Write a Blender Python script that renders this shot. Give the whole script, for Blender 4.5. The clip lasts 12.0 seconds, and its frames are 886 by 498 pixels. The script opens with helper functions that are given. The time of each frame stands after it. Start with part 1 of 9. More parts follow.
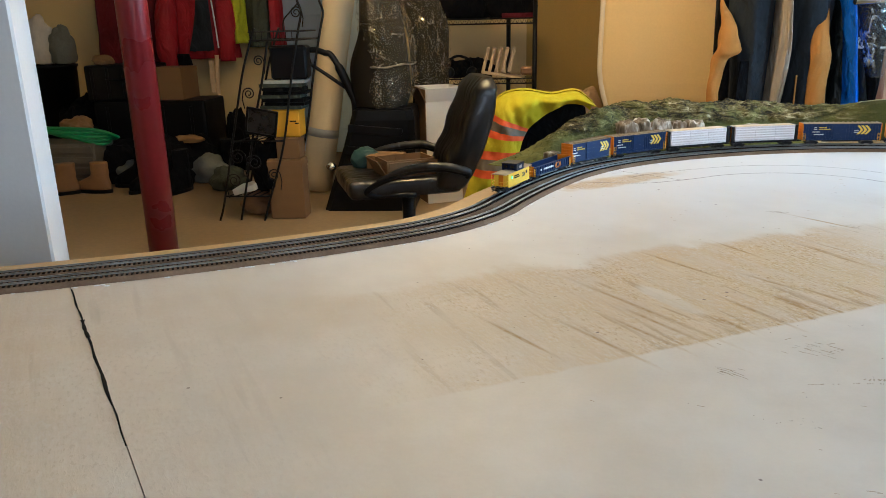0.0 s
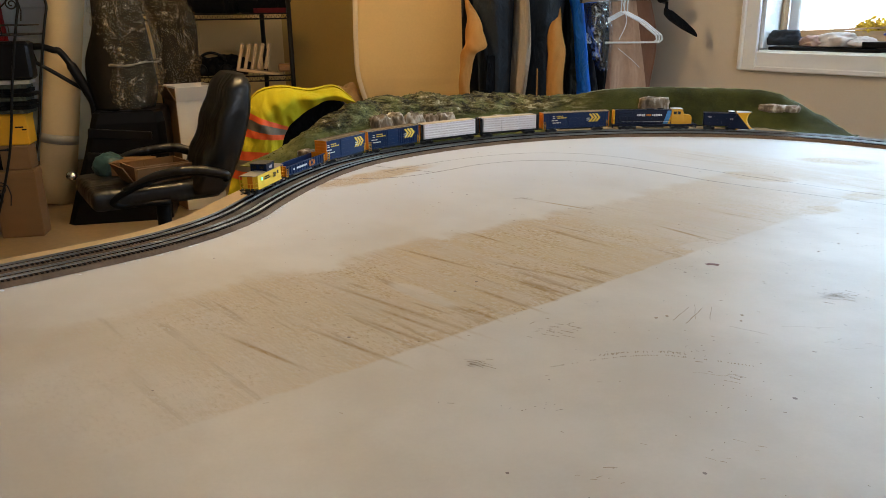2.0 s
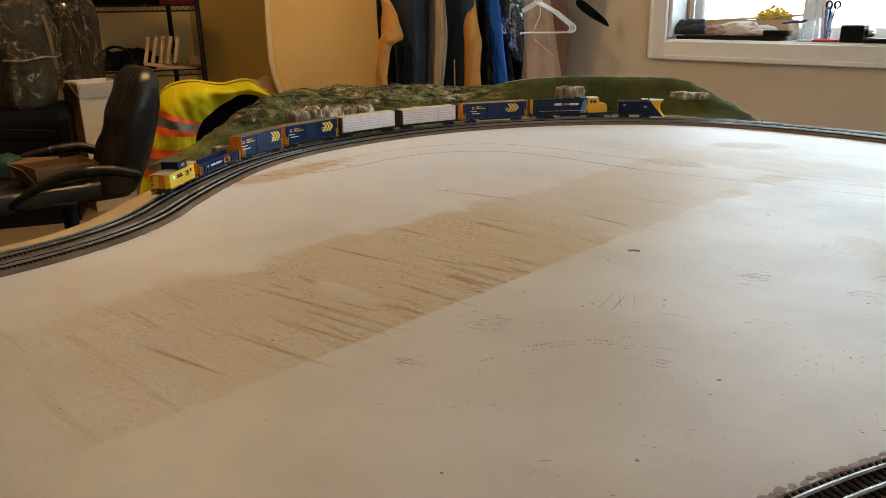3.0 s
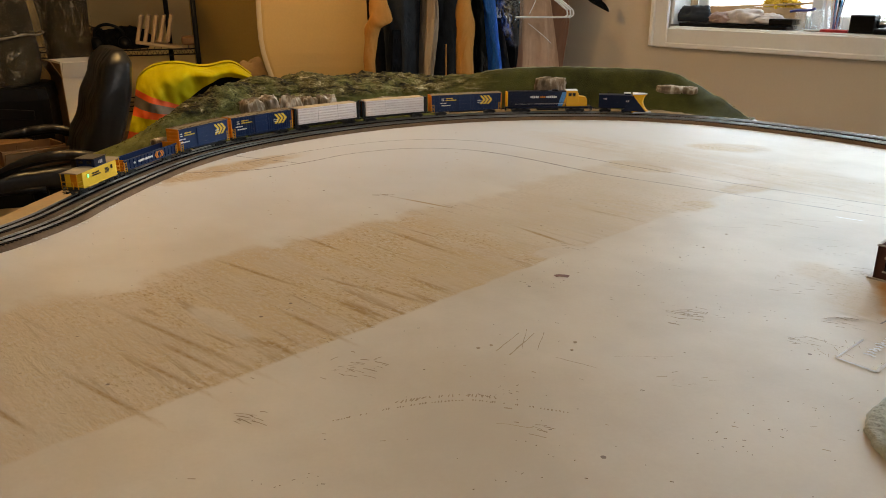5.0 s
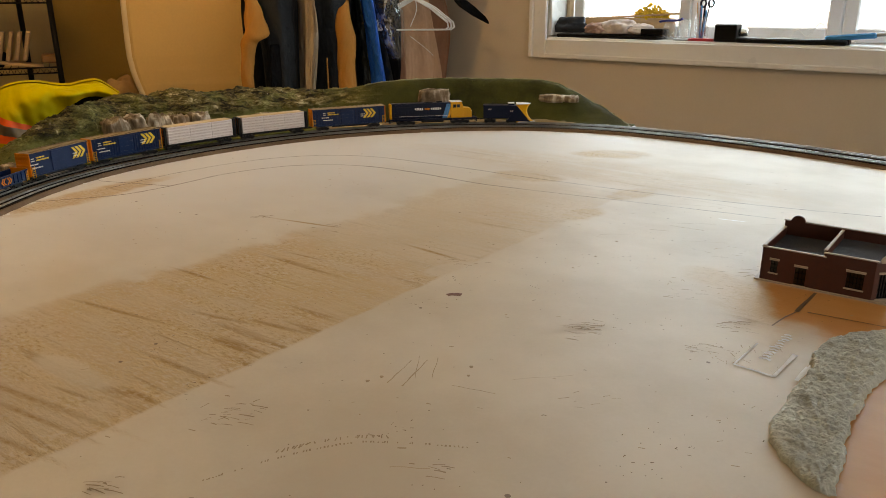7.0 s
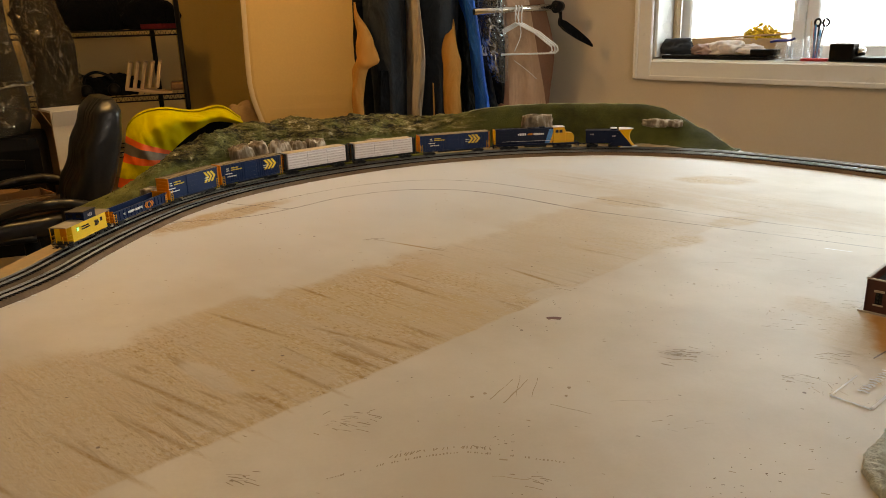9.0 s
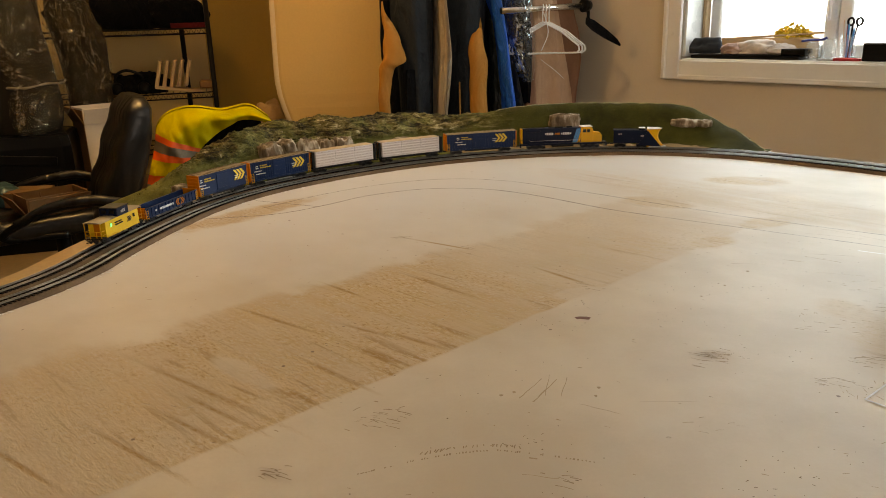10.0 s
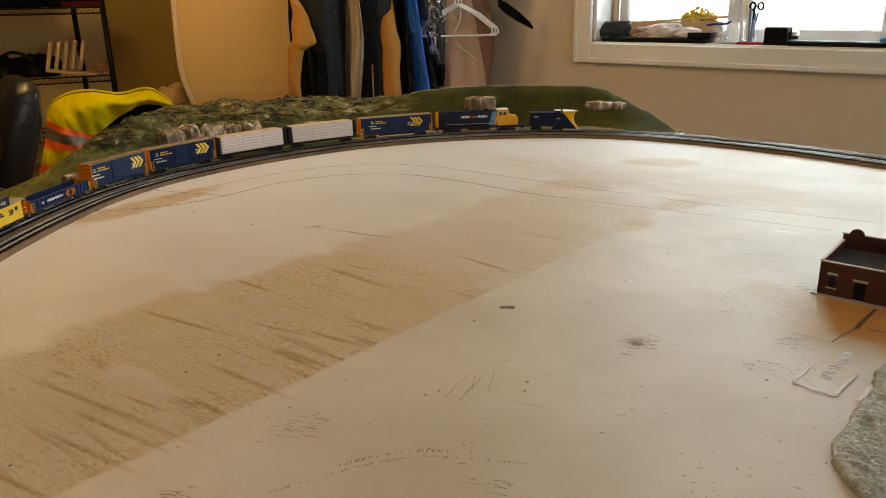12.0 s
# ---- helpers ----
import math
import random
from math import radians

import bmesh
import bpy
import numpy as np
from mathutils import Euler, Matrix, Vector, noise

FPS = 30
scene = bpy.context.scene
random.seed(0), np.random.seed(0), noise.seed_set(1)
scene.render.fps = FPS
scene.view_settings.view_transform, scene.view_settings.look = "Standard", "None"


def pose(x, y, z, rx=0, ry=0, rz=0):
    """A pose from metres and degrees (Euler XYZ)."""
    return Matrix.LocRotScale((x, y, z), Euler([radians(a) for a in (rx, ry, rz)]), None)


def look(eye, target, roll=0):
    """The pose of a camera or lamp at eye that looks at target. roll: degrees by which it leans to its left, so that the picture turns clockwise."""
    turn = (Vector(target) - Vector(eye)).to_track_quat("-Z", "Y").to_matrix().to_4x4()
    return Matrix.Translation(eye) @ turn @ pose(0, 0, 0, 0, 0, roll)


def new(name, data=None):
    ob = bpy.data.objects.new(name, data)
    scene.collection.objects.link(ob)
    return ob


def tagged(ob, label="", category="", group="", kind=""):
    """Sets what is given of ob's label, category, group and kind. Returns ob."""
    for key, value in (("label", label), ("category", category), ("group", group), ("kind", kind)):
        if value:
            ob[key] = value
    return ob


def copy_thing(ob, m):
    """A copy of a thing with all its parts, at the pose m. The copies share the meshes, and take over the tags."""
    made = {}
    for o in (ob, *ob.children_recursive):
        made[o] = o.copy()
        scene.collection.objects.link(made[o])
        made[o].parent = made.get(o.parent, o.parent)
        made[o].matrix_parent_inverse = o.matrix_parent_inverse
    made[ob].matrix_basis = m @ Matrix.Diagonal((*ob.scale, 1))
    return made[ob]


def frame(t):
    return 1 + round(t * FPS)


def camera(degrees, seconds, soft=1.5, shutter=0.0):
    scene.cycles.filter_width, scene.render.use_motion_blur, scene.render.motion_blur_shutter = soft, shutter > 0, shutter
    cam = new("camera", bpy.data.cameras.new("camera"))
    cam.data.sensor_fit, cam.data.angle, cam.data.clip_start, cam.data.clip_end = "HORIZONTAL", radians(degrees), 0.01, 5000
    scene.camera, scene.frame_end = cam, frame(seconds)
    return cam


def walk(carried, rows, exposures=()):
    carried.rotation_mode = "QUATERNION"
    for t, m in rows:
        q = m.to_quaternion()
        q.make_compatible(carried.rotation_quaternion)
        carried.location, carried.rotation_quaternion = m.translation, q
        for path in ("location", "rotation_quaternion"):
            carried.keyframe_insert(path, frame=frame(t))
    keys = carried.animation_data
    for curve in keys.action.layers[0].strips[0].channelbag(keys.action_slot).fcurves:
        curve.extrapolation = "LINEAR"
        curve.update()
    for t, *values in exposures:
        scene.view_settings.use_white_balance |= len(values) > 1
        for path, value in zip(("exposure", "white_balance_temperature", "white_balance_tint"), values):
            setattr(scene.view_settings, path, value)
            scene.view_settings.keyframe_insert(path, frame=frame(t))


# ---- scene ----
cam = camera(60.8, 12.0, 0.9)

PATH = [
    (0, (0.024, -0.011, 0.354), (-0.135, 1.897, -0.225), -1.3),
    (0.5, (0.03, 0.009, 0.35), (0.105, 1.921, -0.231), -0.9),
    (1, (0.033, 0.017, 0.349), (0.227, 1.919, -0.236), -0.9),
    (1.5, (0.052, 0.027, 0.346), (0.371, 1.911, -0.245), -0.8),
    (2, (0.069, 0.036, 0.345), (0.485, 1.899, -0.251), -0.8),
    (2.5, (0.077, 0.047, 0.344), (0.605, 1.877, -0.268), -0.7),
    (3, (0.072, 0.053, 0.343), (0.681, 1.855, -0.276), -1.0),
    (3.5, (0.056, 0.055, 0.343), (0.695, 1.843, -0.283), -1.3),
    (3.7, (0.056, 0.06, 0.34), (0.712, 1.843, -0.284), -1.4),
    (5.3, (0.292, 0.136, 0.357), (0.839, 1.938, -0.314), -0.1),
    (5.5, (0.307, 0.139, 0.337), (0.872, 1.952, -0.291), -0.5),
    (6, (0.321, 0.154, 0.337), (1.022, 1.913, -0.306), -0.1),
    (6.5, (0.299, 0.178, 0.342), (1.111, 1.889, -0.301), -0.1),
    (6.7, (0.29, 0.181, 0.342), (1.12, 1.885, -0.296), -0.3),
    (8.5, (0.264, 0.137, 0.368), (0.901, 1.935, -0.233), -1.7),
    (9, (0.256, 0.13, 0.371), (0.839, 1.952, -0.213), -1.8),
    (9.5, (0.251, 0.128, 0.371), (0.8, 1.962, -0.207), -1.8),
    (10, (0.248, 0.13, 0.371), (0.772, 1.969, -0.213), -1.8),
    (10.5, (0.251, 0.141, 0.368), (0.784, 1.975, -0.226), -1.7),
    (11, (0.256, 0.155, 0.364), (0.84, 1.969, -0.243), -1.6),
    (11.5, (0.261, 0.168, 0.364), (0.921, 1.955, -0.244), -1.4),
    (12, (0.263, 0.18, 0.36), (0.989, 1.935, -0.267), -1.2),
]
walk(cam, [(t, look(eye, target, roll)) for t, eye, target, roll in PATH],
     [(0, 0.90, 5300, 8), (1.0, 0.74, 5550, 8), (1.5, 0.58, 5700, 10), (2.5, 0.30, 6400, 13), (3.5, 0.12, 7200, 15), (5.5, 0.10, 7400, 16), (6.5, -0.06, 7750, 16),
      (8.5, 0.05, 8500, 17), (10, 0.05, 8650, 17), (12, 0.05, 8050, 16)])

# ---------------------------------------------------------------- world and light
world = bpy.data.worlds.new("daylight")
scene.world = world
world.use_nodes = True
sky = world.node_tree.nodes.new("ShaderNodeTexSky")
sky.sky_type, sky.sun_disc = "NISHITA", False
sky.sun_elevation, sky.sun_rotation = radians(28), radians(40)
world.node_tree.nodes["Background"].inputs["Strength"].default_value = 0.12
world.node_tree.links.new(sky.outputs[0], world.node_tree.nodes["Background"].inputs["Color"])

TURN = -65.0                                   # the window wall's direction, degrees from +x
WD = Vector((math.cos(radians(TURN)), math.sin(radians(TURN)), 0))      # along the window wall
WN = Vector((-WD.y, WD.x, 0))                                           # through it, outwards
W0 = Vector((2.293, 3.234, 0))                                          # sill's inner corner on the wall
FLOOR, CEIL = -0.67, 1.72


def area_light(name, place, target, sx, sy, watts, colour):
    data = bpy.data.lights.new(name, "AREA")
    data.shape, data.size, data.size_y, data.energy, data.color = "RECTANGLE", sx, sy, watts, colour
    ob = new(name, data)
    ob.matrix_world = look(place, target)
    return ob


# daylight through the window, and an added fill lamp behind the table
pane_mid = W0 + WD * 0.95 + Vector((0, 0, 0.74))
area_light("window_daylight", pane_mid + WN * 0.275, pane_mid - WN * 2 + Vector((0, 0, -0.5)), 1.75, 0.95, 44, (0.57, 0.81, 1.0))
area_light("rear_window_daylight", (1.6, -2.38, 0.75), (1.1, 1.0, 0.2), 1.9, 1.0, 25, (0.97, 0.97, 0.98))
# unseen bulb assumed from the warm light, set to brighten the far table
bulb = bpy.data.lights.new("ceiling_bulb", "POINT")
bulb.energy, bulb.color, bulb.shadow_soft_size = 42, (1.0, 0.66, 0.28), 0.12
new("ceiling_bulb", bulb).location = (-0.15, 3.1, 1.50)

# ---------------------------------------------------------------- building helpers
I4 = Matrix.Identity(4)


def node_mat(name):
    m = bpy.data.materials.new(name)
    m.use_nodes = True
    t = m.node_tree
    return m, t.nodes, t.links, t.nodes["Principled BSDF"]


def mul_add(nodes, links, a, k, c):
    n = nodes.new("ShaderNodeMath")
    n.operation = "MULTIPLY_ADD"
    links.new(a, n.inputs[0])
    n.inputs[1].default_value, n.inputs[2].default_value = k, c
    return n.outputs[0]


def surf(name, col, rough=0.5, metal=0.0, var=0.12, scale=9.0, fine=90.0, bump=0.15, dist=0.002, rand=0.0, spec=0.5, coat=0.0, stretch=(1, 1, 1), sheen=0.0, fold=0.0):
    """A surface with colour and gloss that vary at two scales, and a fine relief."""
    m, nodes, links, p = node_mat(name)
    tc, mp = nodes.new("ShaderNodeTexCoord"), nodes.new("ShaderNodeMapping")
    mp.inputs["Scale"].default_value = stretch
    links.new(tc.outputs["Object"], mp.inputs[0])
    big, small = nodes.new("ShaderNodeTexNoise"), nodes.new("ShaderNodeTexNoise")
    big.inputs["Scale"].default_value, small.inputs["Scale"].default_value = scale, fine
    big.inputs["Detail"].default_value, small.inputs["Detail"].default_value = 4, 3
    for n in (big, small):
        links.new(mp.outputs[0], n.inputs["Vector"])
    add = nodes.new("ShaderNodeMath")
    add.operation = "ADD"
    links.new(mul_add(nodes, links, big.outputs["Fac"], 2.2 * var, 1 - 1.1 * var), add.inputs[0])
    links.new(mul_add(nodes, links, small.outputs["Fac"], 1.2 * var, -0.6 * var), add.inputs[1])
    value = add.outputs[0]
    if rand:
        info, plus = nodes.new("ShaderNodeObjectInfo"), nodes.new("ShaderNodeMath")
        plus.operation = "ADD"
        links.new(value, plus.inputs[0])
        links.new(mul_add(nodes, links, info.outputs["Random"], rand, -rand / 2), plus.inputs[1])
        value = plus.outputs[0]
    hsv = nodes.new("ShaderNodeHueSaturation")
    hsv.inputs["Color"].default_value = (*col, 1)
    links.new(value, hsv.inputs["Value"])
    links.new(hsv.outputs[0], p.inputs["Base Color"])
    links.new(mul_add(nodes, links, big.outputs["Fac"], 0.3, rough - 0.15), p.inputs["Roughness"])
    p.inputs["Metallic"].default_value = metal
    p.inputs["Specular IOR Level"].default_value = spec
    p.inputs["Coat Weight"].default_value = coat
    p.inputs["Sheen Weight"].default_value = sheen
    if bump:
        b = nodes.new("ShaderNodeBump")
        b.inputs["Strength"].default_value, b.inputs["Distance"].default_value = bump, dist
        links.new(small.outputs["Fac"], b.inputs["Height"])
        links.new(b.outputs[0], p.inputs["Normal"])
        if fold:
            # creases and folds of hanging cloth, longer than wide
            long, crease, soft = nodes.new("ShaderNodeMapping"), nodes.new("ShaderNodeTexNoise"), nodes.new("ShaderNodeBump")
            long.inputs["Scale"].default_value, long.inputs["Rotation"].default_value = (1, 1, 0.55), (0.2, 0.25, 0)
            crease.inputs["Scale"].default_value, crease.inputs["Detail"].default_value, crease.inputs["Distortion"].default_value = fold, 3, 0.6
            soft.inputs["Strength"].default_value, soft.inputs["Distance"].default_value = 1.0, 0.045
            links.new(tc.outputs["Object"], long.inputs[0])
            links.new(long.outputs[0], crease.inputs["Vector"])
            links.new(crease.outputs["Fac"], soft.inputs["Height"])
            links.new(soft.outputs[0], b.inputs["Normal"])
    return m


def add_box(bm, c, s, m=I4, bev=0.0, seg=1, rot=None):
    """A box with centre c and size s, its edges bevelled."""
    own = bmesh.new()
    r = Euler([radians(a) for a in rot]).to_matrix().to_4x4() if rot else I4
    bmesh.ops.create_cube(own, size=1, matrix=m @ Matrix.Translation(c) @ r @ Matrix.Diagonal((*s, 1)))
    if bev:
        bmesh.ops.bevel(own, geom=own.edges[:], offset=bev, segments=seg, affect="EDGES", profile=0.6)
    merge(bm, own)
    return bm


def merge(bm, own):
    base = len(bm.verts)
    vs = [bm.verts.new(v.co) for v in own.verts]
    own.verts.index_update()
    for f in own.faces:
        try:
            g = bm.faces.new([vs[v.index] for v in f.verts])
            g.smooth = f.smooth
        except ValueError:
            pass
    own.free()
    return bm


def loft(bm, rings, cap=True, closed=True, smooth=True):
    """Skin over rings of equally many points."""
    rows = [[bm.verts.new(p) for p in ring] for ring in rings]
    n = len(rows[0])
    for a, b in zip(rows, rows[1:]):
        for i in range(n if closed else n - 1):
            f = bm.faces.new((a[i], a[(i + 1) % n], b[(i + 1) % n], b[i]))
            f.smooth = smooth
    if cap and closed:
        bm.faces.new(rows[0][::-1])
        bm.faces.new(rows[-1])
    return bm


def tube(bm, pts, r, seg=8, closed=False, cap=True):
    """A round bar along pts; r: one radius or one for each point."""
    pts = [Vector(p) for p in pts]
    n = len(pts)
    rs = r if isinstance(r, (list, tuple)) else [r] * n
    rings, side = [], None
    for i, p in enumerate(pts):
        a = pts[i - 1] if i or closed else p
        b = pts[(i + 1) % n] if i < n - 1 or closed else p
        d = (b - a).normalized()
        if side is None:
            side = d.orthogonal().normalized()
        side = (side - d * side.dot(d)).normalized()
        up = d.cross(side)
        rings.append([p + rs[i] * (math.cos(k * math.tau / seg) * side + math.sin(k * math.tau / seg) * up) for k in range(seg)])
    if closed:
        rings.append(rings[0])
    return loft(bm, rings, cap and not closed)


def lathe(bm, prof, seg=16, m=I4):
    """A round body from (radius, height) pairs."""
    rings = [[m @ Vector((r * math.cos(k * math.tau / seg), r * math.sin(k * math.tau / seg), z)) for k in range(seg)] for r, z in prof]
    return loft(bm, rings)


def prism(bm, poly, z0, z1, m=I4, bev=0.0):
    """A flat outline (x, y) raised from z0 to z1."""
    own = bmesh.new()
    lo = [own.verts.new(m @ Vector((x, y, z0))) for x, y in poly]
    hi = [own.verts.new(m @ Vector((x, y, z1))) for x, y in poly]
    own.faces.new(lo[::-1])
    own.faces.new(hi)
    for i in range(len(poly)):
        j = (i + 1) % len(poly)
        own.faces.new((lo[i], lo[j], hi[j], hi[i]))
    bmesh.ops.recalc_face_normals(own, faces=own.faces[:])
    if bev:
        bmesh.ops.bevel(own, geom=own.edges[:], offset=bev, segments=1, affect="EDGES")
    return merge(bm, own)


def arc_pts(n, a0, a1, r, c=(0, 0)):
    return [(c[0] + r * math.cos(radians(a0 + (a1 - a0) * i / n)), c[1] + r * math.sin(radians(a0 + (a1 - a0) * i / n))) for i in range(n + 1)]


def curve_through(pts, n=8):
    """A smooth line through a few points."""
    pts = [Vector(p) for p in pts]
    ext = [pts[0] * 2 - pts[1], *pts, pts[-1] * 2 - pts[-2]]
    out = []
    for a, b, c, d in zip(ext, ext[1:], ext[2:], ext[3:]):
        for i in range(n):
            t = i / n
            out.append(0.5 * (2 * b + (c - a) * t + (2 * a - 5 * b + 4 * c - d) * t * t + (3 * b - a - 3 * c + d) * t ** 3))
    return out + [pts[-1]]


def thing(name, m, label, category, group="", kind=""):
    ob = new(name)
    ob.matrix_world = m
    ob.empty_display_size = 0.05
    return tagged(ob, label, category, group, kind)


def part(name, bm, material, parent=None, label="", smooth=False):
    me = bpy.data.meshes.new(name)
    bmesh.ops.recalc_face_normals(bm, faces=bm.faces[:])
    bm.to_mesh(me)
    bm.free()
    if smooth:
        for f in me.polygons:
            f.use_smooth = True
    me.materials.append(material)
    ob = new(name, me)
    ob.parent = parent
    return tagged(ob, label)


def solo(name, bm, material, label, category, kind="", smooth=False, m=None):
    ob = tagged(part(name, bm, material, None, label, smooth), "", category, "", kind)
    if m is not None:
        ob.matrix_world = m
    return ob


def wob(p, s, a):
    """A smooth random shift of p, at scale s and of size a."""
    return noise.noise_vector(Vector(p) * s) * a


# ---------------------------------------------------------------- materials
# long worn grooves in the table's bare band: middle, half length, half width and direction
GROOVES = ((0.191, 0.909, 0.143, 0.007, -54), (0.209, 0.851, 0.078, 0.006, -55), (0.185, 0.825, 0.068, 0.006, -54), (0.133, 0.799, 0.085, 0.006, -53), (0.296, 0.848, 0.031, 0.006, -60),
           (0.241, 0.881, 0.033, 0.004, -54), (0.164, 0.982, 0.021, 0.005, -57), (0.706, 1.100, 0.065, 0.007, -68), (0.591, 1.319, 0.070, 0.005, -52), (0.540, 1.163, 0.043, 0.004, -58), (0.387, 1.162, 0.046, 0.005, -61),
           (0.390, 1.002, 0.051, 0.006, -51), (0.446, 0.945, 0.045, 0.006, -54), (0.340, 0.885, 0.058, 0.006, -60), (0.040, 0.805, 0.080, 0.006, -52), (0.286, 1.076, 0.078, 0.005, -54))


def table_paint():
    """Cream paint on plywood, worn through to the wood in a band, with grain streaks across it."""
    m, nodes, links, p = node_mat("worn_table_paint")
    plain = nodes.new("ShaderNodeTexCoord")

    def math_node(op, a, b=None, clamp=False):
        n = nodes.new("ShaderNodeMath")
        n.operation, n.use_clamp = op, clamp
        for i, v in enumerate((a, b)):
            if v is None:
                continue
            if isinstance(v, (int, float)):
                n.inputs[i].default_value = v
            else:
                links.new(v, n.inputs[i])
        return n.outputs[0]

    def noise_node(vec, scale, detail=4, rough=0.55):
        n = nodes.new("ShaderNodeTexNoise")
        n.inputs["Scale"].default_value, n.inputs["Detail"].default_value, n.inputs["Roughness"].default_value = scale, detail, rough
        links.new(vec, n.inputs["Vector"])
        return n.outputs["Fac"]

    def ramp(v, lo, hi):
        n = nodes.new("ShaderNodeMapRange")
        n.interpolation_type = "SMOOTHSTEP"
        n.inputs["From Min"].default_value, n.inputs["From Max"].default_value = lo, hi
        links.new(v, n.inputs["Value"])
        return n.outputs[0]

    # the coordinates in which the paint is laid out (board() turned round)
    raw, drawn = nodes.new("ShaderNodeSeparateXYZ"), nodes.new("ShaderNodeCombineXYZ")
    links.new(plain.outputs["Object"], raw.inputs[0])

    def line_of(a, b, c):
        return math_node("ADD", math_node("ADD", math_node("MULTIPLY", raw.outputs[0], a), math_node("MULTIPLY", raw.outputs[1], b)), c)

    w = line_of(-0.1101, 0.00103, 1.0)
    links.new(math_node("DIVIDE", line_of(0.90313, -0.00427, 0.02607), w), drawn.inputs[0])
    links.new(math_node("DIVIDE", line_of(0.00343, 0.92813, 0.01666), w), drawn.inputs[1])
    spread = drawn.outputs[0]
    turn = nodes.new("ShaderNodeMapping")
    turn.inputs["Rotation"].default_value = (0, 0, radians(-30.2))
    links.new(spread, turn.inputs[0])
    sep = nodes.new("ShaderNodeSeparateXYZ")
    links.new(turn.outputs[0], sep.inputs[0])
    u, v = sep.outputs[0], sep.outputs[1]
    grain_map = nodes.new("ShaderNodeMapping")
    grain_map.inputs["Scale"].default_value = (1.0, 0.07, 1.0)
    links.new(turn.outputs[0], grain_map.inputs[0])
    grain = noise_node(grain_map.outputs[0], 26, 5, 0.6)
    grain_fine = noise_node(grain_map.outputs[0], 120, 4, 0.6)
    streak_map = nodes.new("ShaderNodeMapping")
    streak_map.inputs["Scale"].default_value = (1.0, 0.075, 1.0)
    streak_map.inputs["Rotation"].default_value = (0, 0, radians(2.5))
    links.new(turn.outputs[0], streak_map.inputs[0])
    streak_raw = noise_node(streak_map.outputs[0], 46, 3, 0.55)
    pits_map = nodes.new("ShaderNodeMapping")
    pits_map.inputs["Scale"].default_value = (1.0, 0.45, 1.0)
    links.new(turn.outputs[0], pits_map.inputs[0])
    pits = noise_node(pits_map.outputs[0], 250, 3, 0.65)
    blotch = noise_node(spread, 5.5, 5)
    mid = noise_node(spread, 24, 4)
    fleck = noise_node(spread, 260, 2)
    # ragged coordinates
    vr = math_node("ADD", v, math_node("MULTIPLY", math_node("SUBTRACT", blotch, 0.5), 0.09))
    vr2 = math_node("ADD", vr, math_node("MULTIPLY", math_node("SUBTRACT", grain, 0.5), 0.12))
    vr4 = math_node("ADD", math_node("ADD", v, math_node("MULTIPLY", math_node("SUBTRACT", blotch, 0.5), 0.13)), math_node("ADD", math_node("MULTIPLY", math_node("SUBTRACT", mid, 0.5), 0.05), math_node("MULTIPLY", math_node("SUBTRACT", grain, 0.5), 0.06)))
    ur = math_node("ADD", u, math_node("MULTIPLY", math_node("SUBTRACT", mid, 0.5), 0.16))
    vs = math_node("ADD", v, math_node("MULTIPLY", math_node("SUBTRACT", mid, 0.5), 0.012))
    band = math_node("MULTIPLY", ramp(vs, 0.540, 0.5475), math_node("SUBTRACT", 1.0, ramp(vr4, 0.805, 0.845)))
    core = math_node("MULTIPLY", ramp(ur, 0.02, 0.75), math_node("SUBTRACT", 1.0, math_node("MULTIPLY", ramp(ur, 1.06, 1.17), 0.55)))
    core = math_node("MULTIPLY", core, math_node("SUBTRACT", 1.0, ramp(ur, 1.55, 1.85)))
    wear = math_node("MULTIPLY", band, core)
    breaks = ramp(math_node("ADD", math_node("MULTIPLY", grain, 0.75), math_node("MULTIPLY", mid, 0.35)), 0.36, 0.66)
    wear = math_node("MULTIPLY", wear, math_node("ADD", math_node("MULTIPLY", breaks, 0.50), 0.50))
    # a smaller rubbed place by the far curve and a bare one beside the little building
    def spot(cx, cy, rx, ry, ang, soft, vec=spread):
        mp = nodes.new("ShaderNodeMapping")
        mp.vector_type = "TEXTURE"
        mp.inputs["Location"].default_value = (cx, cy, 0)
        mp.inputs["Rotation"].default_value = (0, 0, radians(ang))
        mp.inputs["Scale"].default_value = (rx, ry, 1)
        links.new(vec, mp.inputs[0])
        ln = nodes.new("ShaderNodeVectorMath")
        ln.operation = "LENGTH"
        links.new(mp.outputs[0], ln.inputs[0])
        rag = math_node("ADD", ln.outputs["Value"], math_node("MULTIPLY", math_node("SUBTRACT", mid, 0.5), 0.9))
        return math_node("SUBTRACT", 1.0, ramp(rag, 1 - soft, 1 + soft))
    far = math_node("MULTIPLY", math_node("MULTIPLY", spot(1.30, 1.55, 0.42, 0.13, -58, 0.35), breaks), 0.45)
    # varnished bare board round the building and inside the plaster verge
    pos = nodes.new("ShaderNodeSeparateXYZ")
    links.new(spread, pos.inputs[0])
    wig = math_node("MULTIPLY", math_node("SUBTRACT", mid, 0.5), 0.03)
    left_of = math_node("ADD", math_node("SUBTRACT", math_node("MULTIPLY", pos.outputs[0], 0.746), math_node("MULTIPLY", pos.outputs[1], 0.666)), wig)
    in_front = math_node("SUBTRACT", 1.361, math_node("ADD", math_node("MULTIPLY", pos.outputs[0], 0.848), math_node("MULTIPLY", pos.outputs[1], 0.53)))
    bare_board = math_node("MULTIPLY", ramp(left_of, 0.214, 0.236), ramp(in_front, -0.02, 0.0))
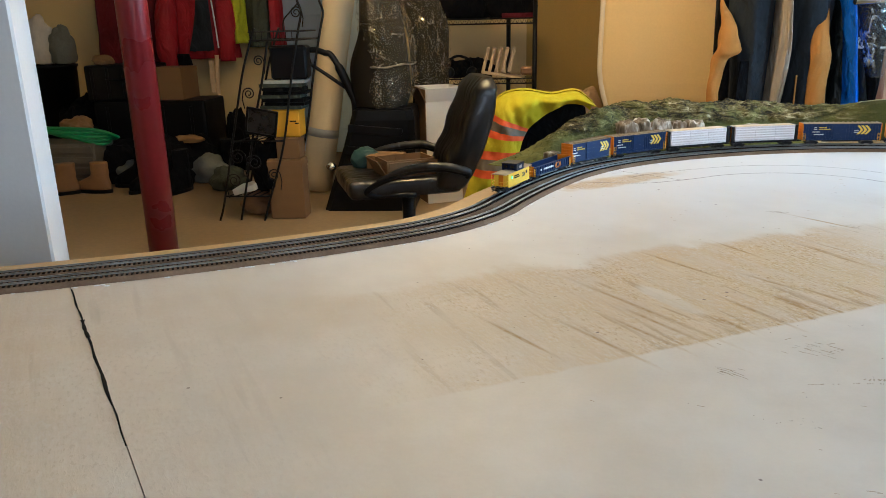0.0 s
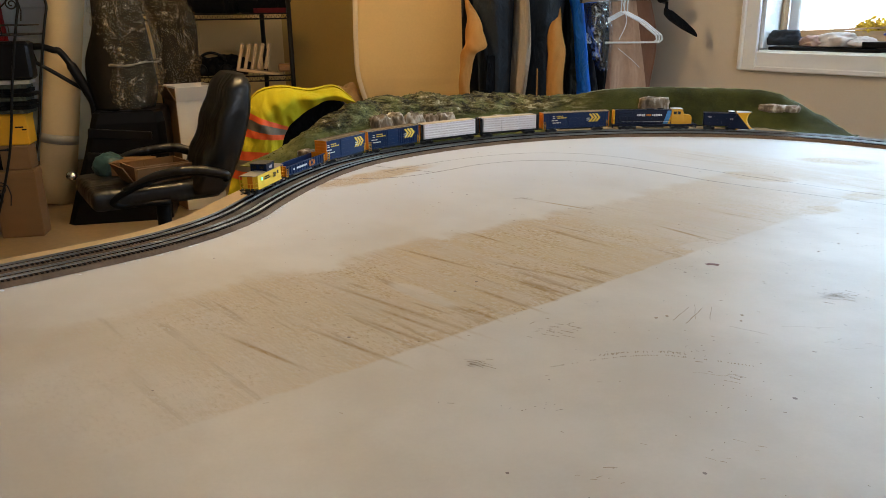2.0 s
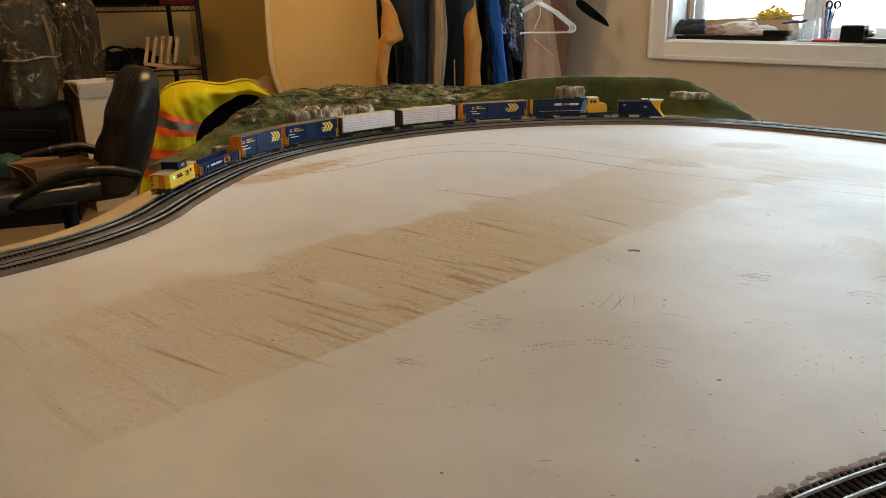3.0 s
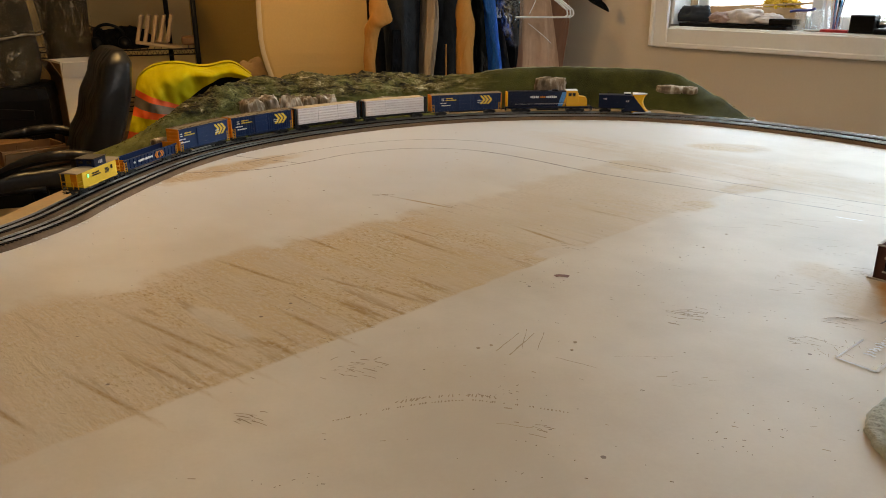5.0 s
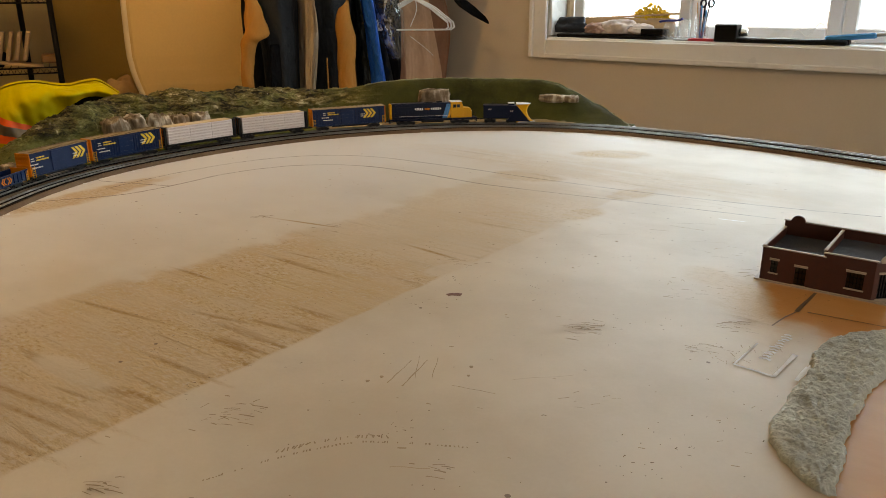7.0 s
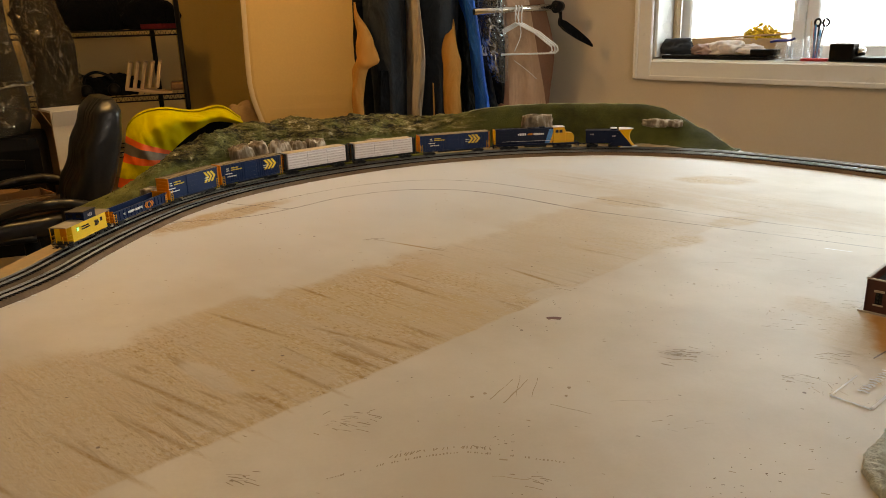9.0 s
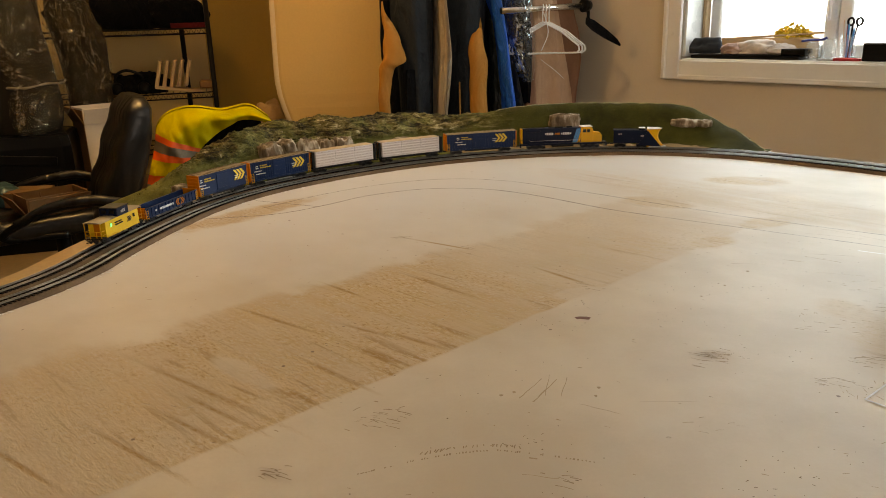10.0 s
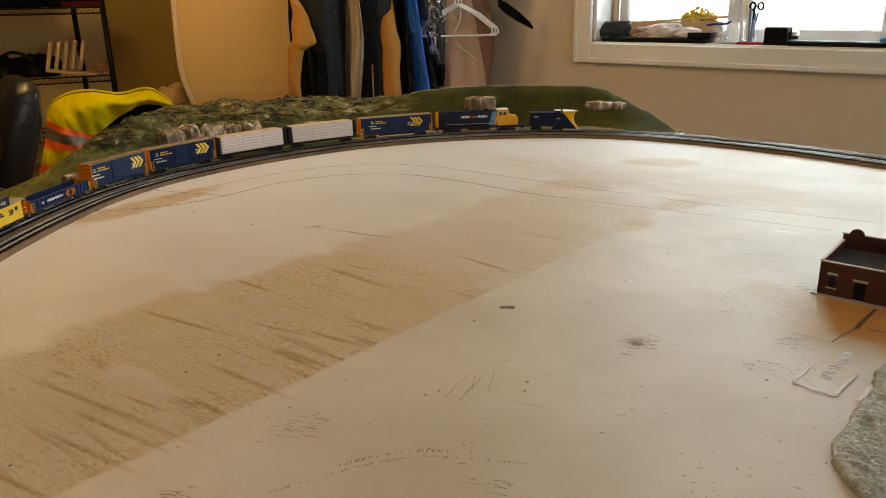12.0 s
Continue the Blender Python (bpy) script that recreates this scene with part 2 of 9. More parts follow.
    bare_board = math_node("MULTIPLY", bare_board, math_node("SUBTRACT", 1.0, spot(0.905, 0.690, 0.105, 0.040, 27, 0.3)))
    bare = math_node("MULTIPLY", spot(1.00, 0.80, 0.10, 0.05, 50, 0.6), 0.5)
    # tan wood at the left end, strengthened to carry the dimmer, warmer light there
    left = math_node("MULTIPLY", math_node("SUBTRACT", 1.0, ramp(ur, -0.25, 0.45)), 0.50)
    keep = math_node("SUBTRACT", 1.0, math_node("MAXIMUM", spot(0.705, 1.052, 0.040, 0.020, 12, 0.2), spot(0.245, 0.905, 0.05, 0.016, -58, 0.3)))
    wear = math_node("MULTIPLY", wear, math_node("ADD", math_node("MULTIPLY", keep, 0.65), 0.35))
    strip = math_node("MULTIPLY", spot(0.28, 1.63, 0.17, 0.035, 40, 0.3), 0.8)
    here = plain.outputs["Object"]
    total = wear
    patches = [math_node("MULTIPLY", math_node("MULTIPLY", spot(cx, cy, rx, ry, ang, 0.30, here), math_node("ADD", math_node("MULTIPLY", breaks, 0.6), 0.4)), k)
               for cx, cy, rx, ry, ang, k in ((1.366, 1.546, 0.085, 0.045, -35, 0.70), (1.081, 1.447, 0.075, 0.050, -52, 0.70), (1.012, 1.168, 0.045, 0.028, 20, 0.75), (1.172, 1.235, 0.060, 0.030, 10, 0.70), (0.885, 1.197, 0.080, 0.060, -36, 0.60), (0.985, 0.842, 0.030, 0.045, 8, 0.40))]
    for extra in (far, bare, left, strip, *patches):
        total = math_node("MAXIMUM", total, extra)
    # paint left standing as small grains in the rubbed places
    grains = math_node("SUBTRACT", 1.0, math_node("MULTIPLY", math_node("SUBTRACT", 1.0, ramp(pits, 0.40, 0.48)), math_node("MULTIPLY", ramp(mid, 0.36, 0.58), 0.42)))
    total = math_node("MULTIPLY", total, grains)
    # colours
    wood = nodes.new("ShaderNodeMix")
    wood.data_type = "RGBA"
    wood.inputs["A"].default_value, wood.inputs["B"].default_value = (0.525, 0.352, 0.180, 1), (0.595, 0.440, 0.260, 1)
    links.new(ramp(math_node("ADD", math_node("MULTIPLY", grain, 0.6), math_node("MULTIPLY", grain_fine, 0.4)), 0.33, 0.62), wood.inputs["Factor"])
    paint = nodes.new("ShaderNodeMix")
    paint.data_type = "RGBA"
    paint.inputs["A"].default_value, paint.inputs["B"].default_value = (0.570, 0.472, 0.352, 1), (0.675, 0.580, 0.458, 1)
    links.new(ramp(math_node("ADD", math_node("MULTIPLY", blotch, 0.9), math_node("MULTIPLY", fleck, 0.1)), 0.3, 0.7), paint.inputs["Factor"])
    streak = math_node("MULTIPLY", ramp(streak_raw, 0.568, 0.665), ramp(blotch, 0.36, 0.52))
    patchy = ramp(blotch, 0.40, 0.62)
    grit = math_node("MULTIPLY", ramp(pits, 0.54, 0.66), patchy)
    dark = math_node("MAXIMUM", math_node("MULTIPLY", streak, 0.72), math_node("MULTIPLY", grit, 0.75))
    # the long worn grooves along the grain, each soft at its sides and pitted
    groove = None
    for cx, cy, rx, ry, ang in GROOVES:
        mp, ln = nodes.new("ShaderNodeMapping"), nodes.new("ShaderNodeVectorMath")
        mp.vector_type = "TEXTURE"
        mp.inputs["Location"].default_value, mp.inputs["Rotation"].default_value, mp.inputs["Scale"].default_value = (cx, cy, 0), (0, 0, radians(ang)), (rx * 1.4, ry * 0.95, 1)
        links.new(here, mp.inputs[0])
        ln.operation = "LENGTH"
        links.new(mp.outputs[0], ln.inputs[0])
        one = math_node("SUBTRACT", 1.0, ramp(math_node("ADD", ln.outputs["Value"], math_node("MULTIPLY", math_node("SUBTRACT", pits, 0.5), 0.8)), 0.20, 1.05))
        groove = one if groove is None else math_node("MAXIMUM", groove, one)
    groove = math_node("MULTIPLY", groove, math_node("ADD", math_node("MULTIPLY", ramp(pits, 0.42, 0.60), 0.25), 0.75))
    dark = math_node("MAXIMUM", dark, math_node("MULTIPLY", groove, 0.82))
    total = math_node("MAXIMUM", total, math_node("MULTIPLY", groove, 0.9))
    wood2 = nodes.new("ShaderNodeMix")
    wood2.data_type = "RGBA"
    links.new(dark, wood2.inputs["Factor"])
    links.new(wood.outputs["Result"], wood2.inputs["A"])
    wood2.inputs["B"].default_value = (0.310, 0.160, 0.030, 1)
    # window sheen put into the colour: far paint whiter and cooler, near stays yellower
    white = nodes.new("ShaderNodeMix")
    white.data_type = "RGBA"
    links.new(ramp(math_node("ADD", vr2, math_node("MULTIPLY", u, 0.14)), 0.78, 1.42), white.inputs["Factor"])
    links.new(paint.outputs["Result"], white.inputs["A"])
    lighter = nodes.new("ShaderNodeMix")
    lighter.data_type = "RGBA"
    lighter.inputs["A"].default_value, lighter.inputs["B"].default_value = (0.645, 0.620, 0.595, 1), (0.715, 0.695, 0.670, 1)
    links.new(blotch, lighter.inputs["Factor"])
    links.new(lighter.outputs["Result"], white.inputs["B"])
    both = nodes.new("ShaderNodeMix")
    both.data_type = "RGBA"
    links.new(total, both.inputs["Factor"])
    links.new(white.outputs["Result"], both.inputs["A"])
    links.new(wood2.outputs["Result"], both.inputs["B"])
    varnish = nodes.new("ShaderNodeMix")
    varnish.data_type = "RGBA"
    links.new(bare_board, varnish.inputs["Factor"])
    links.new(both.outputs["Result"], varnish.inputs["A"])
    amber = nodes.new("ShaderNodeMix")
    amber.data_type = "RGBA"
    amber.inputs["A"].default_value, amber.inputs["B"].default_value = (0.47, 0.205, 0.050, 1), (0.59, 0.295, 0.092, 1)
    links.new(grain, amber.inputs["Factor"])
    links.new(amber.outputs["Result"], varnish.inputs["B"])
    # flecks where the paint has chipped
    dots = nodes.new("ShaderNodeTexVoronoi")
    dots.inputs["Scale"].default_value = 34
    links.new(spread, dots.inputs["Vector"])
    sepc = nodes.new("ShaderNodeSeparateColor")
    links.new(dots.outputs["Color"], sepc.inputs[0])
    chip = math_node("MULTIPLY", math_node("LESS_THAN", dots.outputs["Distance"], math_node("MULTIPLY", sepc.outputs[1], 0.085)), math_node("GREATER_THAN", sepc.outputs[0], 0.72))
    chip = math_node("MULTIPLY", chip, 0.8)
    last = nodes.new("ShaderNodeMix")
    last.data_type = "RGBA"
    links.new(chip, last.inputs["Factor"])
    links.new(varnish.outputs["Result"], last.inputs["A"])
    last.inputs["B"].default_value = (0.16, 0.10, 0.07, 1)
    links.new(last.outputs["Result"], p.inputs["Base Color"])
    links.new(math_node("SUBTRACT", 0.32, math_node("MULTIPLY", total, 0.27)), p.inputs["Specular IOR Level"])
    rgh = math_node("ADD", math_node("MULTIPLY", total, 0.16), math_node("ADD", math_node("MULTIPLY", blotch, 0.05), 0.49))
    links.new(rgh, p.inputs["Roughness"])
    h = math_node("ADD", math_node("MULTIPLY", math_node("SUBTRACT", 1.0, total), 0.5), math_node("MULTIPLY", math_node("ADD", math_node("MULTIPLY", grain_fine, 0.25), math_node("MULTIPLY", pits, 0.7)), total))
    h = math_node("ADD", h, math_node("MULTIPLY", mid, 0.30))
    h = math_node("SUBTRACT", h, math_node("MULTIPLY", math_node("MULTIPLY", dark, total), 0.22))
    b = nodes.new("ShaderNodeBump")
    b.inputs["Strength"].default_value, b.inputs["Distance"].default_value = 0.8, 0.0024
    links.new(h, b.inputs["Height"])
    links.new(b.outputs[0], p.inputs["Normal"])
    return m


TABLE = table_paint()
PINE = surf("pine", (0.52, 0.36, 0.20), 0.55, var=0.2, scale=6, fine=50, stretch=(1, 8, 8))
ROADBED = surf("painted_cork_roadbed", (0.19, 0.122, 0.074), 0.9, var=0.5, scale=14, fine=220, bump=0.6, dist=0.001, spec=0.1)
TIE = surf("tie_plastic", (0.013, 0.0095, 0.007), 0.75, var=0.25, scale=60, fine=300, rand=0.5, spec=0.08)
RAIL = surf("nickel_silver_rail", (0.47, 0.455, 0.43), 0.36, metal=1.0, var=0.25, scale=12, fine=200, bump=0.03)
BALLAST = surf("sandy_ballast", (0.36, 0.28, 0.165), 0.95, var=0.4, scale=22, fine=320, bump=0.8, dist=0.002, spec=0.15)
DARK = surf("dark_gap", (0.010, 0.008, 0.006), 0.9, var=0.2, spec=0.1)
PENCIL = surf("pencil_line", (0.15, 0.11, 0.085), 0.7, var=0.3, scale=40)
PITS = surf("dark_paint_pit", (0.17, 0.105, 0.06), 0.85, var=0.4, scale=60, spec=0.1)
SCRATCH = surf("brown_scratch", (0.42, 0.31, 0.20), 0.8, var=0.35, scale=60)
CHALK = surf("chalk", (0.85, 0.85, 0.84), 0.9, var=0.2, scale=120, fine=500)
BLACK = surf("model_black", (0.008, 0.008, 0.009), 0.5, var=0.3, scale=50, fine=300, spec=0.25)
NAVY = surf("navy_model_paint", (0.005, 0.021, 0.080), 0.38, var=0.14, scale=40, fine=300, rand=0.08, spec=0.2)
DEEP = surf("deep_navy_model_paint", (0.003, 0.008, 0.030), 0.35, var=0.14, scale=40, fine=300, spec=0.2)
SKYB = surf("bright_blue_stripe", (0.04, 0.22, 0.48), 0.4, var=0.1, scale=40)
ORANGE = surf("orange_model_paint", (0.68, 0.20, 0.006), 0.45, var=0.14, scale=40, fine=300, spec=0.2)
YELLOW = surf("yellow_model_paint", (0.82, 0.40, 0.012), 0.4, var=0.12, scale=40, fine=300, spec=0.25)
CABYEL = surf("caboose_yellow_paint", (0.82, 0.50, 0.03), 0.42, var=0.12, scale=40, fine=300, spec=0.25)
ROOFTAN = surf("weathered_model_roof", (0.30, 0.225, 0.135), 0.6, var=0.2, scale=40)
WHITEP = surf("white_print", (0.78, 0.78, 0.76), 0.5, var=0.08, scale=60)
YELP = surf("yellow_print", (0.80, 0.55, 0.05), 0.5, var=0.08, scale=60)
GREYP = surf("grey_print", (0.42, 0.36, 0.36), 0.6, var=0.2, scale=90)
WRAP = surf("lumber_wrap_white", (0.82, 0.74, 0.71), 0.5, var=0.08, scale=30, fine=200)
LUMBERTOP = surf("tan_lumber_paper", (0.62, 0.46, 0.27), 0.6, var=0.12, scale=30, fine=200)
STEEL = surf("truck_steel", (0.10, 0.095, 0.088), 0.45, metal=0.6, var=0.3, scale=50)
CABGLASS = surf("dark_model_glass", (0.006, 0.006, 0.007), 0.12, var=0.1)
WALL = surf("beige_wall_paint", (0.61, 0.535, 0.435), 0.6, var=0.07, scale=1.2, fine=120, bump=0.12, dist=0.002)
CREAM = surf("cream_wall_paint", (0.66, 0.50, 0.24), 0.65, var=0.14, scale=1.1, fine=120, bump=0.12, dist=0.002)
# the corner's shade and warm light are put into this wall colour
GOLD = surf("ochre_wall_paint", (0.40, 0.265, 0.075), 0.7, var=0.14, scale=1.4, fine=90, bump=0.12, dist=0.002)
CEILP = surf("ceiling_white", (0.78, 0.77, 0.74), 0.8, var=0.06, scale=1.5)
FLOORM = surf("tan_floor", (0.24, 0.165, 0.085), 0.6, var=0.3, scale=1.8, fine=40, bump=0.15)
TRIM = surf("white_gloss_trim", (0.80, 0.80, 0.79), 0.32, var=0.05, scale=5, fine=80, bump=0.05)
VINYL = surf("white_window_vinyl", (0.82, 0.83, 0.84), 0.3, var=0.04, scale=6)


def hill_cover():
    """Painted plaster: mossy green on gentle ground, dark rock with pale flecks on the left part."""
    m, nodes, links, p = node_mat("hill_scenery")
    tc = nodes.new("ShaderNodeTexCoord")
    sep = nodes.new("ShaderNodeSeparateXYZ")
    links.new(tc.outputs["Object"], sep.inputs[0])
    a, b, c = (nodes.new("ShaderNodeTexNoise") for _ in range(3))
    for n, s in ((a, 11), (b, 34), (c, 330)):
        n.inputs["Scale"].default_value, n.inputs["Detail"].default_value, n.inputs["Roughness"].default_value = s, 5, 0.65
        links.new(tc.outputs["Object"], n.inputs["Vector"])
    side = nodes.new("ShaderNodeMapRange")
    side.interpolation_type = "SMOOTHSTEP"
    side.inputs["From Min"].default_value, side.inputs["From Max"].default_value = 1.12, 0.86
    shifted = nodes.new("ShaderNodeMath")
    shifted.operation = "ADD"
    links.new(sep.outputs[0], shifted.inputs[0])
    links.new(mul_add(nodes, links, a.outputs["Fac"], 0.3, -0.15), shifted.inputs[1])
    links.new(shifted.outputs[0], side.inputs["Value"])
    high = nodes.new("ShaderNodeMapRange")
    high.interpolation_type = "SMOOTHSTEP"
    high.inputs["From Min"].default_value, high.inputs["From Max"].default_value = 0.048, 0.072
    links.new(sep.outputs[2], high.inputs["Value"])
    rocky = nodes.new("ShaderNodeMath")
    rocky.operation = "MULTIPLY"
    links.new(side.outputs[0], rocky.inputs[0])
    links.new(high.outputs[0], rocky.inputs[1])
    grass = nodes.new("ShaderNodeValToRGB")
    grass.color_ramp.elements[0].color, grass.color_ramp.elements[1].color = (0.030, 0.031, 0.005, 1), (0.088, 0.090, 0.016, 1)
    grass.color_ramp.elements[0].position, grass.color_ramp.elements[1].position = 0.3, 0.72
    links.new(a.outputs["Fac"], grass.inputs[0])
    light = nodes.new("ShaderNodeValToRGB")
    light.color_ramp.elements[0].color, light.color_ramp.elements[1].color = (0.060, 0.064, 0.010, 1), (0.24, 0.235, 0.055, 1)
    light.color_ramp.elements[0].position, light.color_ramp.elements[1].position = 0.32, 0.66
    links.new(a.outputs["Fac"], light.inputs[0])
    lawn = nodes.new("ShaderNodeMix")
    lawn.data_type = "RGBA"
    links.new(side.outputs[0], lawn.inputs["Factor"])
    links.new(grass.outputs[0], lawn.inputs["A"])
    links.new(light.outputs[0], lawn.inputs["B"])
    stone = nodes.new("ShaderNodeValToRGB")
    e = stone.color_ramp.elements
    e[0].color, e[1].color = (0.016, 0.012, 0.003, 1), (0.66, 0.57, 0.34, 1)
    e[0].position, e[1].position = 0.42, 0.64
    for at, tone in ((0.48, (0.105, 0.078, 0.020)), (0.56, (0.23, 0.185, 0.062))):
        stone.color_ramp.elements.new(at).color = (*tone, 1)
    # crags: the strata dip along the ridge
    strata = nodes.new("ShaderNodeMapping")
    strata.inputs["Rotation"].default_value, strata.inputs["Scale"].default_value = (0, radians(24), radians(20)), (0.55, 1.0, 2.0)
    links.new(tc.outputs["Object"], strata.inputs[0])
    links.new(strata.outputs[0], b.inputs["Vector"])
    b.inputs["Detail"].default_value, b.inputs["Roughness"].default_value, b.inputs["Distortion"].default_value = 8, 0.72, 0.5
    links.new(b.outputs["Fac"], stone.inputs[0])
    # olive moss on the flatter patches between them
    patch, turf = nodes.new("ShaderNodeMapRange"), nodes.new("ShaderNodeMix")
    patch.interpolation_type = "SMOOTHSTEP"
    patch.inputs["From Min"].default_value, patch.inputs["From Max"].default_value, patch.inputs["To Max"].default_value = 0.46, 0.58, 0.75
    links.new(a.outputs["Fac"], patch.inputs["Value"])
    turf.data_type = "RGBA"
    links.new(patch.outputs[0], turf.inputs["Factor"])
    links.new(stone.outputs[0], turf.inputs["A"])
    moss = nodes.new("ShaderNodeValToRGB")
    moss.color_ramp.elements[0].color, moss.color_ramp.elements[1].color = (0.034, 0.037, 0.006, 1), (0.30, 0.30, 0.085, 1)
    moss.color_ramp.elements[0].position, moss.color_ramp.elements[1].position = 0.40, 0.64
    links.new(b.outputs["Fac"], moss.inputs[0])
    links.new(moss.outputs[0], turf.inputs["B"])
    mix = nodes.new("ShaderNodeMix")
    mix.data_type = "RGBA"
    links.new(rocky.outputs[0], mix.inputs["Factor"])
    links.new(lawn.outputs["Result"], mix.inputs["A"])
    links.new(turf.outputs["Result"], mix.inputs["B"])
    hsv = nodes.new("ShaderNodeHueSaturation")
    links.new(mix.outputs["Result"], hsv.inputs["Color"])
    links.new(mul_add(nodes, links, c.outputs["Fac"], 1.0, 0.5), hsv.inputs["Value"])
    links.new(hsv.outputs[0], p.inputs["Base Color"])
    p.inputs["Roughness"].default_value = 0.88
    p.inputs["Specular IOR Level"].default_value = 0.25
    bp = nodes.new("ShaderNodeBump")
    bp.inputs["Strength"].default_value, bp.inputs["Distance"].default_value = 0.8, 0.003
    links.new(c.outputs["Fac"], bp.inputs["Height"])
    crag, cut = nodes.new("ShaderNodeBump"), nodes.new("ShaderNodeMath")
    cut.operation = "MULTIPLY"
    links.new(rocky.outputs[0], cut.inputs[0])
    links.new(b.outputs["Fac"], cut.inputs[1])
    crag.inputs["Strength"].default_value, crag.inputs["Distance"].default_value = 0.9, 0.022
    links.new(cut.outputs[0], crag.inputs["Height"])
    links.new(crag.outputs[0], bp.inputs["Normal"])
    links.new(bp.outputs[0], p.inputs["Normal"])
    return m


HILL = hill_cover()


def rock_face():
    """Grey-brown cast rock with chalky white streaks running down."""
    m, nodes, links, p = node_mat("cast_rock")
    tc, mp = nodes.new("ShaderNodeTexCoord"), nodes.new("ShaderNodeMapping")
    mp.inputs["Scale"].default_value = (1, 1, 0.35)
    links.new(tc.outputs["Object"], mp.inputs[0])
    a, b = nodes.new("ShaderNodeTexNoise"), nodes.new("ShaderNodeTexNoise")
    a.inputs["Scale"].default_value, b.inputs["Scale"].default_value = 55, 300
    a.inputs["Detail"].default_value = 5
    links.new(mp.outputs[0], a.inputs["Vector"])
    links.new(tc.outputs["Object"], b.inputs["Vector"])
    r = nodes.new("ShaderNodeValToRGB")
    e = r.color_ramp.elements
    e[0].color, e[1].color = (0.12, 0.082, 0.042, 1), (0.64, 0.57, 0.45, 1)
    e[0].position, e[1].position = 0.36, 0.62
    mid = r.color_ramp.elements.new(0.52)
    mid.color = (0.30, 0.22, 0.135, 1)
    links.new(a.outputs["Fac"], r.inputs[0])
    links.new(r.outputs[0], p.inputs["Base Color"])
    p.inputs["Roughness"].default_value = 0.8
    bp = nodes.new("ShaderNodeBump")
    bp.inputs["Strength"].default_value, bp.inputs["Distance"].default_value = 0.7, 0.003
    links.new(b.outputs["Fac"], bp.inputs["Height"])
    links.new(bp.outputs[0], p.inputs["Normal"])
    return m


ROCK = rock_face()


def glass_mat(name, tint=(0.97, 0.98, 0.98), rough=0.02):
    m, nodes, links, p = node_mat(name)
    p.inputs["Base Color"].default_value = (*tint, 1)
    p.inputs["Transmission Weight"].default_value = 1
    p.inputs["Roughness"].default_value = rough
    p.inputs["IOR"].default_value = 1.45
    return m


GLASS = glass_mat("window_glass")
JARGLASS = glass_mat("jar_glass", (0.9, 0.94, 0.95), 0.05)


def glow(name, col, strength):
    m, nodes, links, p = node_mat(name)
    p.inputs["Base Color"].default_value = (*col, 1)
    p.inputs["Emission Color"].default_value = (*col, 1)
    p.inputs["Emission Strength"].default_value = strength
    return m


OUTSIDE = glow("bright_overcast_sky", (0.95, 0.98, 1.0), 1.6)
HEADLIGHT = glow("lit_headlight", (1.0, 0.9, 0.6), 3.0)
MARKER = glow("green_marker_light", (0.2, 1.0, 0.35), 1.2)
MOSS = surf("moss_flock", (0.115, 0.115, 0.030), 1.0, var=0.7, scale=30, fine=400, bump=0.8, dist=0.001, spec=0.1)
EDGE = surf("cream_cut_edge", (0.46, 0.46, 0.27), 0.9, var=0.3, scale=40, fine=300)
TEETH = surf("rubbed_brown_mark", (0.34, 0.245, 0.155), 0.8, var=0.3, scale=40)
PINKP = surf("faint_pink_print", (0.60, 0.46, 0.44), 0.6, var=0.2, scale=90)

# ---------------------------------------------------------------- the room
def wall_run(name, a, b, thick, z0, z1, material, label, holes=()):
    """A wall from a to b, its room face on that line and its thickness to the left of it; holes: (from, to, low, high) along it."""
    a, b = Vector((*a, 0)), Vector((*b, 0))
    d = (b - a).normalized()
    n = Vector((-d.y, d.x, 0))
    m = Matrix(((d.x, n.x, 0, a.x), (d.y, n.y, 0, a.y), (0, 0, 1, 0), (0, 0, 0, 1)))
    length = (b - a).length
    bm = bmesh.new()
    at = 0.0
    for s0, s1, lo, hi in sorted(holes):
        add_box(bm, ((at + s0) / 2, thick / 2, (z0 + z1) / 2), (s0 - at, thick, z1 - z0), m)
        add_box(bm, ((s0 + s1) / 2, thick / 2, (z0 + lo) / 2), (s1 - s0, thick, lo - z0), m)
        add_box(bm, ((s0 + s1) / 2, thick / 2, (hi + z1) / 2), (s1 - s0, thick, z1 - hi), m)
        at = s1
    add_box(bm, ((at + length) / 2, thick / 2, (z0 + z1) / 2), (length - at, thick, z1 - z0), m)
    return solo(name, bm, material, label, "wall", "structure")


SILL, HEAD = 0.160, 1.22
WIN_L, WIN_R = 0.0, 1.98
wa = W0 - WD * 2.50
wb = W0 + WD * 3.6
wall_run("wall_east", (wa.x, wa.y), (wb.x, wb.y), 0.30, FLOOR, CEIL, WALL, "beige painted wall with a deep-set window", [(2.50 + WIN_L, 2.50 + WIN_R, SILL, HEAD)])
wall_run("wall_back", (-4.6, 6.35), (0.20, 6.05), 0.12, FLOOR, CEIL, CREAM, "cream painted back wall behind the coats and shelves")
wall_run("wall_nook", (0.20, 6.05), (wa.x, wa.y), 0.12, FLOOR, CEIL, GOLD, "return wall in the corner, ochre from painted-in shade and warm light")
wall_run("wall_west", (-4.6, -2.6), (-4.6, 6.35), 0.12, FLOOR, CEIL, CREAM, "cream painted side wall of the store room")
# unseen opening, added to go with the fill lamp in front of it
wall_run("wall_south", (5.1, -2.6), (-4.6, -2.6), 0.12, FLOOR, CEIL, WALL, "beige painted wall with an added opening behind the table", [(2.55, 4.45, 0.25, 1.25)])
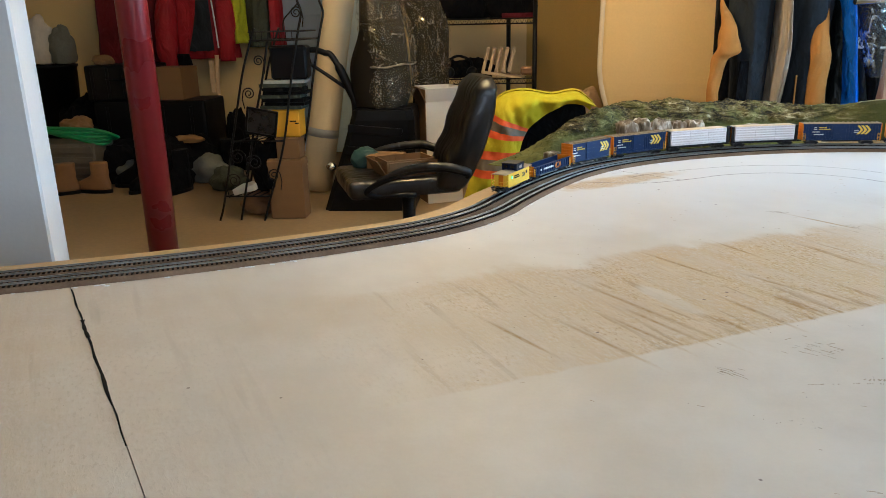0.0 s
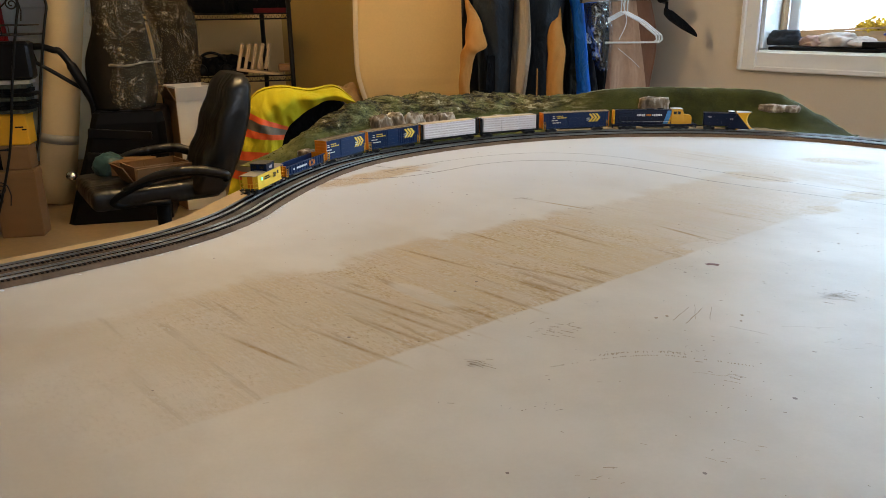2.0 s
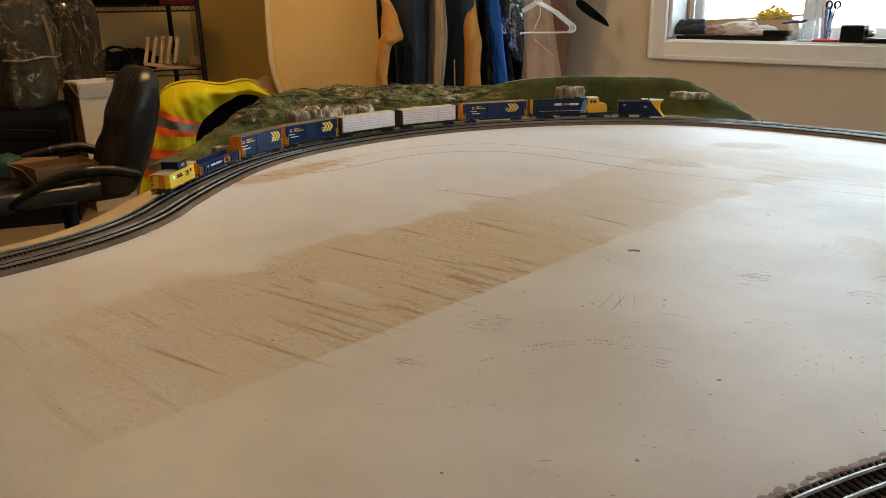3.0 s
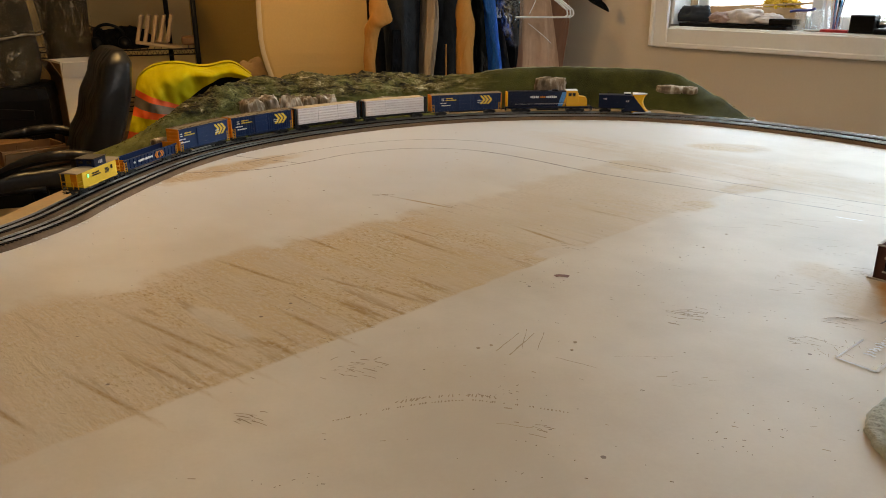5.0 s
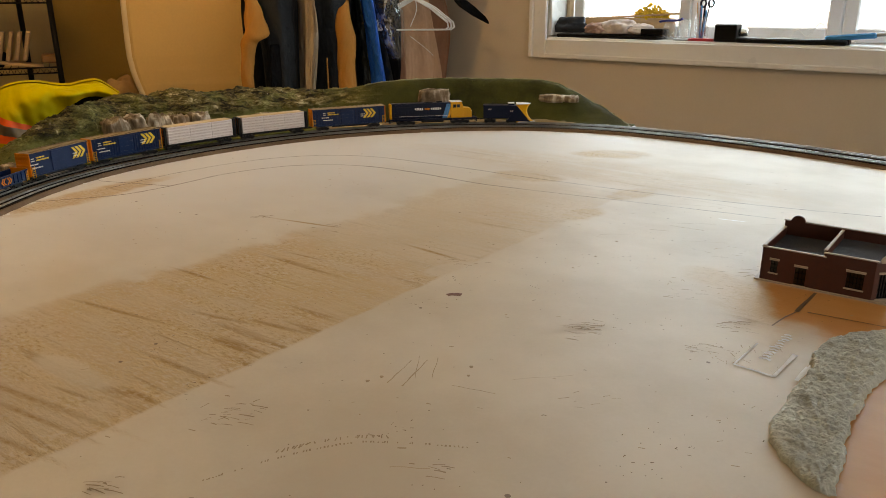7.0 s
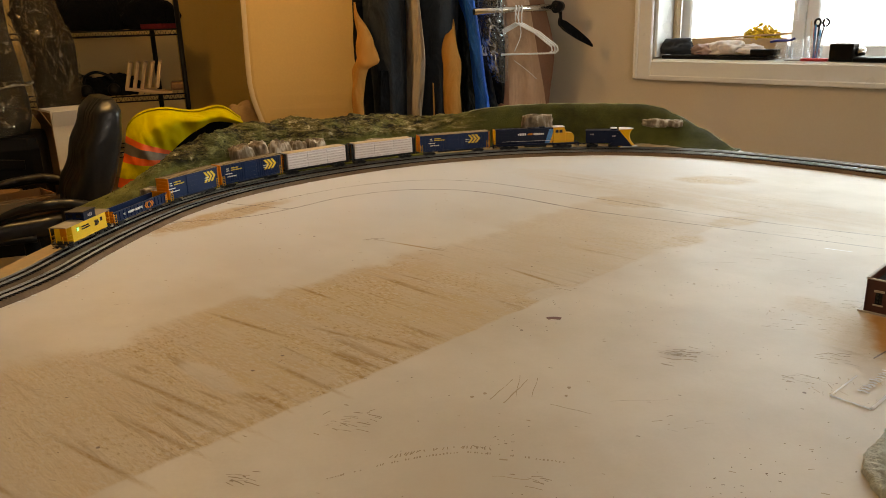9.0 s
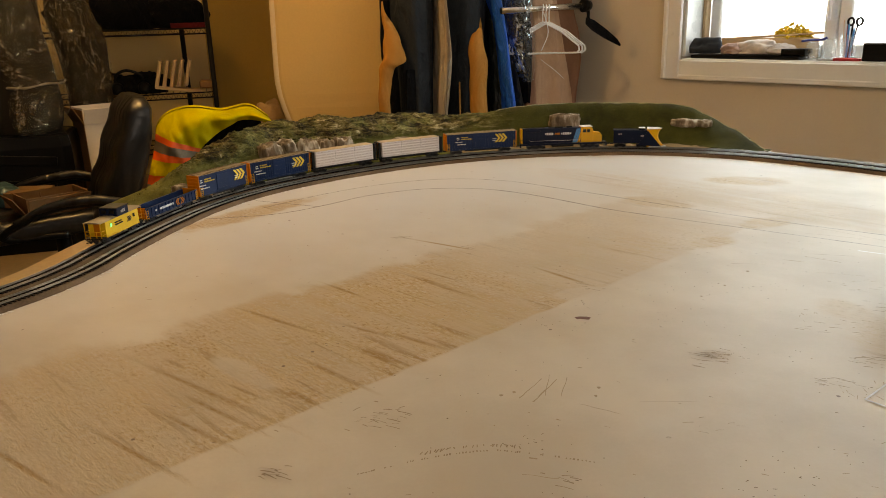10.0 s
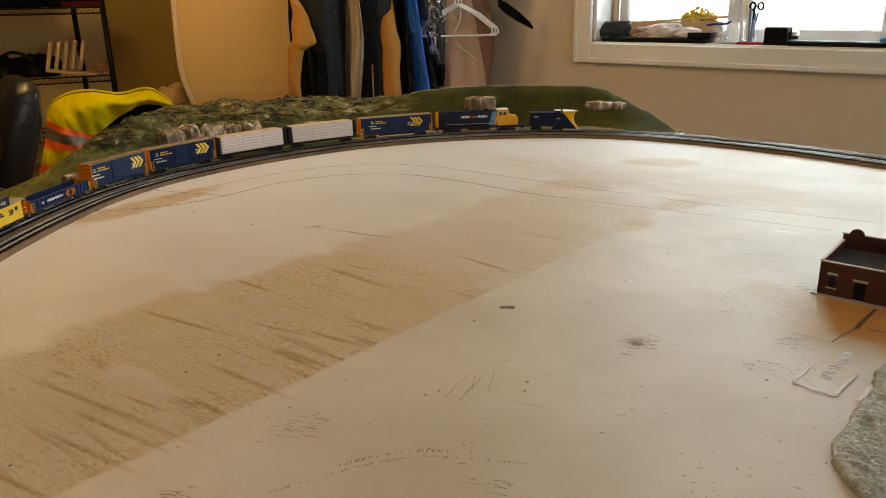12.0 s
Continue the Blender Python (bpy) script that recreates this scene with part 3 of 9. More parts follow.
wall_run("wall_right", (wb.x, wb.y), (5.1, -2.6), 0.12, FLOOR, CEIL, WALL, "plain beige painted side wall")
bm = bmesh.new()
add_box(bm, (0.2, 2.0, FLOOR - 0.05), (10.4, 9.6, 0.1))
solo("floor", bm, FLOORM, "worn tan painted concrete floor", "floor", "structure")
bm = bmesh.new()
add_box(bm, (0.2, 2.0, CEIL + 0.05), (10.4, 9.6, 0.1))
solo("ceiling", bm, CEILP, "plain white ceiling above the room", "ceiling", "structure")
# pale partition end beside the steel column
bm = bmesh.new()
add_box(bm, (-1.893, 1.86, (FLOOR + CEIL) / 2), (1.30, 0.12, CEIL - FLOOR), bev=0.006, rot=(0, 0, 12))
PARTN = surf("pale_grey_partition_paint", (0.69, 0.68, 0.655), 0.6, var=0.06, scale=2, fine=100)
solo("wall_partition", bm, PARTN, "pale grey partition wall ending beside a red column", "wall", "structure")


def window_unit():
    """The deep window: casing, reveal boards, sill and three vinyl sashes with glass."""
    m = Matrix(((WD.x, WN.x, 0, W0.x), (WD.y, WN.y, 0, W0.y), (0, 0, 1, 0), (0, 0, 0, 1)))
    w = thing("window_1", m, "white trimmed deep window with vinyl sashes and glass", "window", kind="structure")
    cw, ct = 0.090, 0.018
    for name, x0, x1, z0, z1 in (("casing", WIN_L - cw, WIN_L, SILL - cw, HEAD + cw), ("casing", WIN_R, WIN_R + cw, SILL - cw, HEAD + cw),
                                 ("casing", WIN_L, WIN_R, SILL - cw, SILL - 0.003), ("casing", WIN_L, WIN_R, HEAD, HEAD + cw)):
        bm = bmesh.new()
        add_box(bm, ((x0 + x1) / 2, -ct / 2 - 0.001, (z0 + z1) / 2), (x1 - x0 - 0.001, ct, z1 - z0 - 0.001), bev=0.004)
        tall = z1 - z0 > x1 - x0
        # raised outer bead
        if tall:
            xb = x0 + 0.012 if x1 <= WIN_L + 0.01 else x1 - 0.012
            add_box(bm, (xb, -ct - 0.004, (z0 + z1) / 2), (0.022, 0.012, z1 - z0 - 0.004), bev=0.004)
        else:
            zb = z0 + 0.012 if z1 < 0.5 else z1 - 0.012
            add_box(bm, ((x0 + x1) / 2, -ct - 0.004, zb), (x1 - x0, 0.012, 0.022), bev=0.004)
        part(name, bm, TRIM, w)
    bm = bmesh.new()
    add_box(bm, ((WIN_L + WIN_R) / 2, 0.115, SILL - 0.008), (WIN_R - WIN_L - 0.004, 0.24, 0.024), bev=0.004)
    part("window_sill", bm, TRIM, w)
    for x in (WIN_L + 0.008, WIN_R - 0.008):
        bm = bmesh.new()
        add_box(bm, (x, 0.11, (SILL + HEAD) / 2 + 0.005), (0.014, 0.21, HEAD - SILL - 0.014))
        part("reveal", bm, TRIM, w)
    bm = bmesh.new()
    add_box(bm, ((WIN_L + WIN_R) / 2, 0.11, HEAD - 0.007), (WIN_R - WIN_L - 0.034, 0.21, 0.012))
    part("reveal", bm, TRIM, w)
    # wooden stop beside the sash
    bm = bmesh.new()
    add_box(bm, (WIN_L + 0.026, 0.150, (SILL + HEAD) / 2), (0.018, 0.040, HEAD - SILL - 0.03), bev=0.003)
    part("wooden_stop", bm, PINE, w, "bare pine strip beside the sash")
    edges = (WIN_L + 0.036, WIN_L + 0.605, WIN_L + 1.20, WIN_R - 0.018)
    for x0, x1 in zip(edges, edges[1:]):
        bm = bmesh.new()
        f = 0.052
        z0, z1 = SILL + 0.006, HEAD - 0.015
        x0, x1 = x0 + 0.002, x1 - 0.002
        add_box(bm, (x0 + f / 2, 0.195, (z0 + z1) / 2), (f, 0.06, z1 - z0), bev=0.006)
        add_box(bm, (x1 - f / 2, 0.195, (z0 + z1) / 2), (f, 0.06, z1 - z0), bev=0.006)
        add_box(bm, ((x0 + x1) / 2, 0.195, z0 + f / 2), (x1 - x0 - 2 * f, 0.056, f), bev=0.005)
        add_box(bm, ((x0 + x1) / 2, 0.195, z1 - f / 2), (x1 - x0 - 2 * f, 0.056, f), bev=0.005)
        sash = part("window_frame", bm, VINYL, w, "white vinyl sash frame")
        bm = bmesh.new()
        add_box(bm, ((x0 + x1) / 2, 0.20, (z0 + z1) / 2), (x1 - x0 - 2 * f + 0.01, 0.004, z1 - z0 - 2 * f + 0.01))
        pane = part("pane", bm, GLASS, sash, "clear glass pane")
        pane.visible_shadow = False
        bm = bmesh.new()
        add_box(bm, (x1 - f / 2, 0.155, z0 + 0.24), (0.018, 0.012, 0.05), bev=0.003)
        add_box(bm, (x1 - f / 2, 0.141, z0 + 0.20), (0.014, 0.012, 0.10), bev=0.004)
        part("latch", bm, VINYL, sash, "white casement latch")
    return m


WIN_M = window_unit()
bm = bmesh.new()
add_box(bm, (1.0, 3.2, 0.8), (9.0, 0.05, 6.0), WIN_M)
solo("backdrop", bm, OUTSIDE, "bright overcast sky outside the window", "sky", "structure")


# ---------------------------------------------------------------- track plan
class Line:
    """A track line of straights and curves: start, heading, then (length, curvature) pieces; s runs along it."""

    def __init__(self, x, y, h, pieces, back=0.0, step=0.005):
        x, y = x - back * math.cos(h), y - back * math.sin(h)
        self.s0, self.step = -back, step
        self.rows = [(x, y, h)]
        for length, k in ([(back, 0.0)] if back else []) + list(pieces):
            n = round(length / step)
            for _ in range(n):
                hm = h + k * step / 2
                x, y, h = x + math.cos(hm) * step, y + math.sin(hm) * step, h + k * step
                self.rows.append((x, y, h))
        self.s1 = self.s0 + (len(self.rows) - 1) * step

    def at(self, s, off=0.0, z=0.0):
        f = min(max((s - self.s0) / self.step, 0), len(self.rows) - 1.001)
        i = int(f)
        f -= i
        (x, y, h), (x2, y2, h2) = self.rows[i], self.rows[i + 1]
        x, y, h = x + (x2 - x) * f, y + (y2 - y) * f, h + (h2 - h) * f
        return Vector((x - math.sin(h) * off, y + math.cos(h) * off, z)), h


PLAN = Line(-0.580, 0.967, 0.366, [(0.5, 0.375), (0.3, 2.115), (0.3, -0.541), (0.3, -1.636), (0.3, -0.927), (0.3, -1.157), (0.3, -1.086), (0.4, -1.569),
                                   (0.4, -0.663), (0.4, -0.270), (0.6, -0.270)], back=0.9)
NEAR = Line(0.161, 0.293, 0.500, [(0.45, -1.15), (0.5, -2.0), (0.4, -2.0)])
INNER, OUTER = 0.024, 0.0745
BED, TIE_H, RAIL_H = 0.007, 0.0020, 0.0026
RAILTOP = BED + TIE_H + RAIL_H


def board(x, y):
    """From the layout of the paint and marks to places on the board."""
    w = 1 + 0.12191 * x - 0.00055 * y
    return (1.10722 * x + 0.00513 * y - 0.02895) / w, (-0.00628 * x + 1.08085 * y - 0.01785) / w


def ribbon(line, s0, s1, prof, step=0.02):
    """A profile of (offset, height) swept along the line."""
    n = max(2, round((s1 - s0) / step))
    rings = []
    for i in range(n + 1):
        s = s0 + (s1 - s0) * i / n
        rings.append([line.at(s, o, z)[0] for o, z in prof])
    return loft(bmesh.new(), rings, smooth=False)


# ---------------------------------------------------------------- the layout table
def smooth01(t):
    t = min(max(t, 0), 1)
    return t * t * (3 - 2 * t)


def table():
    t = thing("layout_table", I4, "large cream painted plywood layout table with worn bare patches", "table")
    out = []
    for i in range(200):
        s = -0.85 + 4.85 * i / 199
        # the board stays close to the track on the left, wider behind the hill, and close again on the right
        off = 0.145 + 0.355 * smooth01((s - 1.29) / 0.23) - 0.191 * smooth01((s - 1.90) / 0.20)
        if s > 2.40:
            off = 0.309 - 0.127 * smooth01((s - 2.55) / 0.09) - 0.054 * smooth01((s - 2.63) / 0.05)
        p = PLAN.at(s, off)[0]
        out.append((p.x, p.y))
    poly = out + [(out[-1][0], 0.12), (-1.45, 0.12)]
    a, d = Vector((-0.587, 0.954)), Vector((0.280, -0.401)).normalized()
    n = Vector((-d.y, d.x))
    for keep, name in ((1, "tabletop"), (-1, "tabletop_extension")):
        bm = bmesh.new()
        prism(bm, poly[::-1], -0.018, 0.0)
        bmesh.ops.bisect_plane(bm, geom=bm.verts[:] + bm.edges[:] + bm.faces[:], plane_co=(a.x + n.x * 0.0005 * keep, a.y + n.y * 0.0005 * keep, 0),
                               plane_no=(n.x, n.y, 0), clear_inner=keep > 0, clear_outer=keep < 0)
        edges = [e for e in bm.edges if e.is_boundary]
        bmesh.ops.holes_fill(bm, edges=edges)
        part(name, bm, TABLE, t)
    bm = bmesh.new()
    for x0, y0, x1, y1 in ((-1.1, 0.25, 2.0, 0.25), (-0.2, 0.75, 1.8, 0.75), (0.25, 1.4, 1.85, 1.4), (0.45, 1.85, 1.6, 1.85)):
        add_box(bm, ((x0 + x1) / 2, (y0 + y1) / 2, -0.064), (x1 - x0, 0.038, 0.089), bev=0.003)
    part("frame", bm, PINE, t, "pine joist frame under the top")
    for x, y in ((-1.0, 0.3), (1.9, 0.3), (1.75, 1.4), (0.35, 1.4), (1.5, 1.88), (0.0, 0.78)):
        bm = bmesh.new()
        add_box(bm, (x, y, (FLOOR - 0.02) / 2 + 0.0), (0.089, 0.038, -FLOOR - 0.022), bev=0.003)
        part("leg", bm, PINE, t, "pine table leg")
    return t


TABLE_THING = table()


def flat_strip(bm, pts, w, z=0.0006, placed=False):
    """A thin mark along pts on the table; placed: pts are places on the board already."""
    pts = [Vector((x, y, 0)) if placed else Vector((*board(x, y), 0)) for x, y in pts]
    rows = []
    for i, p in enumerate(pts):
        d = (pts[min(i + 1, len(pts) - 1)] - pts[max(i - 1, 0)]).normalized()
        n = Vector((-d.y, d.x, 0)) * w / 2 * (0.6 + 0.8 * random.random())
        rows.append((bm.verts.new(p + n + Vector((0, 0, z))), bm.verts.new(p - n + Vector((0, 0, z)))))
    for a, b in zip(rows, rows[1:]):
        bm.faces.new((a[0], a[1], b[1], b[0]))


# pencilled lines of an old track plan
for pts, w in (([(0.159, 1.680), (0.257, 1.664), (0.346, 1.660), (0.444, 1.698), (0.527, 1.742), (0.618, 1.762), (0.698, 1.756), (0.781, 1.718), (0.84, 1.659), (0.895, 1.568), (0.959, 1.436), (1.012, 1.355)], 0.0026),
               ([(0.31, 1.722), (0.38, 1.765), (0.46, 1.807), (0.572, 1.847), (0.685, 1.858), (0.79, 1.831), (0.88, 1.76), (0.948, 1.654), (1.008, 1.552), (1.050, 1.473), (1.095, 1.395)], 0.0022),
               ([(0.30, 1.80), (0.42, 1.69)], 0.0020), ([(1.095, 1.395), (1.19, 1.24), (1.32, 1.06), (1.43, 0.93)], 0.0016), ([(1.012, 1.355), (1.14, 1.18), (1.27, 1.00)], 0.0015)):
    c = curve_through([(*p, 0) for p in pts], 10)
    bm = bmesh.new()
    flat_strip(bm, [(p.x, p.y) for p in c], w, placed=True)
    part("pencil_line", bm, PENCIL, TABLE_THING, "faint pencilled track line")


# scratches, dents and chips in the paint
def marks():
    rnd = random.Random(7)
    bm = bmesh.new()
    groups = [((0.625, 0.79), 2, 0.012, 60), ((0.757, 0.82), 8, 0.030, -35), ((0.66, 0.687), 7, 0.025, -15), ((0.259, 0.704), 4, 0.012, -35), ((0.365, 0.78), 7, 0.024, 20),
              ((0.90, 0.70), 6, 0.020, 80), ((1.12, 0.98), 14, 0.035, -10), ((0.955, 0.90), 8, 0.03, 60), ((0.86, 0.70), 14, 0.030, 70), ((0.42, 0.52), 7, 0.03, -20), ((0.30, 0.50), 6, 0.02, 0)]
    for (cx, cy), n, r, ang in groups:
        for _ in range(n):
            x, y = cx + rnd.uniform(-r, r), cy + rnd.uniform(-r, r) * 0.6
            a = radians(ang + rnd.uniform(-25, 25))
            l = rnd.uniform(0.002, 0.011)
            flat_strip(bm, [(x, y), (x + l * math.cos(a) / 2, y + l * math.sin(a) / 2 + 0.0004), (x + l * math.cos(a), y + l * math.sin(a))], rnd.uniform(0.0005, 0.0010))
    # the long row of small teeth marks
    teeth = bmesh.new()
    arc = curve_through([(0.321, 0.691, 0), (0.350, 0.693, 0), (0.381, 0.695, 0), (0.412, 0.694, 0), (0.447, 0.688, 0), (0.469, 0.677, 0), (0.491, 0.664, 0), (0.523, 0.642, 0)], 12)
    for i, q in enumerate(arc):
        if rnd.random() < 0.62:
            flat_strip(teeth, [(q.x + rnd.gauss(0, 0.0004), q.y), (q.x + 0.0010, q.y + rnd.uniform(0.0012, 0.0030))], 0.0012, placed=True)
        if 25 < i < 62 and rnd.random() < 0.65:
            flat_strip(teeth, [(q.x + rnd.gauss(0, 0.002), q.y + 0.007 + 0.003 * rnd.random()), (q.x + 0.0014, q.y + 0.012)], 0.0011, placed=True)
    tagged(part("tooth_marks", teeth, TEETH, TABLE_THING, "curved row of small brown dents"), kind="stuff")
    # groups of short rubbed streaks that lie along the grain
    rubbed = bmesh.new()
    for cx, cy, n, r in ((0.752, 0.819, 34, 0.026), (0.365, 0.778, 18, 0.024), (0.913, 0.763, 16, 0.022), (0.73, 1.075, 14, 0.03), (0.61, 1.30, 10, 0.03), (0.529, 1.392, 12, 0.012), (0.84, 0.735, 14, 0.02),
                         (1.08, 0.90, 18, 0.035), (0.95, 0.86, 12, 0.04), (0.259, 0.704, 9, 0.012), (0.49, 0.64, 6, 0.015)):
        for _ in range(n):
            x, y = cx + rnd.gauss(0, r * 0.6), cy + rnd.gauss(0, r * 0.45)
            a, l = radians(-35 + rnd.uniform(-20, 20)), rnd.uniform(0.004, 0.016)
            flat_strip(rubbed, [(x, y), (x + l * math.cos(a) / 2, y + l * math.sin(a) / 2 + 0.0006), (x + l * math.cos(a), y + l * math.sin(a))], rnd.uniform(0.0005, 0.0013))
    tagged(part("rubbed_marks", rubbed, TEETH, TABLE_THING, "short brown rubbed marks along the grain"), kind="stuff")
    for _ in range(330):
        x, y = rnd.uniform(0.05, 1.7), rnd.uniform(0.4, 1.75)
        if y < 0.45 + 0.25 * x - 0.1:
            continue
        a, l = rnd.uniform(-0.9, 0.3), rnd.uniform(0.001, 0.007)
        flat_strip(bm, [(x, y), (x + l * math.cos(a), y + l * math.sin(a))], rnd.uniform(0.0006, 0.0015))
    # small pits, strewn and in loose clusters
    pit = bmesh.new()
    heaps = [(rnd.uniform(0.15, 1.15), rnd.uniform(0.42, 1.15), rnd.uniform(0.012, 0.045)) for _ in range(26)]
    for k in range(620):
        if k % 2:
            cx, cy, r = rnd.choice(heaps)
            x, y = cx + rnd.gauss(0, r), cy + rnd.gauss(0, r * 0.6)
        else:
            x, y = rnd.uniform(0.0, 1.6), rnd.uniform(0.40, 1.6)
        if not 0.36 + 0.15 * x < y < 1.60:
            continue
        a, l = rnd.uniform(-0.9, 0.6), rnd.choice((0.0007, 0.0009, 0.0012, 0.0016, 0.0030))
        flat_strip(pit, [(x, y), (x + l * math.cos(a), y + l * math.sin(a))], rnd.uniform(0.0005, 0.0010))
    tagged(part("pitting", pit, PITS, TABLE_THING, "small dark pits in the paint"), kind="stuff")
    # longer scratches
    for x, y, l, a, w in ((0.535, 0.775, 0.05, 62, 0.001), (0.55, 0.77, 0.045, 58, 0.001), (1.0, 1.12, 0.06, -15, 0.0012), (0.95, 1.22, 0.05, -22, 0.001),
                          (1.25, 1.25, 0.10, -35, 0.0012), (1.1, 1.05, 0.07, -28, 0.001), (0.46, 0.65, 0.03, -25, 0.0012), (1.3, 1.08, 0.05, -20, 0.001), (0.62, 0.74, 0.06, -12, 0.0008)):
        a, w = radians(a), w * 0.55
        flat_strip(bm, [(x + l * k / 6 * math.cos(a), y + l * k / 6 * math.sin(a) + 0.001 * math.sin(k)) for k in range(7)], w)
    for x0, y0, x1, y1, w in ((0.506, 0.771, 0.545, 0.803, 0.0009), (0.516, 0.759, 0.560, 0.797, 0.0013), (0.558, 0.740, 0.587, 0.708, 0.0008), (1.093, 1.047, 1.121, 1.003, 0.0016), (1.052, 1.045, 1.072, 1.025, 0.0014),
                              (1.111, 1.053, 1.162, 1.020, 0.0009), (1.280, 1.312, 1.294, 1.287, 0.0016), (1.219, 1.193, 1.271, 1.065, 0.0009), (1.294, 1.258, 1.327, 1.204, 0.0009)):
        flat_strip(bm, [(x0 + (x1 - x0) * k / 6 + 0.0006 * math.sin(2 * k), y0 + (y1 - y0) * k / 6) for k in range(7)], w, placed=True)
    for x, y, r in ((0.491, 0.783, 0.0022), (0.506, 0.785, 0.0020), (0.592, 0.765, 0.0022), (0.581, 0.750, 0.0016), (0.968, 1.02, 0.0018), (0.90, 0.98, 0.0016), (0.845, 0.955, 0.0016), (0.80, 1.09, 0.0014)):
        prism(bm, [(x + r * (0.7 + 0.5 * rnd.random()) * math.cos(a), y + r * (0.7 + 0.5 * rnd.random()) * math.sin(a)) for a in [math.tau * q / 8 for q in range(8)]], 0.0002, 0.0007)
    tagged(part("scratches", bm, SCRATCH, TABLE_THING, "dark scratches and dents in the paint"), kind="stuff")
    bm = bmesh.new()
    flat_strip(bm, [(1.189, 1.041), (1.200, 1.026), (1.213, 1.009)], 0.0022, placed=True)
    part("white_scratch", bm, CHALK, TABLE_THING, "fresh white scratch in the paint")
    bm = bmesh.new()
    flat_strip(bm, [(0.658, 0.962), (0.664, 0.963), (0.671, 0.960), (0.675, 0.957)], 0.007)
    part("knot", bm, surf("wood_knot", (0.17, 0.07, 0.045), 0.6), TABLE_THING, "small brown wood knot")
    bm = bmesh.new()
    for t0, t1, w in ((0.0, 0.30, 0.0022), (0.28, 0.42, 0.0046), (0.40, 0.80, 0.0034), (0.78, 1.0, 0.0016)):
        flat_strip(bm, [(-0.587 + 0.280 * t + 0.0008 * math.sin(31 * t), 0.954 - 0.401 * t) for t in [t0 + (t1 - t0) * k / 8 for k in range(9)]], w, placed=True)
    part("seam", bm, DARK, TABLE_THING, "open dark seam between the two boards")
    bm = bmesh.new()
    flat_strip(bm, [(1.101, 0.808), (1.075, 0.795), (1.045, 0.781), (1.024, 0.770)], 0.0042)
    flat_strip(bm, [(1.024, 0.770), (0.995, 0.762), (0.961, 0.749)], 0.0016)
    flat_strip(bm, [(1.035, 0.764), (1.062, 0.728), (1.091, 0.687), (1.14, 0.63)], 0.0020)
    part("board_joint", bm, surf("brown_glue_line", (0.13, 0.075, 0.035), 0.5), TABLE_THING, "brown seam lines beside the building")


marks()

# chalked rectangle with unreadable chalk writing
bm = bmesh.new()
ca, cb = Vector((0.843, 0.689)), Vector((0.859, 0.654))
e = (cb - ca).normalized()
g = Vector((0.908, 0.418))
for a, b, w in ((ca, cb, 0.0020), (cb, cb + g * 0.068, 0.0024), (ca, ca + g * 0.07, 0.0010), (cb + e * 0.019 + g * 0.006, cb + e * 0.019 + g * 0.046, 0.0030), (cb + e * 0.019 + g * 0.046, cb + e * 0.019 + g * 0.12, 0.0010)):
    flat_strip(bm, [a, (a + b) / 2, b], w * 1.7, 0.0009)
part("chalk_outline", bm, CHALK, TABLE_THING, "white chalk rectangle outline")
bm = bmesh.new()
for k in range(12):
    c = ca + e * 0.019 + g * (0.036 + 0.0072 * k) + Vector((0, 0.001 * (k % 3)))
    h = 0.0070 if k % 5 else 0.011
    flat_strip(bm, [c - e * h / 2 - g * 0.002, c + g * 0.001, c + e * h / 2 - g * 0.001], 0.0034, 0.0009)
part("chalk_writing_bars", bm, CHALK, TABLE_THING, "unreadable white chalk strokes")


# ---------------------------------------------------------------- tracks
def tie_mesh():
    bm = bmesh.new()
    add_box(bm, (0, 0, BED + TIE_H / 2), (0.0034, 0.0310, TIE_H), bev=0.0003)
    me = bpy.data.meshes.new("tie")
    bm.to_mesh(me)
    bm.free()
    me.materials.append(TIE)
    return me


TIE_MESH = tie_mesh()
TIE_JOBS = []


def rail_bm(line, s0, s1, off):
    w, z0, z1 = 0.00135, BED + TIE_H, RAILTOP
    return ribbon(line, s0, s1, [(off - w, z0), (off + w, z0), (off + w, z0 + 0.0006), (off + 0.0006, z0 + 0.0011), (off + 0.0007, z1 - 0.0007), (off + 0.0009, z1),
                                 (off - 0.0009, z1), (off - 0.0007, z1 - 0.0007), (off - 0.0006, z0 + 0.0011), (off - w, z0 + 0.0006)], 0.015)


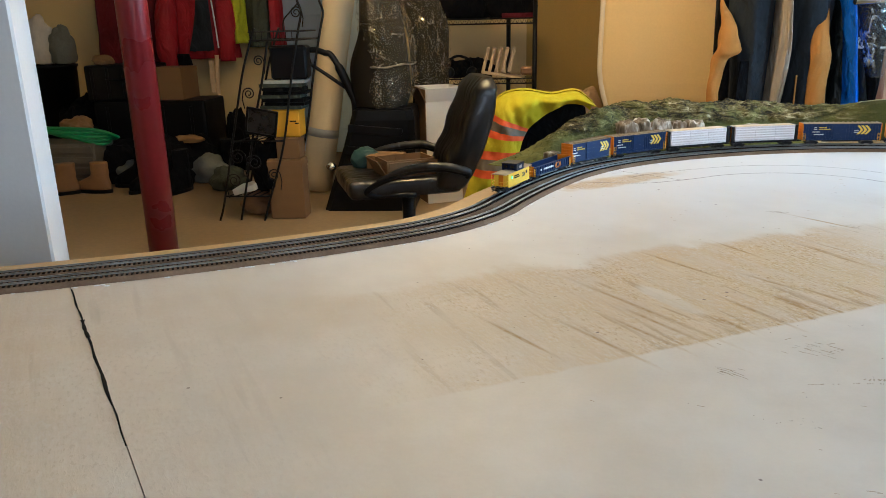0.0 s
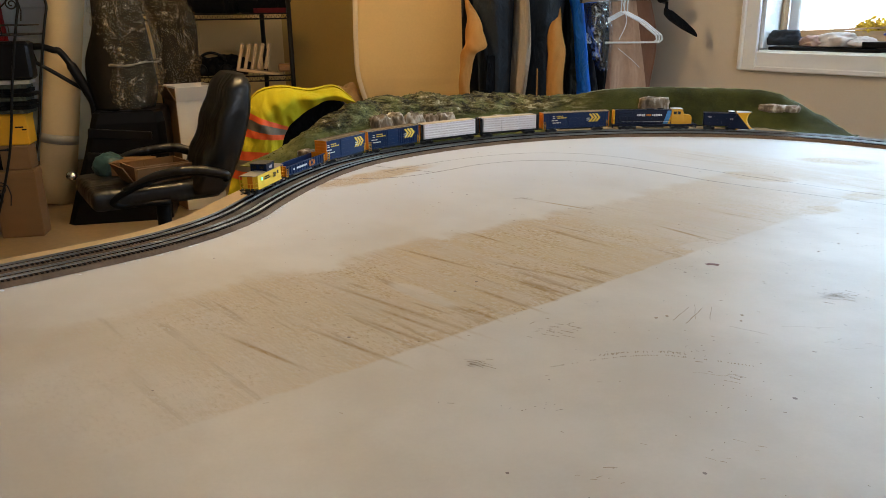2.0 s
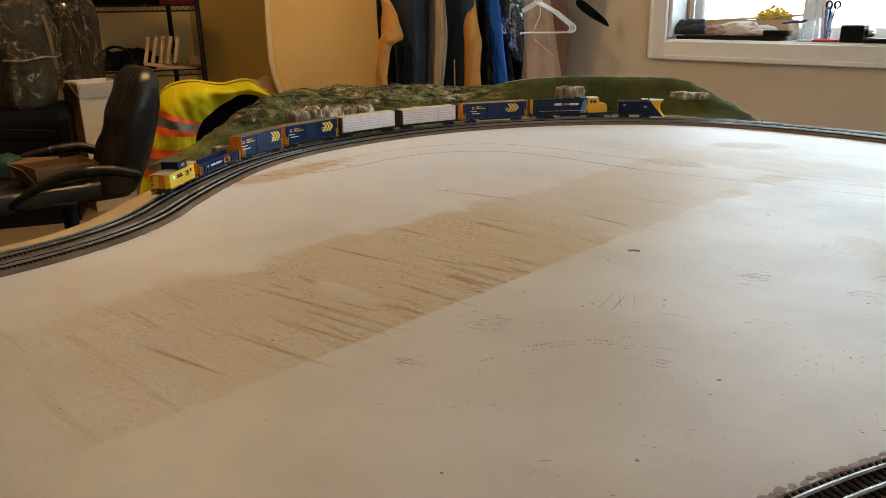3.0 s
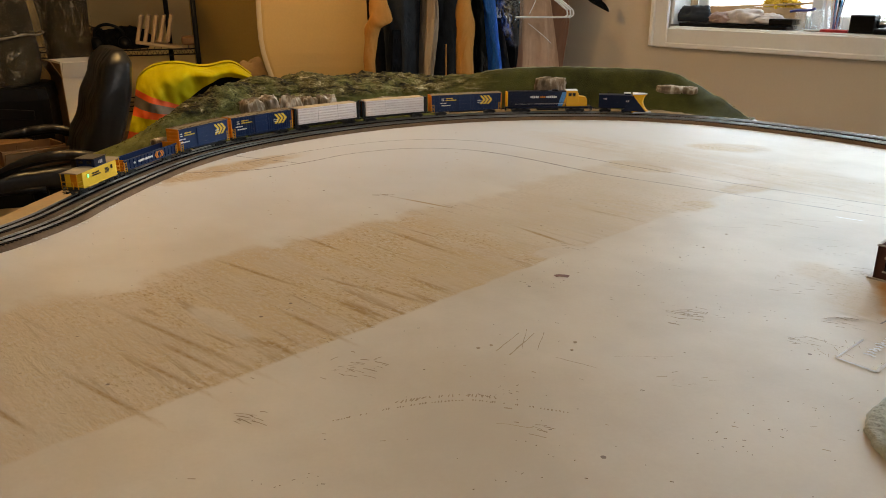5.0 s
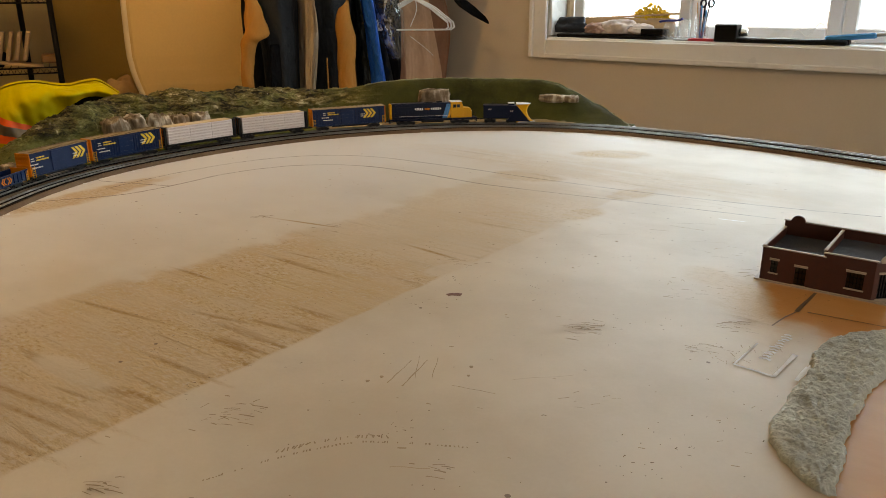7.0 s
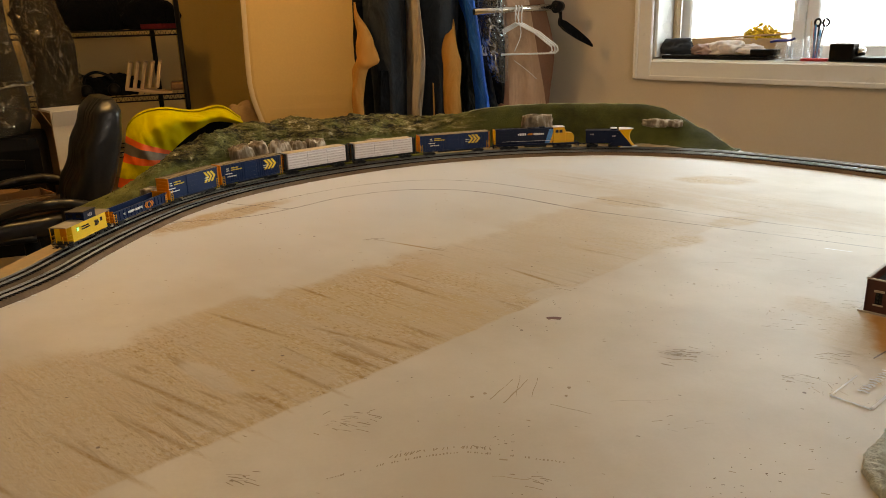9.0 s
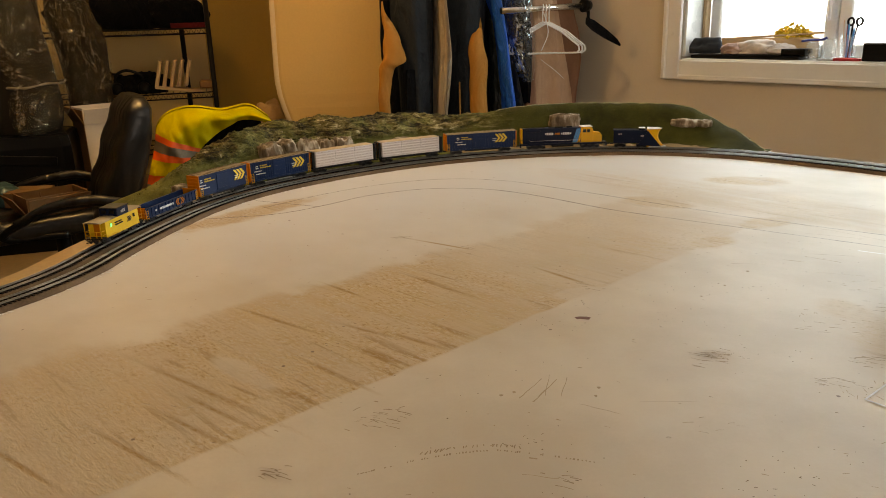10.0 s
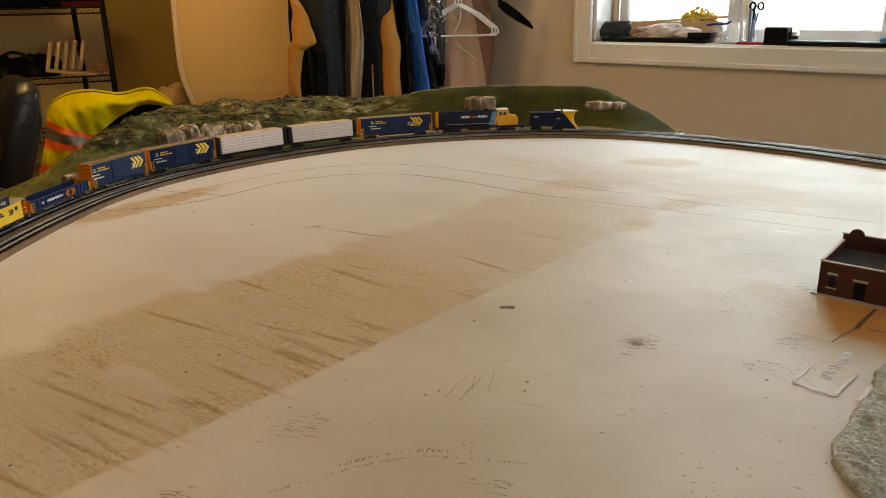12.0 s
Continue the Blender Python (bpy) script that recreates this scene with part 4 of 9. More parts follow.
def track(line, off, s0, s1, close, label):
    """A model track: cork roadbed, two rails and ties; the ties of the stretch in close are laid one by one later on."""
    t = thing("model_railway_track", I4, label, "model track", "tracks on the layout")
    bm = ribbon(line, s0, s1, [(off - 0.0235, 0.0003), (off + 0.0235, 0.0003), (off + 0.0185, BED), (off - 0.0185, BED)])
    for v in bm.verts:
        v.co += Vector((0, 0, 0.0007 * noise.noise(v.co * 60))) if v.co.z > 0.003 else wob(v.co, 40, 0.002) * Vector((1, 1, 0))
    part("roadbed", bm, ROADBED, t, "brown painted cork roadbed")
    for g in (-0.00825, 0.00825):
        part("rail", rail_bm(line, s0, s1, off + g), RAIL, t, "shiny nickel rail")
    rest = bmesh.new()
    n = int((s1 - s0) / 0.0071)
    for i in range(n):
        s = s0 + 0.0035 + i * 0.0071
        p, h = line.at(s, off)
        m = Matrix.Translation(p) @ Matrix.Rotation(h, 4, "Z")
        if close[0] < s < close[1]:
            TIE_JOBS.append((t, m))
        else:
            vs = [rest.verts.new(m @ Vector((x * 0.0017, y * 0.0155, z))) for z in (BED, BED + TIE_H) for x, y in ((-1, -1), (1, -1), (1, 1), (-1, 1))]
            for f in ((4, 5, 6, 7), (0, 1, 5, 4), (1, 2, 6, 5), (2, 3, 7, 6), (3, 0, 4, 7)):
                rest.faces.new([vs[k] for k in f])
    tagged(part("ties", rest, TIE, t, "dark plastic ties"), kind="stuff")
    return t


track(PLAN, INNER, -0.85, 3.95, (-0.2, 1.75), "inner curved model track with nickel rails on dark ties")
track(PLAN, OUTER, -0.85, 3.95, (-0.2, 1.75), "outer curved model track with nickel rails on dark ties")
track(NEAR, 0.0, 0.0, 0.92, (0.1, 0.8), "short model track by the table's near edge")

bm = bmesh.new()
rnd = random.Random(9)
for i in range(46):
    p, hd = NEAR.at(0.22 + 0.0105 * i, 0.0245 + rnd.uniform(0.0, 0.006))
    r = rnd.uniform(0.004, 0.009)
    poly = [(p.x + r * (0.6 + 0.7 * rnd.random()) * math.cos(a), p.y + 0.6 * r * (0.5 + 0.8 * rnd.random()) * math.sin(a)) for a in [math.tau * q / 9 for q in range(9)]]
    prism(bm, poly, 0.0001, 0.0003 + 0.000006 * i)
tagged(part("paint_flakes", bm, surf("mauve_paint_flake", (0.33, 0.21, 0.18), 0.7, var=0.4, scale=60), TABLE_THING, "mauve flaking paint beside the near track"), kind="stuff")

# bright plaster dot and chips of paint along the roadbed
bm = bmesh.new()
rnd = random.Random(3)
for i in range(240):
    s = rnd.uniform(-0.5, 3.8)
    p = PLAN.at(s, INNER - 0.0245 - abs(rnd.gauss(0, 0.004)))[0]
    r = rnd.uniform(0.001, 0.0035)
    bmesh.ops.create_icosphere(bm, subdivisions=1, radius=r, matrix=Matrix.Translation((p.x, p.y, 0)) @ Matrix.Diagonal((1.6, 1, 0.35, 1)))
bmesh.ops.create_icosphere(bm, subdivisions=2, radius=0.006, matrix=Matrix.Translation((0.487, 1.945, 0.001)) @ Matrix.Diagonal((1, 0.8, 0.7, 1)))
tagged(part("plaster_crumbs", bm, CHALK, TABLE_THING, "white plaster crumbs along the roadbed"), kind="stuff")

# sandy verge between the outer track and the hill
bm = ribbon(PLAN, 1.90, 2.64, [(OUTER + 0.019, 0.0004), (0.19, 0.0004), (0.19, 0.018), (0.150, 0.010), (0.118, 0.0050), (OUTER + 0.022, 0.003)], 0.010)
for i, v in enumerate(bm.verts):
    if v.co.z > 0.001:
        v.co.z *= 1 - 0.9 * smooth01((1.90 + 0.01 * (i // 6) - 2.44) / 0.14)
        v.co += Vector((0, 0, 0.0035 * noise.noise(v.co * 55))) + wob(v.co, 30, 0.004) * Vector((1, 1, 0))
        v.co.z = max(v.co.z, 0.0012)
solo("sandy_verge", bm, BALLAST, "tan sandy verge behind the outer track", "model ground", "stuff", True)
# bare plywood strip along the board's outer edge
bm = ribbon(PLAN, -0.80, 1.27, [(OUTER + 0.0245, -0.0005), (0.1445, -0.0005), (0.1445, 0.0012), (OUTER + 0.0245, 0.0012)], 0.02)
part("bare_edge", bm, surf("bare_golden_plywood", (0.46, 0.29, 0.12), 0.5, var=0.25, scale=9, fine=90), TABLE_THING, "bare golden plywood edge strip")


# ---------------------------------------------------------------- the hill
def smooth(a, b, x):
    t = min(max((x - a) / (b - a), 0), 1)
    return t * t * (3 - 2 * t)


CREST = ((1.15, 0), (1.20, 0.026), (1.26, 0.056), (1.33, 0.094), (1.40, 0.112), (1.50, 0.114), (1.62, 0.115), (1.72, 0.111), (1.82, 0.101), (1.90, 0.091), (1.95, 0.089), (2.00, 0.096), (2.07, 0.109), (2.14, 0.114), (2.24, 0.1145),
         (2.36, 0.112), (2.43, 0.110), (2.47, 0.100), (2.495, 0.082), (2.55, 0.045), (2.60, 0.018), (2.64, 0.0))


def ridge(s):
    """Height of the crest along the plan."""
    for (a, za), (b, zb) in zip(CREST, CREST[1:]):
        if a <= s <= b:
            return za + (zb - za) * smooth(a, b, s) * 0.5 + (zb - za) * (s - a) / (b - a) * 0.5
    return 0.0


HILL_SPOTS = []


def hill():
    ns, nv = 320, 60
    bm = bmesh.new()
    grid = []
    for i in range(ns + 1):
        s = 1.15 + (2.645 - 1.15) * i / ns
        right = smooth(1.88, 2.08, s)
        toe = 0.140 - 0.010 * smooth(1.5, 1.25, s)
        deep = ((0.16 + 0.18 * smooth(1.28, 1.55, s)) * (1 - right) + 0.165 * right) * (1 - 0.75 * smooth(2.55, 2.64, s))
        top = ridge(s)
        row = []
        for j in range(nv + 1):
            v = j / nv
            lip = 0.42 * (1 - right) + 0.62 * right
            if v < lip:
                w = v / lip
                z = top * (0.62 * smooth(0.0, 0.55, w) + 0.38 * smooth(0.35, 1.0, w)) * (1 - right) + top * smooth(-0.15, 1.0, w) * right
            else:
                z = top * (1 - 0.75 * ((v - lip) / (1 - lip)) ** 2)
            p = PLAN.at(s, toe + deep * v)[0]
            q = Vector((p.x, p.y, 0))
            rough = (1 - right) * smooth(0.0, 0.06, z)
            z += rough * (0.018 * noise.noise(q * 12) - 0.014 * abs(noise.noise(q * 26)) + 0.002 + 0.004 * noise.noise(q * 60) + 0.004 * noise.noise(q * 130) + 0.0025 * noise.noise(q * 260)) + right * 0.0025 * noise.noise(q * 30) * smooth(0, 0.03, z)
            z = max(z, 0.001)
            row.append(bm.verts.new((p.x, p.y, z + 0.001)))
            HILL_SPOTS.append((s, v, Vector((p.x, p.y, z + 0.001))))
        grid.append(row)
    for a, b in zip(grid, grid[1:]):
        for j in range(nv):
            f = bm.faces.new((a[j], a[j + 1], b[j + 1], b[j]))
            f.smooth = True
    # close it down to the board
    base = [[bm.verts.new((r[k].co.x, r[k].co.y, 0.0004)) for r in grid] for k in (0, nv)]
    for k, row in zip((0, nv), base):
        for i in range(ns):
            bm.faces.new((grid[i][k], row[i], row[i + 1], grid[i + 1][k]))
    for i in (0, ns):
        lo = [bm.verts.new((v.co.x, v.co.y, 0.0004)) for v in grid[i]]
        for j in range(nv):
            bm.faces.new((grid[i][j], lo[j], lo[j + 1], grid[i][j + 1]))
    return bm


h = thing("model_hill", I4, "green plaster model hill with rocky crest behind the track", "model hill")
part("slope", hill(), HILL, h, "mossy green and rocky painted slope")
# the raw white edge of the cut board along the right crest
bm = bmesh.new()
pts = []
for i in range(60):
    s = 2.03 + (2.635 - 2.03) * i / 59
    p = PLAN.at(s, 0.140 + 0.165 * (1 - 0.75 * smooth(2.55, 2.64, s)) * 0.62)[0]
    pts.append((p.x, p.y, ridge(s) + 0.0015 + 0.0008 * math.sin(i * 1.7)))
tube(bm, pts, [0.0014 + 0.0005 * math.sin(i * 2.3) for i in range(60)], 6)
part("board_edge", bm, EDGE, h, "raw cream edge of the cut hill board", True)


def rock(s, off, z, sx, sy, sz, seed, name="rock", ang=0.0, squash=0.0):
    """A craggy cast rock set into the slope."""
    bm = bmesh.new()
    bmesh.ops.create_icosphere(bm, subdivisions=4, radius=1)
    for v in bm.verts:
        c = v.co.copy()
        k = max(abs(c.x), abs(c.y), abs(c.z))
        c = c.lerp(c / k, 0.55)
        d = Vector((c.x * 1.3 + seed * 3.1, c.y * 1.3, c.z * (0.5 if squash else 1.3)))
        c *= 1 + (1.0 if squash else 0.55) * (0.22 * noise.noise(d * 1.4) + 0.16 * noise.noise(d * 3.4)) + 0.06 * noise.noise(d * 8)
        v.co = Vector((c.x * sx, c.y * sy, c.z * sz))
    p, hd = PLAN.at(s, off, z)
    for v in bm.verts:
        v.co = Matrix.Translation(p) @ Matrix.Rotation(hd + ang, 4, "Z") @ v.co
    return part(name, bm, ROCK, h, "", True)


for k, (s, off, z, sx, sy, sz) in enumerate(((1.437, 0.168, 0.046, 0.026, 0.028, 0.040), (1.485, 0.176, 0.050, 0.022, 0.026, 0.036), (1.532, 0.166, 0.044, 0.026, 0.026, 0.040), (1.580, 0.172, 0.042, 0.020, 0.024, 0.034), (1.625, 0.164, 0.040, 0.026, 0.024, 0.036), (1.672, 0.166, 0.030, 0.015, 0.020, 0.022))):
    rock(s, off, z, sx, sy, sz, k + 1, "rock_face", squash=1)
rock(1.775, 0.166, 0.040, 0.030, 0.022, 0.018, 6)
rock(1.215, 0.152, 0.016, 0.020, 0.018, 0.020, 7)
rock(2.188, 0.190, 0.068, 0.047, 0.022, 0.024, 8)
rock(2.458, 0.196, 0.062, 0.040, 0.016, 0.0125, 9)
rock(2.500, 0.200, 0.062, 0.022, 0.014, 0.011, 10)
# moss tufts and chips of stone strewn over the slope
rnd = random.Random(21)
moss, chips = bmesh.new(), bmesh.new()
for k in range(1000):
    s, v, p = rnd.choice(HILL_SPOTS)
    if s > 1.97 and rnd.random() < 0.8 or p.z < 0.006:
        continue
    stone = rnd.random() < 0.25 and 1.33 < s < 1.95
    r = rnd.uniform(0.0010, 0.0030) if stone else rnd.uniform(0.0008, 0.0026)
    m = Matrix.Translation(p + Vector((rnd.gauss(0, 0.002), rnd.gauss(0, 0.002), r * 0.15))) @ Euler((rnd.uniform(0, 3), rnd.uniform(0, 3), rnd.uniform(0, 6))).to_matrix().to_4x4() @ Matrix.Diagonal((1, rnd.uniform(0.5, 1), rnd.uniform(0.35, 0.7), 1))
    bmesh.ops.create_icosphere(chips if stone else moss, subdivisions=1, radius=r, matrix=m)
tagged(part("moss_tufts", moss, MOSS, h, "small olive moss tufts"), kind="stuff")
tagged(part("stone_chips", chips, ROCK, h, "pale chips of stone"), kind="stuff")


# ---------------------------------------------------------------- rough plaster verge beside the building
def crescent():
    spine = curve_through([(0.744, 0.496, 0.003), (0.750, 0.5125, 0.012), (0.7755, 0.544, 0.026), (0.800, 0.565, 0.029), (0.828, 0.582, 0.028), (0.889, 0.612, 0.028), (0.938, 0.637, 0.031), (0.992, 0.656, 0.038), (1.045, 0.651, 0.039), (1.10, 0.625, 0.035), (1.19, 0.575, 0.032), (1.32, 0.51, 0.03)], 26)
    line = [Vector((*board(p.x, p.y), 0)) for p in spine]
    n = len(line)
    bm = bmesh.new()
    rows = []
    for i, p in enumerate(line):
        d = (line[min(i + 1, n - 1)] - line[max(i - 1, 0)]).normalized()
        nn = Vector((-d.y, d.x, 0))
        w = spine[i].z
        row = []
        for j in range(41):
            v = j / 40 * 2 - 1
            q = p + nn * v * w * (1 + 0.16 * noise.noise(p * 30 + Vector((0, 0, v * 3))) + 0.10 * noise.noise(p * 120 + Vector((0, 0, v * 3))))
            z = 0.0070 * (1 - v ** 10) ** 0.5 * smooth(0, 0.06, i / n)
            z += (0.0025 * noise.noise(q * 60) + 0.0028 * noise.noise(q * 150) + 0.0022 * noise.noise(q * 330)) * (1 - v ** 8)
            row.append(bm.verts.new((q.x, q.y, max(z, 0.0004))))
        rows.append(row)
    for a, b in zip(rows, rows[1:]):
        for j in range(40):
            f = bm.faces.new((a[j], a[j + 1], b[j + 1], b[j]))
            f.smooth = True
    return bm


GREYP2 = surf("grey_green_plaster", (0.49, 0.52, 0.47), 0.9, var=0.4, scale=26, fine=340, bump=0.9, dist=0.002)
solo("plaster_verge", crescent(), GREYP2, "rough grey-green plaster verge curving across the table", "model ground", "", True)


# ---------------------------------------------------------------- the brick building
def brick_building():
    f, g = Vector((0.453, -0.891, 0)), Vector((0.891, 0.453, 0))
    o = Vector((1.030, 0.813, 0))
    m = Matrix(((f.x, g.x, 0, o.x), (f.y, g.y, 0, o.y), (0, 0, 1, 0), (0, 0, 0, 1)))
    b = thing("model_building", m, "small red brick model shop with parapet roofs", "model building")
    brick = surf("model_brick", (0.078, 0.022, 0.012), 0.6, var=0.3, scale=120, fine=900, bump=0.3, dist=0.0004)
    stone = surf("model_stone_trim", (0.46, 0.38, 0.28), 0.6, var=0.15, scale=100)
    roof = surf("model_gravel_roof", (0.035, 0.036, 0.042), 0.9, var=0.8, scale=500, fine=1500, bump=0.8, dist=0.001)
    D, T = 0.103, 0.0035
    L1, L2 = 0.071, 0.150
    H1, H2 = 0.044, 0.049
    bm = bmesh.new()
    add_box(bm, (L2 / 2 - 0.004, D / 2, 0.0012), (L2 + 0.004, D + 0.004, 0.0024))
    part("base", bm, stone, b, "pale stone base")

    def wall(name, x0, y0, x1, y1, h, holes=()):
        a, c = Vector((x0, y0, 0)), Vector((x1, y1, 0))
        d = (c - a).normalized()
        n = Vector((-d.y, d.x, 0))
        mm = Matrix(((d.x, n.x, 0, a.x), (d.y, n.y, 0, a.y), (0, 0, 1, 0), (0, 0, 0, 1)))
        ln = (c - a).length
        w = bmesh.new()
        at = 0
        for s0, s1, lo, hi in holes:
            add_box(w, ((at + s0) / 2, T / 2, h / 2), (s0 - at, T, h), mm)
            if lo > 0.004:
                add_box(w, ((s0 + s1) / 2, T / 2, lo / 2), (s1 - s0, T, lo), mm)
            add_box(w, ((s0 + s1) / 2, T / 2, (hi + h) / 2), (s1 - s0, T, h - hi), mm)
            at = s1
        add_box(w, ((at + ln) / 2, T / 2, h / 2), (ln - at, T, h), mm)
        ob = part(name, w, brick, b)
        for k, (s0, s1, lo, hi) in enumerate(holes):
            w = bmesh.new()
            add_box(w, ((s0 + s1) / 2, T * 0.7, (lo + hi) / 2), (s1 - s0, 0.0008, hi - lo), mm)
            part("window_pane" if lo > 0.006 else "door", w, CABGLASS, ob, "dark glazing" if lo > 0.006 else "dark panelled door")
            w = bmesh.new()
            add_box(w, ((s0 + s1) / 2, -0.0004, hi + 0.0014), (s1 - s0 + 0.003, 0.0018, 0.0028), mm, 0.0003)
            part("lintel", w, stone, ob, "pale stone lintel")
            w = bmesh.new()
            add_box(w, ((s0 + s1) / 2, -0.0006, lo - 0.0008), (s1 - s0 + 0.003, 0.0022, 0.0016), mm, 0.0003)
            part("sill", w, stone, ob, "pale stone sill")
            w = bmesh.new()
            nb = max(1, round((s1 - s0) / 0.004))
            for q in range(nb + 1):
                add_box(w, (s0 + (s1 - s0) * q / nb, T * 0.45, (lo + hi) / 2), (0.0006, 0.0008, hi - lo), mm)
            for q in range(4):
                add_box(w, ((s0 + s1) / 2, T * 0.45, lo + (hi - lo) * q / 3), (s1 - s0, 0.0008, 0.0006), mm)
            part("glazing_bars", w, DARK, ob, "dark glazing bars")
        return ob

    wall("wall", 0, 0, L1, 0, H1, [(0.011, 0.0195, 0.013, 0.029), (0.040, 0.053, 0.003, 0.026)])
    wall("wall", L1, 0, L2 - 0.024, 0, H2, [(0.026, 0.0445, 0.012, 0.032)])
    wall("wall", L2 - 0.024, 0, L2 - 0.004, 0.018, H2, [(0.006, 0.020, 0.004, 0.034)])
    wall("wall", L2 - 0.004, 0.018, L2 - 0.004, D, H2, [(0.012, 0.030, 0.012, 0.032), (0.046, 0.064, 0.012, 0.032)])
    wall("wall", L2 - 0.004, D, 0, D, H2 + 0.006)
    wall("wall", 0, D, 0, 0, H1 + 0.002)
    bm = bmesh.new()
    add_box(bm, (L1, D / 2, H2 / 2 + 0.002), (T, D - 2 * T, H2 + 0.004))
    part("party_wall", bm, brick, b)
    for name, x0, x1, z in (("roof", T, L1 - T / 2, H1 - 0.008), ("roof", L1 + T / 2, L2 - 0.008, H2 - 0.006)):
        bm = bmesh.new()
        x1c = x1 - (0.018 if x1 > L1 else 0)
        poly = [(x0, T), (x1c, T), (x1, 0.022), (x1, D - T), (x0, D - T)]
        prism(bm, poly, z - 0.002, z)
        part(name, bm, roof, b, "dark gravel flat roof")
    # coping along the parapets, and the two rounded gables
    for x0, y0, x1, y1, z in ((0, 0.0015, L1, 0.0015, H1), (L1, 0.0015, L2 - 0.024, 0.0015, H2), (0.0015, 0, 0.0015, D, H1 + 0.002), (L1, 0, L1, D, H2 + 0.004), (0, D - 0.0015, L2, D - 0.0015, H2 + 0.006)):
        bm = bmesh.new()
        add_box(bm, ((x0 + x1) / 2, (y0 + y1) / 2, z + 0.0008), (abs(x1 - x0) + 0.0036, abs(y1 - y0) + 0.0036, 0.0016), bev=0.0004)
        part("coping", bm, stone, b, "pale coping strip")
    bm = bmesh.new()
    prism(bm, [(-0.011, 0), (0.011, 0)] + [(x, y) for x, y in arc_pts(10, 0, 180, 0.009)], 0, T, Matrix.Translation((0.016, D, H2 + 0.0055)) @ Matrix.Rotation(math.pi / 2, 4, "X"))
    part("gable", bm, brick, b, "rounded brick gable")
    d2 = Vector((0.020, 0.018, 0)).normalized()
    bm = bmesh.new()
    mm = Matrix(((d2.x, d2.y, 0, L2 - 0.014), (d2.y, -d2.x, 0, 0.009), (0, 0, 1, H2 - 0.001), (0, 0, 0, 1)))
    prism(bm, [(-0.013, 0), (0.013, 0)] + arc_pts(10, 0, 180, 0.008), -0.0012, 0.003, mm @ Matrix.Rotation(math.pi / 2, 4, "X"))
    part("gable", bm, stone, b, "rounded stone gable over the corner door")


brick_building()


# ---------------------------------------------------------------- the train
def wheelset(bm, x, z=0.0052, r=0.0052):
    for y in (-0.0078, 0.0078):
        for k, (rr, w, dy) in enumerate(((r, 0.0022, 0), (r * 1.12, 0.0006, -0.0013 if y > 0 else 0.0013))):
            own = bmesh.new()
            bmesh.ops.create_cone(own, cap_ends=True, segments=14, radius1=rr, radius2=rr, depth=w, matrix=Matrix.Translation((x, y + dy, z)) @ Matrix.Rotation(math.pi / 2, 4, "X"))
            merge(bm, own)
    tube(bm, [(x, -0.008, z), (x, 0.008, z)], 0.0008, 6)


def bogie(owner, x, axles=2, base=0.020):
    """A truck: side frames and bolster, with each wheelset a piece under it."""
    bm = bmesh.new()
    xs = [x + base * (k / (axles - 1) - 0.5) for k in range(axles)]
    for y in (-0.0112, 0.0112):
        pts = [(xs[0] - 0.006, 0.0045), (xs[0] - 0.004, 0.0078), (x - 0.005, 0.0095), (x + 0.005, 0.0095), (xs[-1] + 0.004, 0.0078), (xs[-1] + 0.006, 0.0045), (xs[-1] + 0.002, 0.0032), (x + 0.004, 0.0028), (x - 0.004, 0.0028), (xs[0] - 0.002, 0.0032)]
        prism(bm, pts, -0.0009, 0.0009, Matrix.Translation((0, y, 0)) @ Matrix.Rotation(math.pi / 2, 4, "X"))
        for xx in xs:
            add_box(bm, (xx, y * 1.10, 0.0055), (0.0042, 0.0018, 0.0036), bev=0.0004)
    add_box(bm, (x, 0, 0.0075), (0.006, 0.022, 0.003), bev=0.0005)
    t = part("truck", bm, BLACK, owner, "black sprung truck")
    for xx in xs:
        bm = bmesh.new()
        wheelset(bm, xx)
        part("wheelset", bm, STEEL, t, "steel wheelset")


def coupler(owner, x, sign):
    bm = bmesh.new()
    add_box(bm, (x + sign * 0.003, 0, 0.0095), (0.008, 0.003, 0.0026), bev=0.0005)
    add_box(bm, (x + sign * 0.0075, 0.0006, 0.0095), (0.0034, 0.0045, 0.0038), bev=0.0006)
    part("coupler", bm, BLACK, owner, "black knuckle coupler")


def ladder(owner, x, y, z0, z1, material, w=0.0062, n=6):
    bm = bmesh.new()
    for dx in (-w / 2, w / 2):
        add_box(bm, (x + dx, y, (z0 + z1) / 2), (0.0007, 0.0008, z1 - z0))
    for k in range(n):
        add_box(bm, (x, y, z0 + (z1 - z0) * (k + 0.5) / n), (w, 0.0007, 0.0006))
    part("ladder", bm, material, owner, "thin wire ladder")


def chevrons(owner, x, y, z, h, material, n=3, w=0.0105, d=1):
    """A row of plain chevron arrows on a side."""
    sign = -1 if y < 0 else 1
    for k in range(n):
        bm = bmesh.new()
        x0 = x + d * k * h * 0.43
        pts = [(0, h / 2), (h * 0.29, h / 2), (h * 0.73, 0), (h * 0.29, -h / 2), (0, -h / 2), (h * 0.44, 0)]
        vs = [bm.verts.new((x0 + d * px, y + sign * 0.00035, z + pz)) for px, pz in pts]
        bm.faces.new((vs[0], vs[1], vs[2], vs[5]))
        bm.faces.new((vs[5], vs[2], vs[3], vs[4]))
        part("chevron", bm, material, owner, "painted chevron mark")


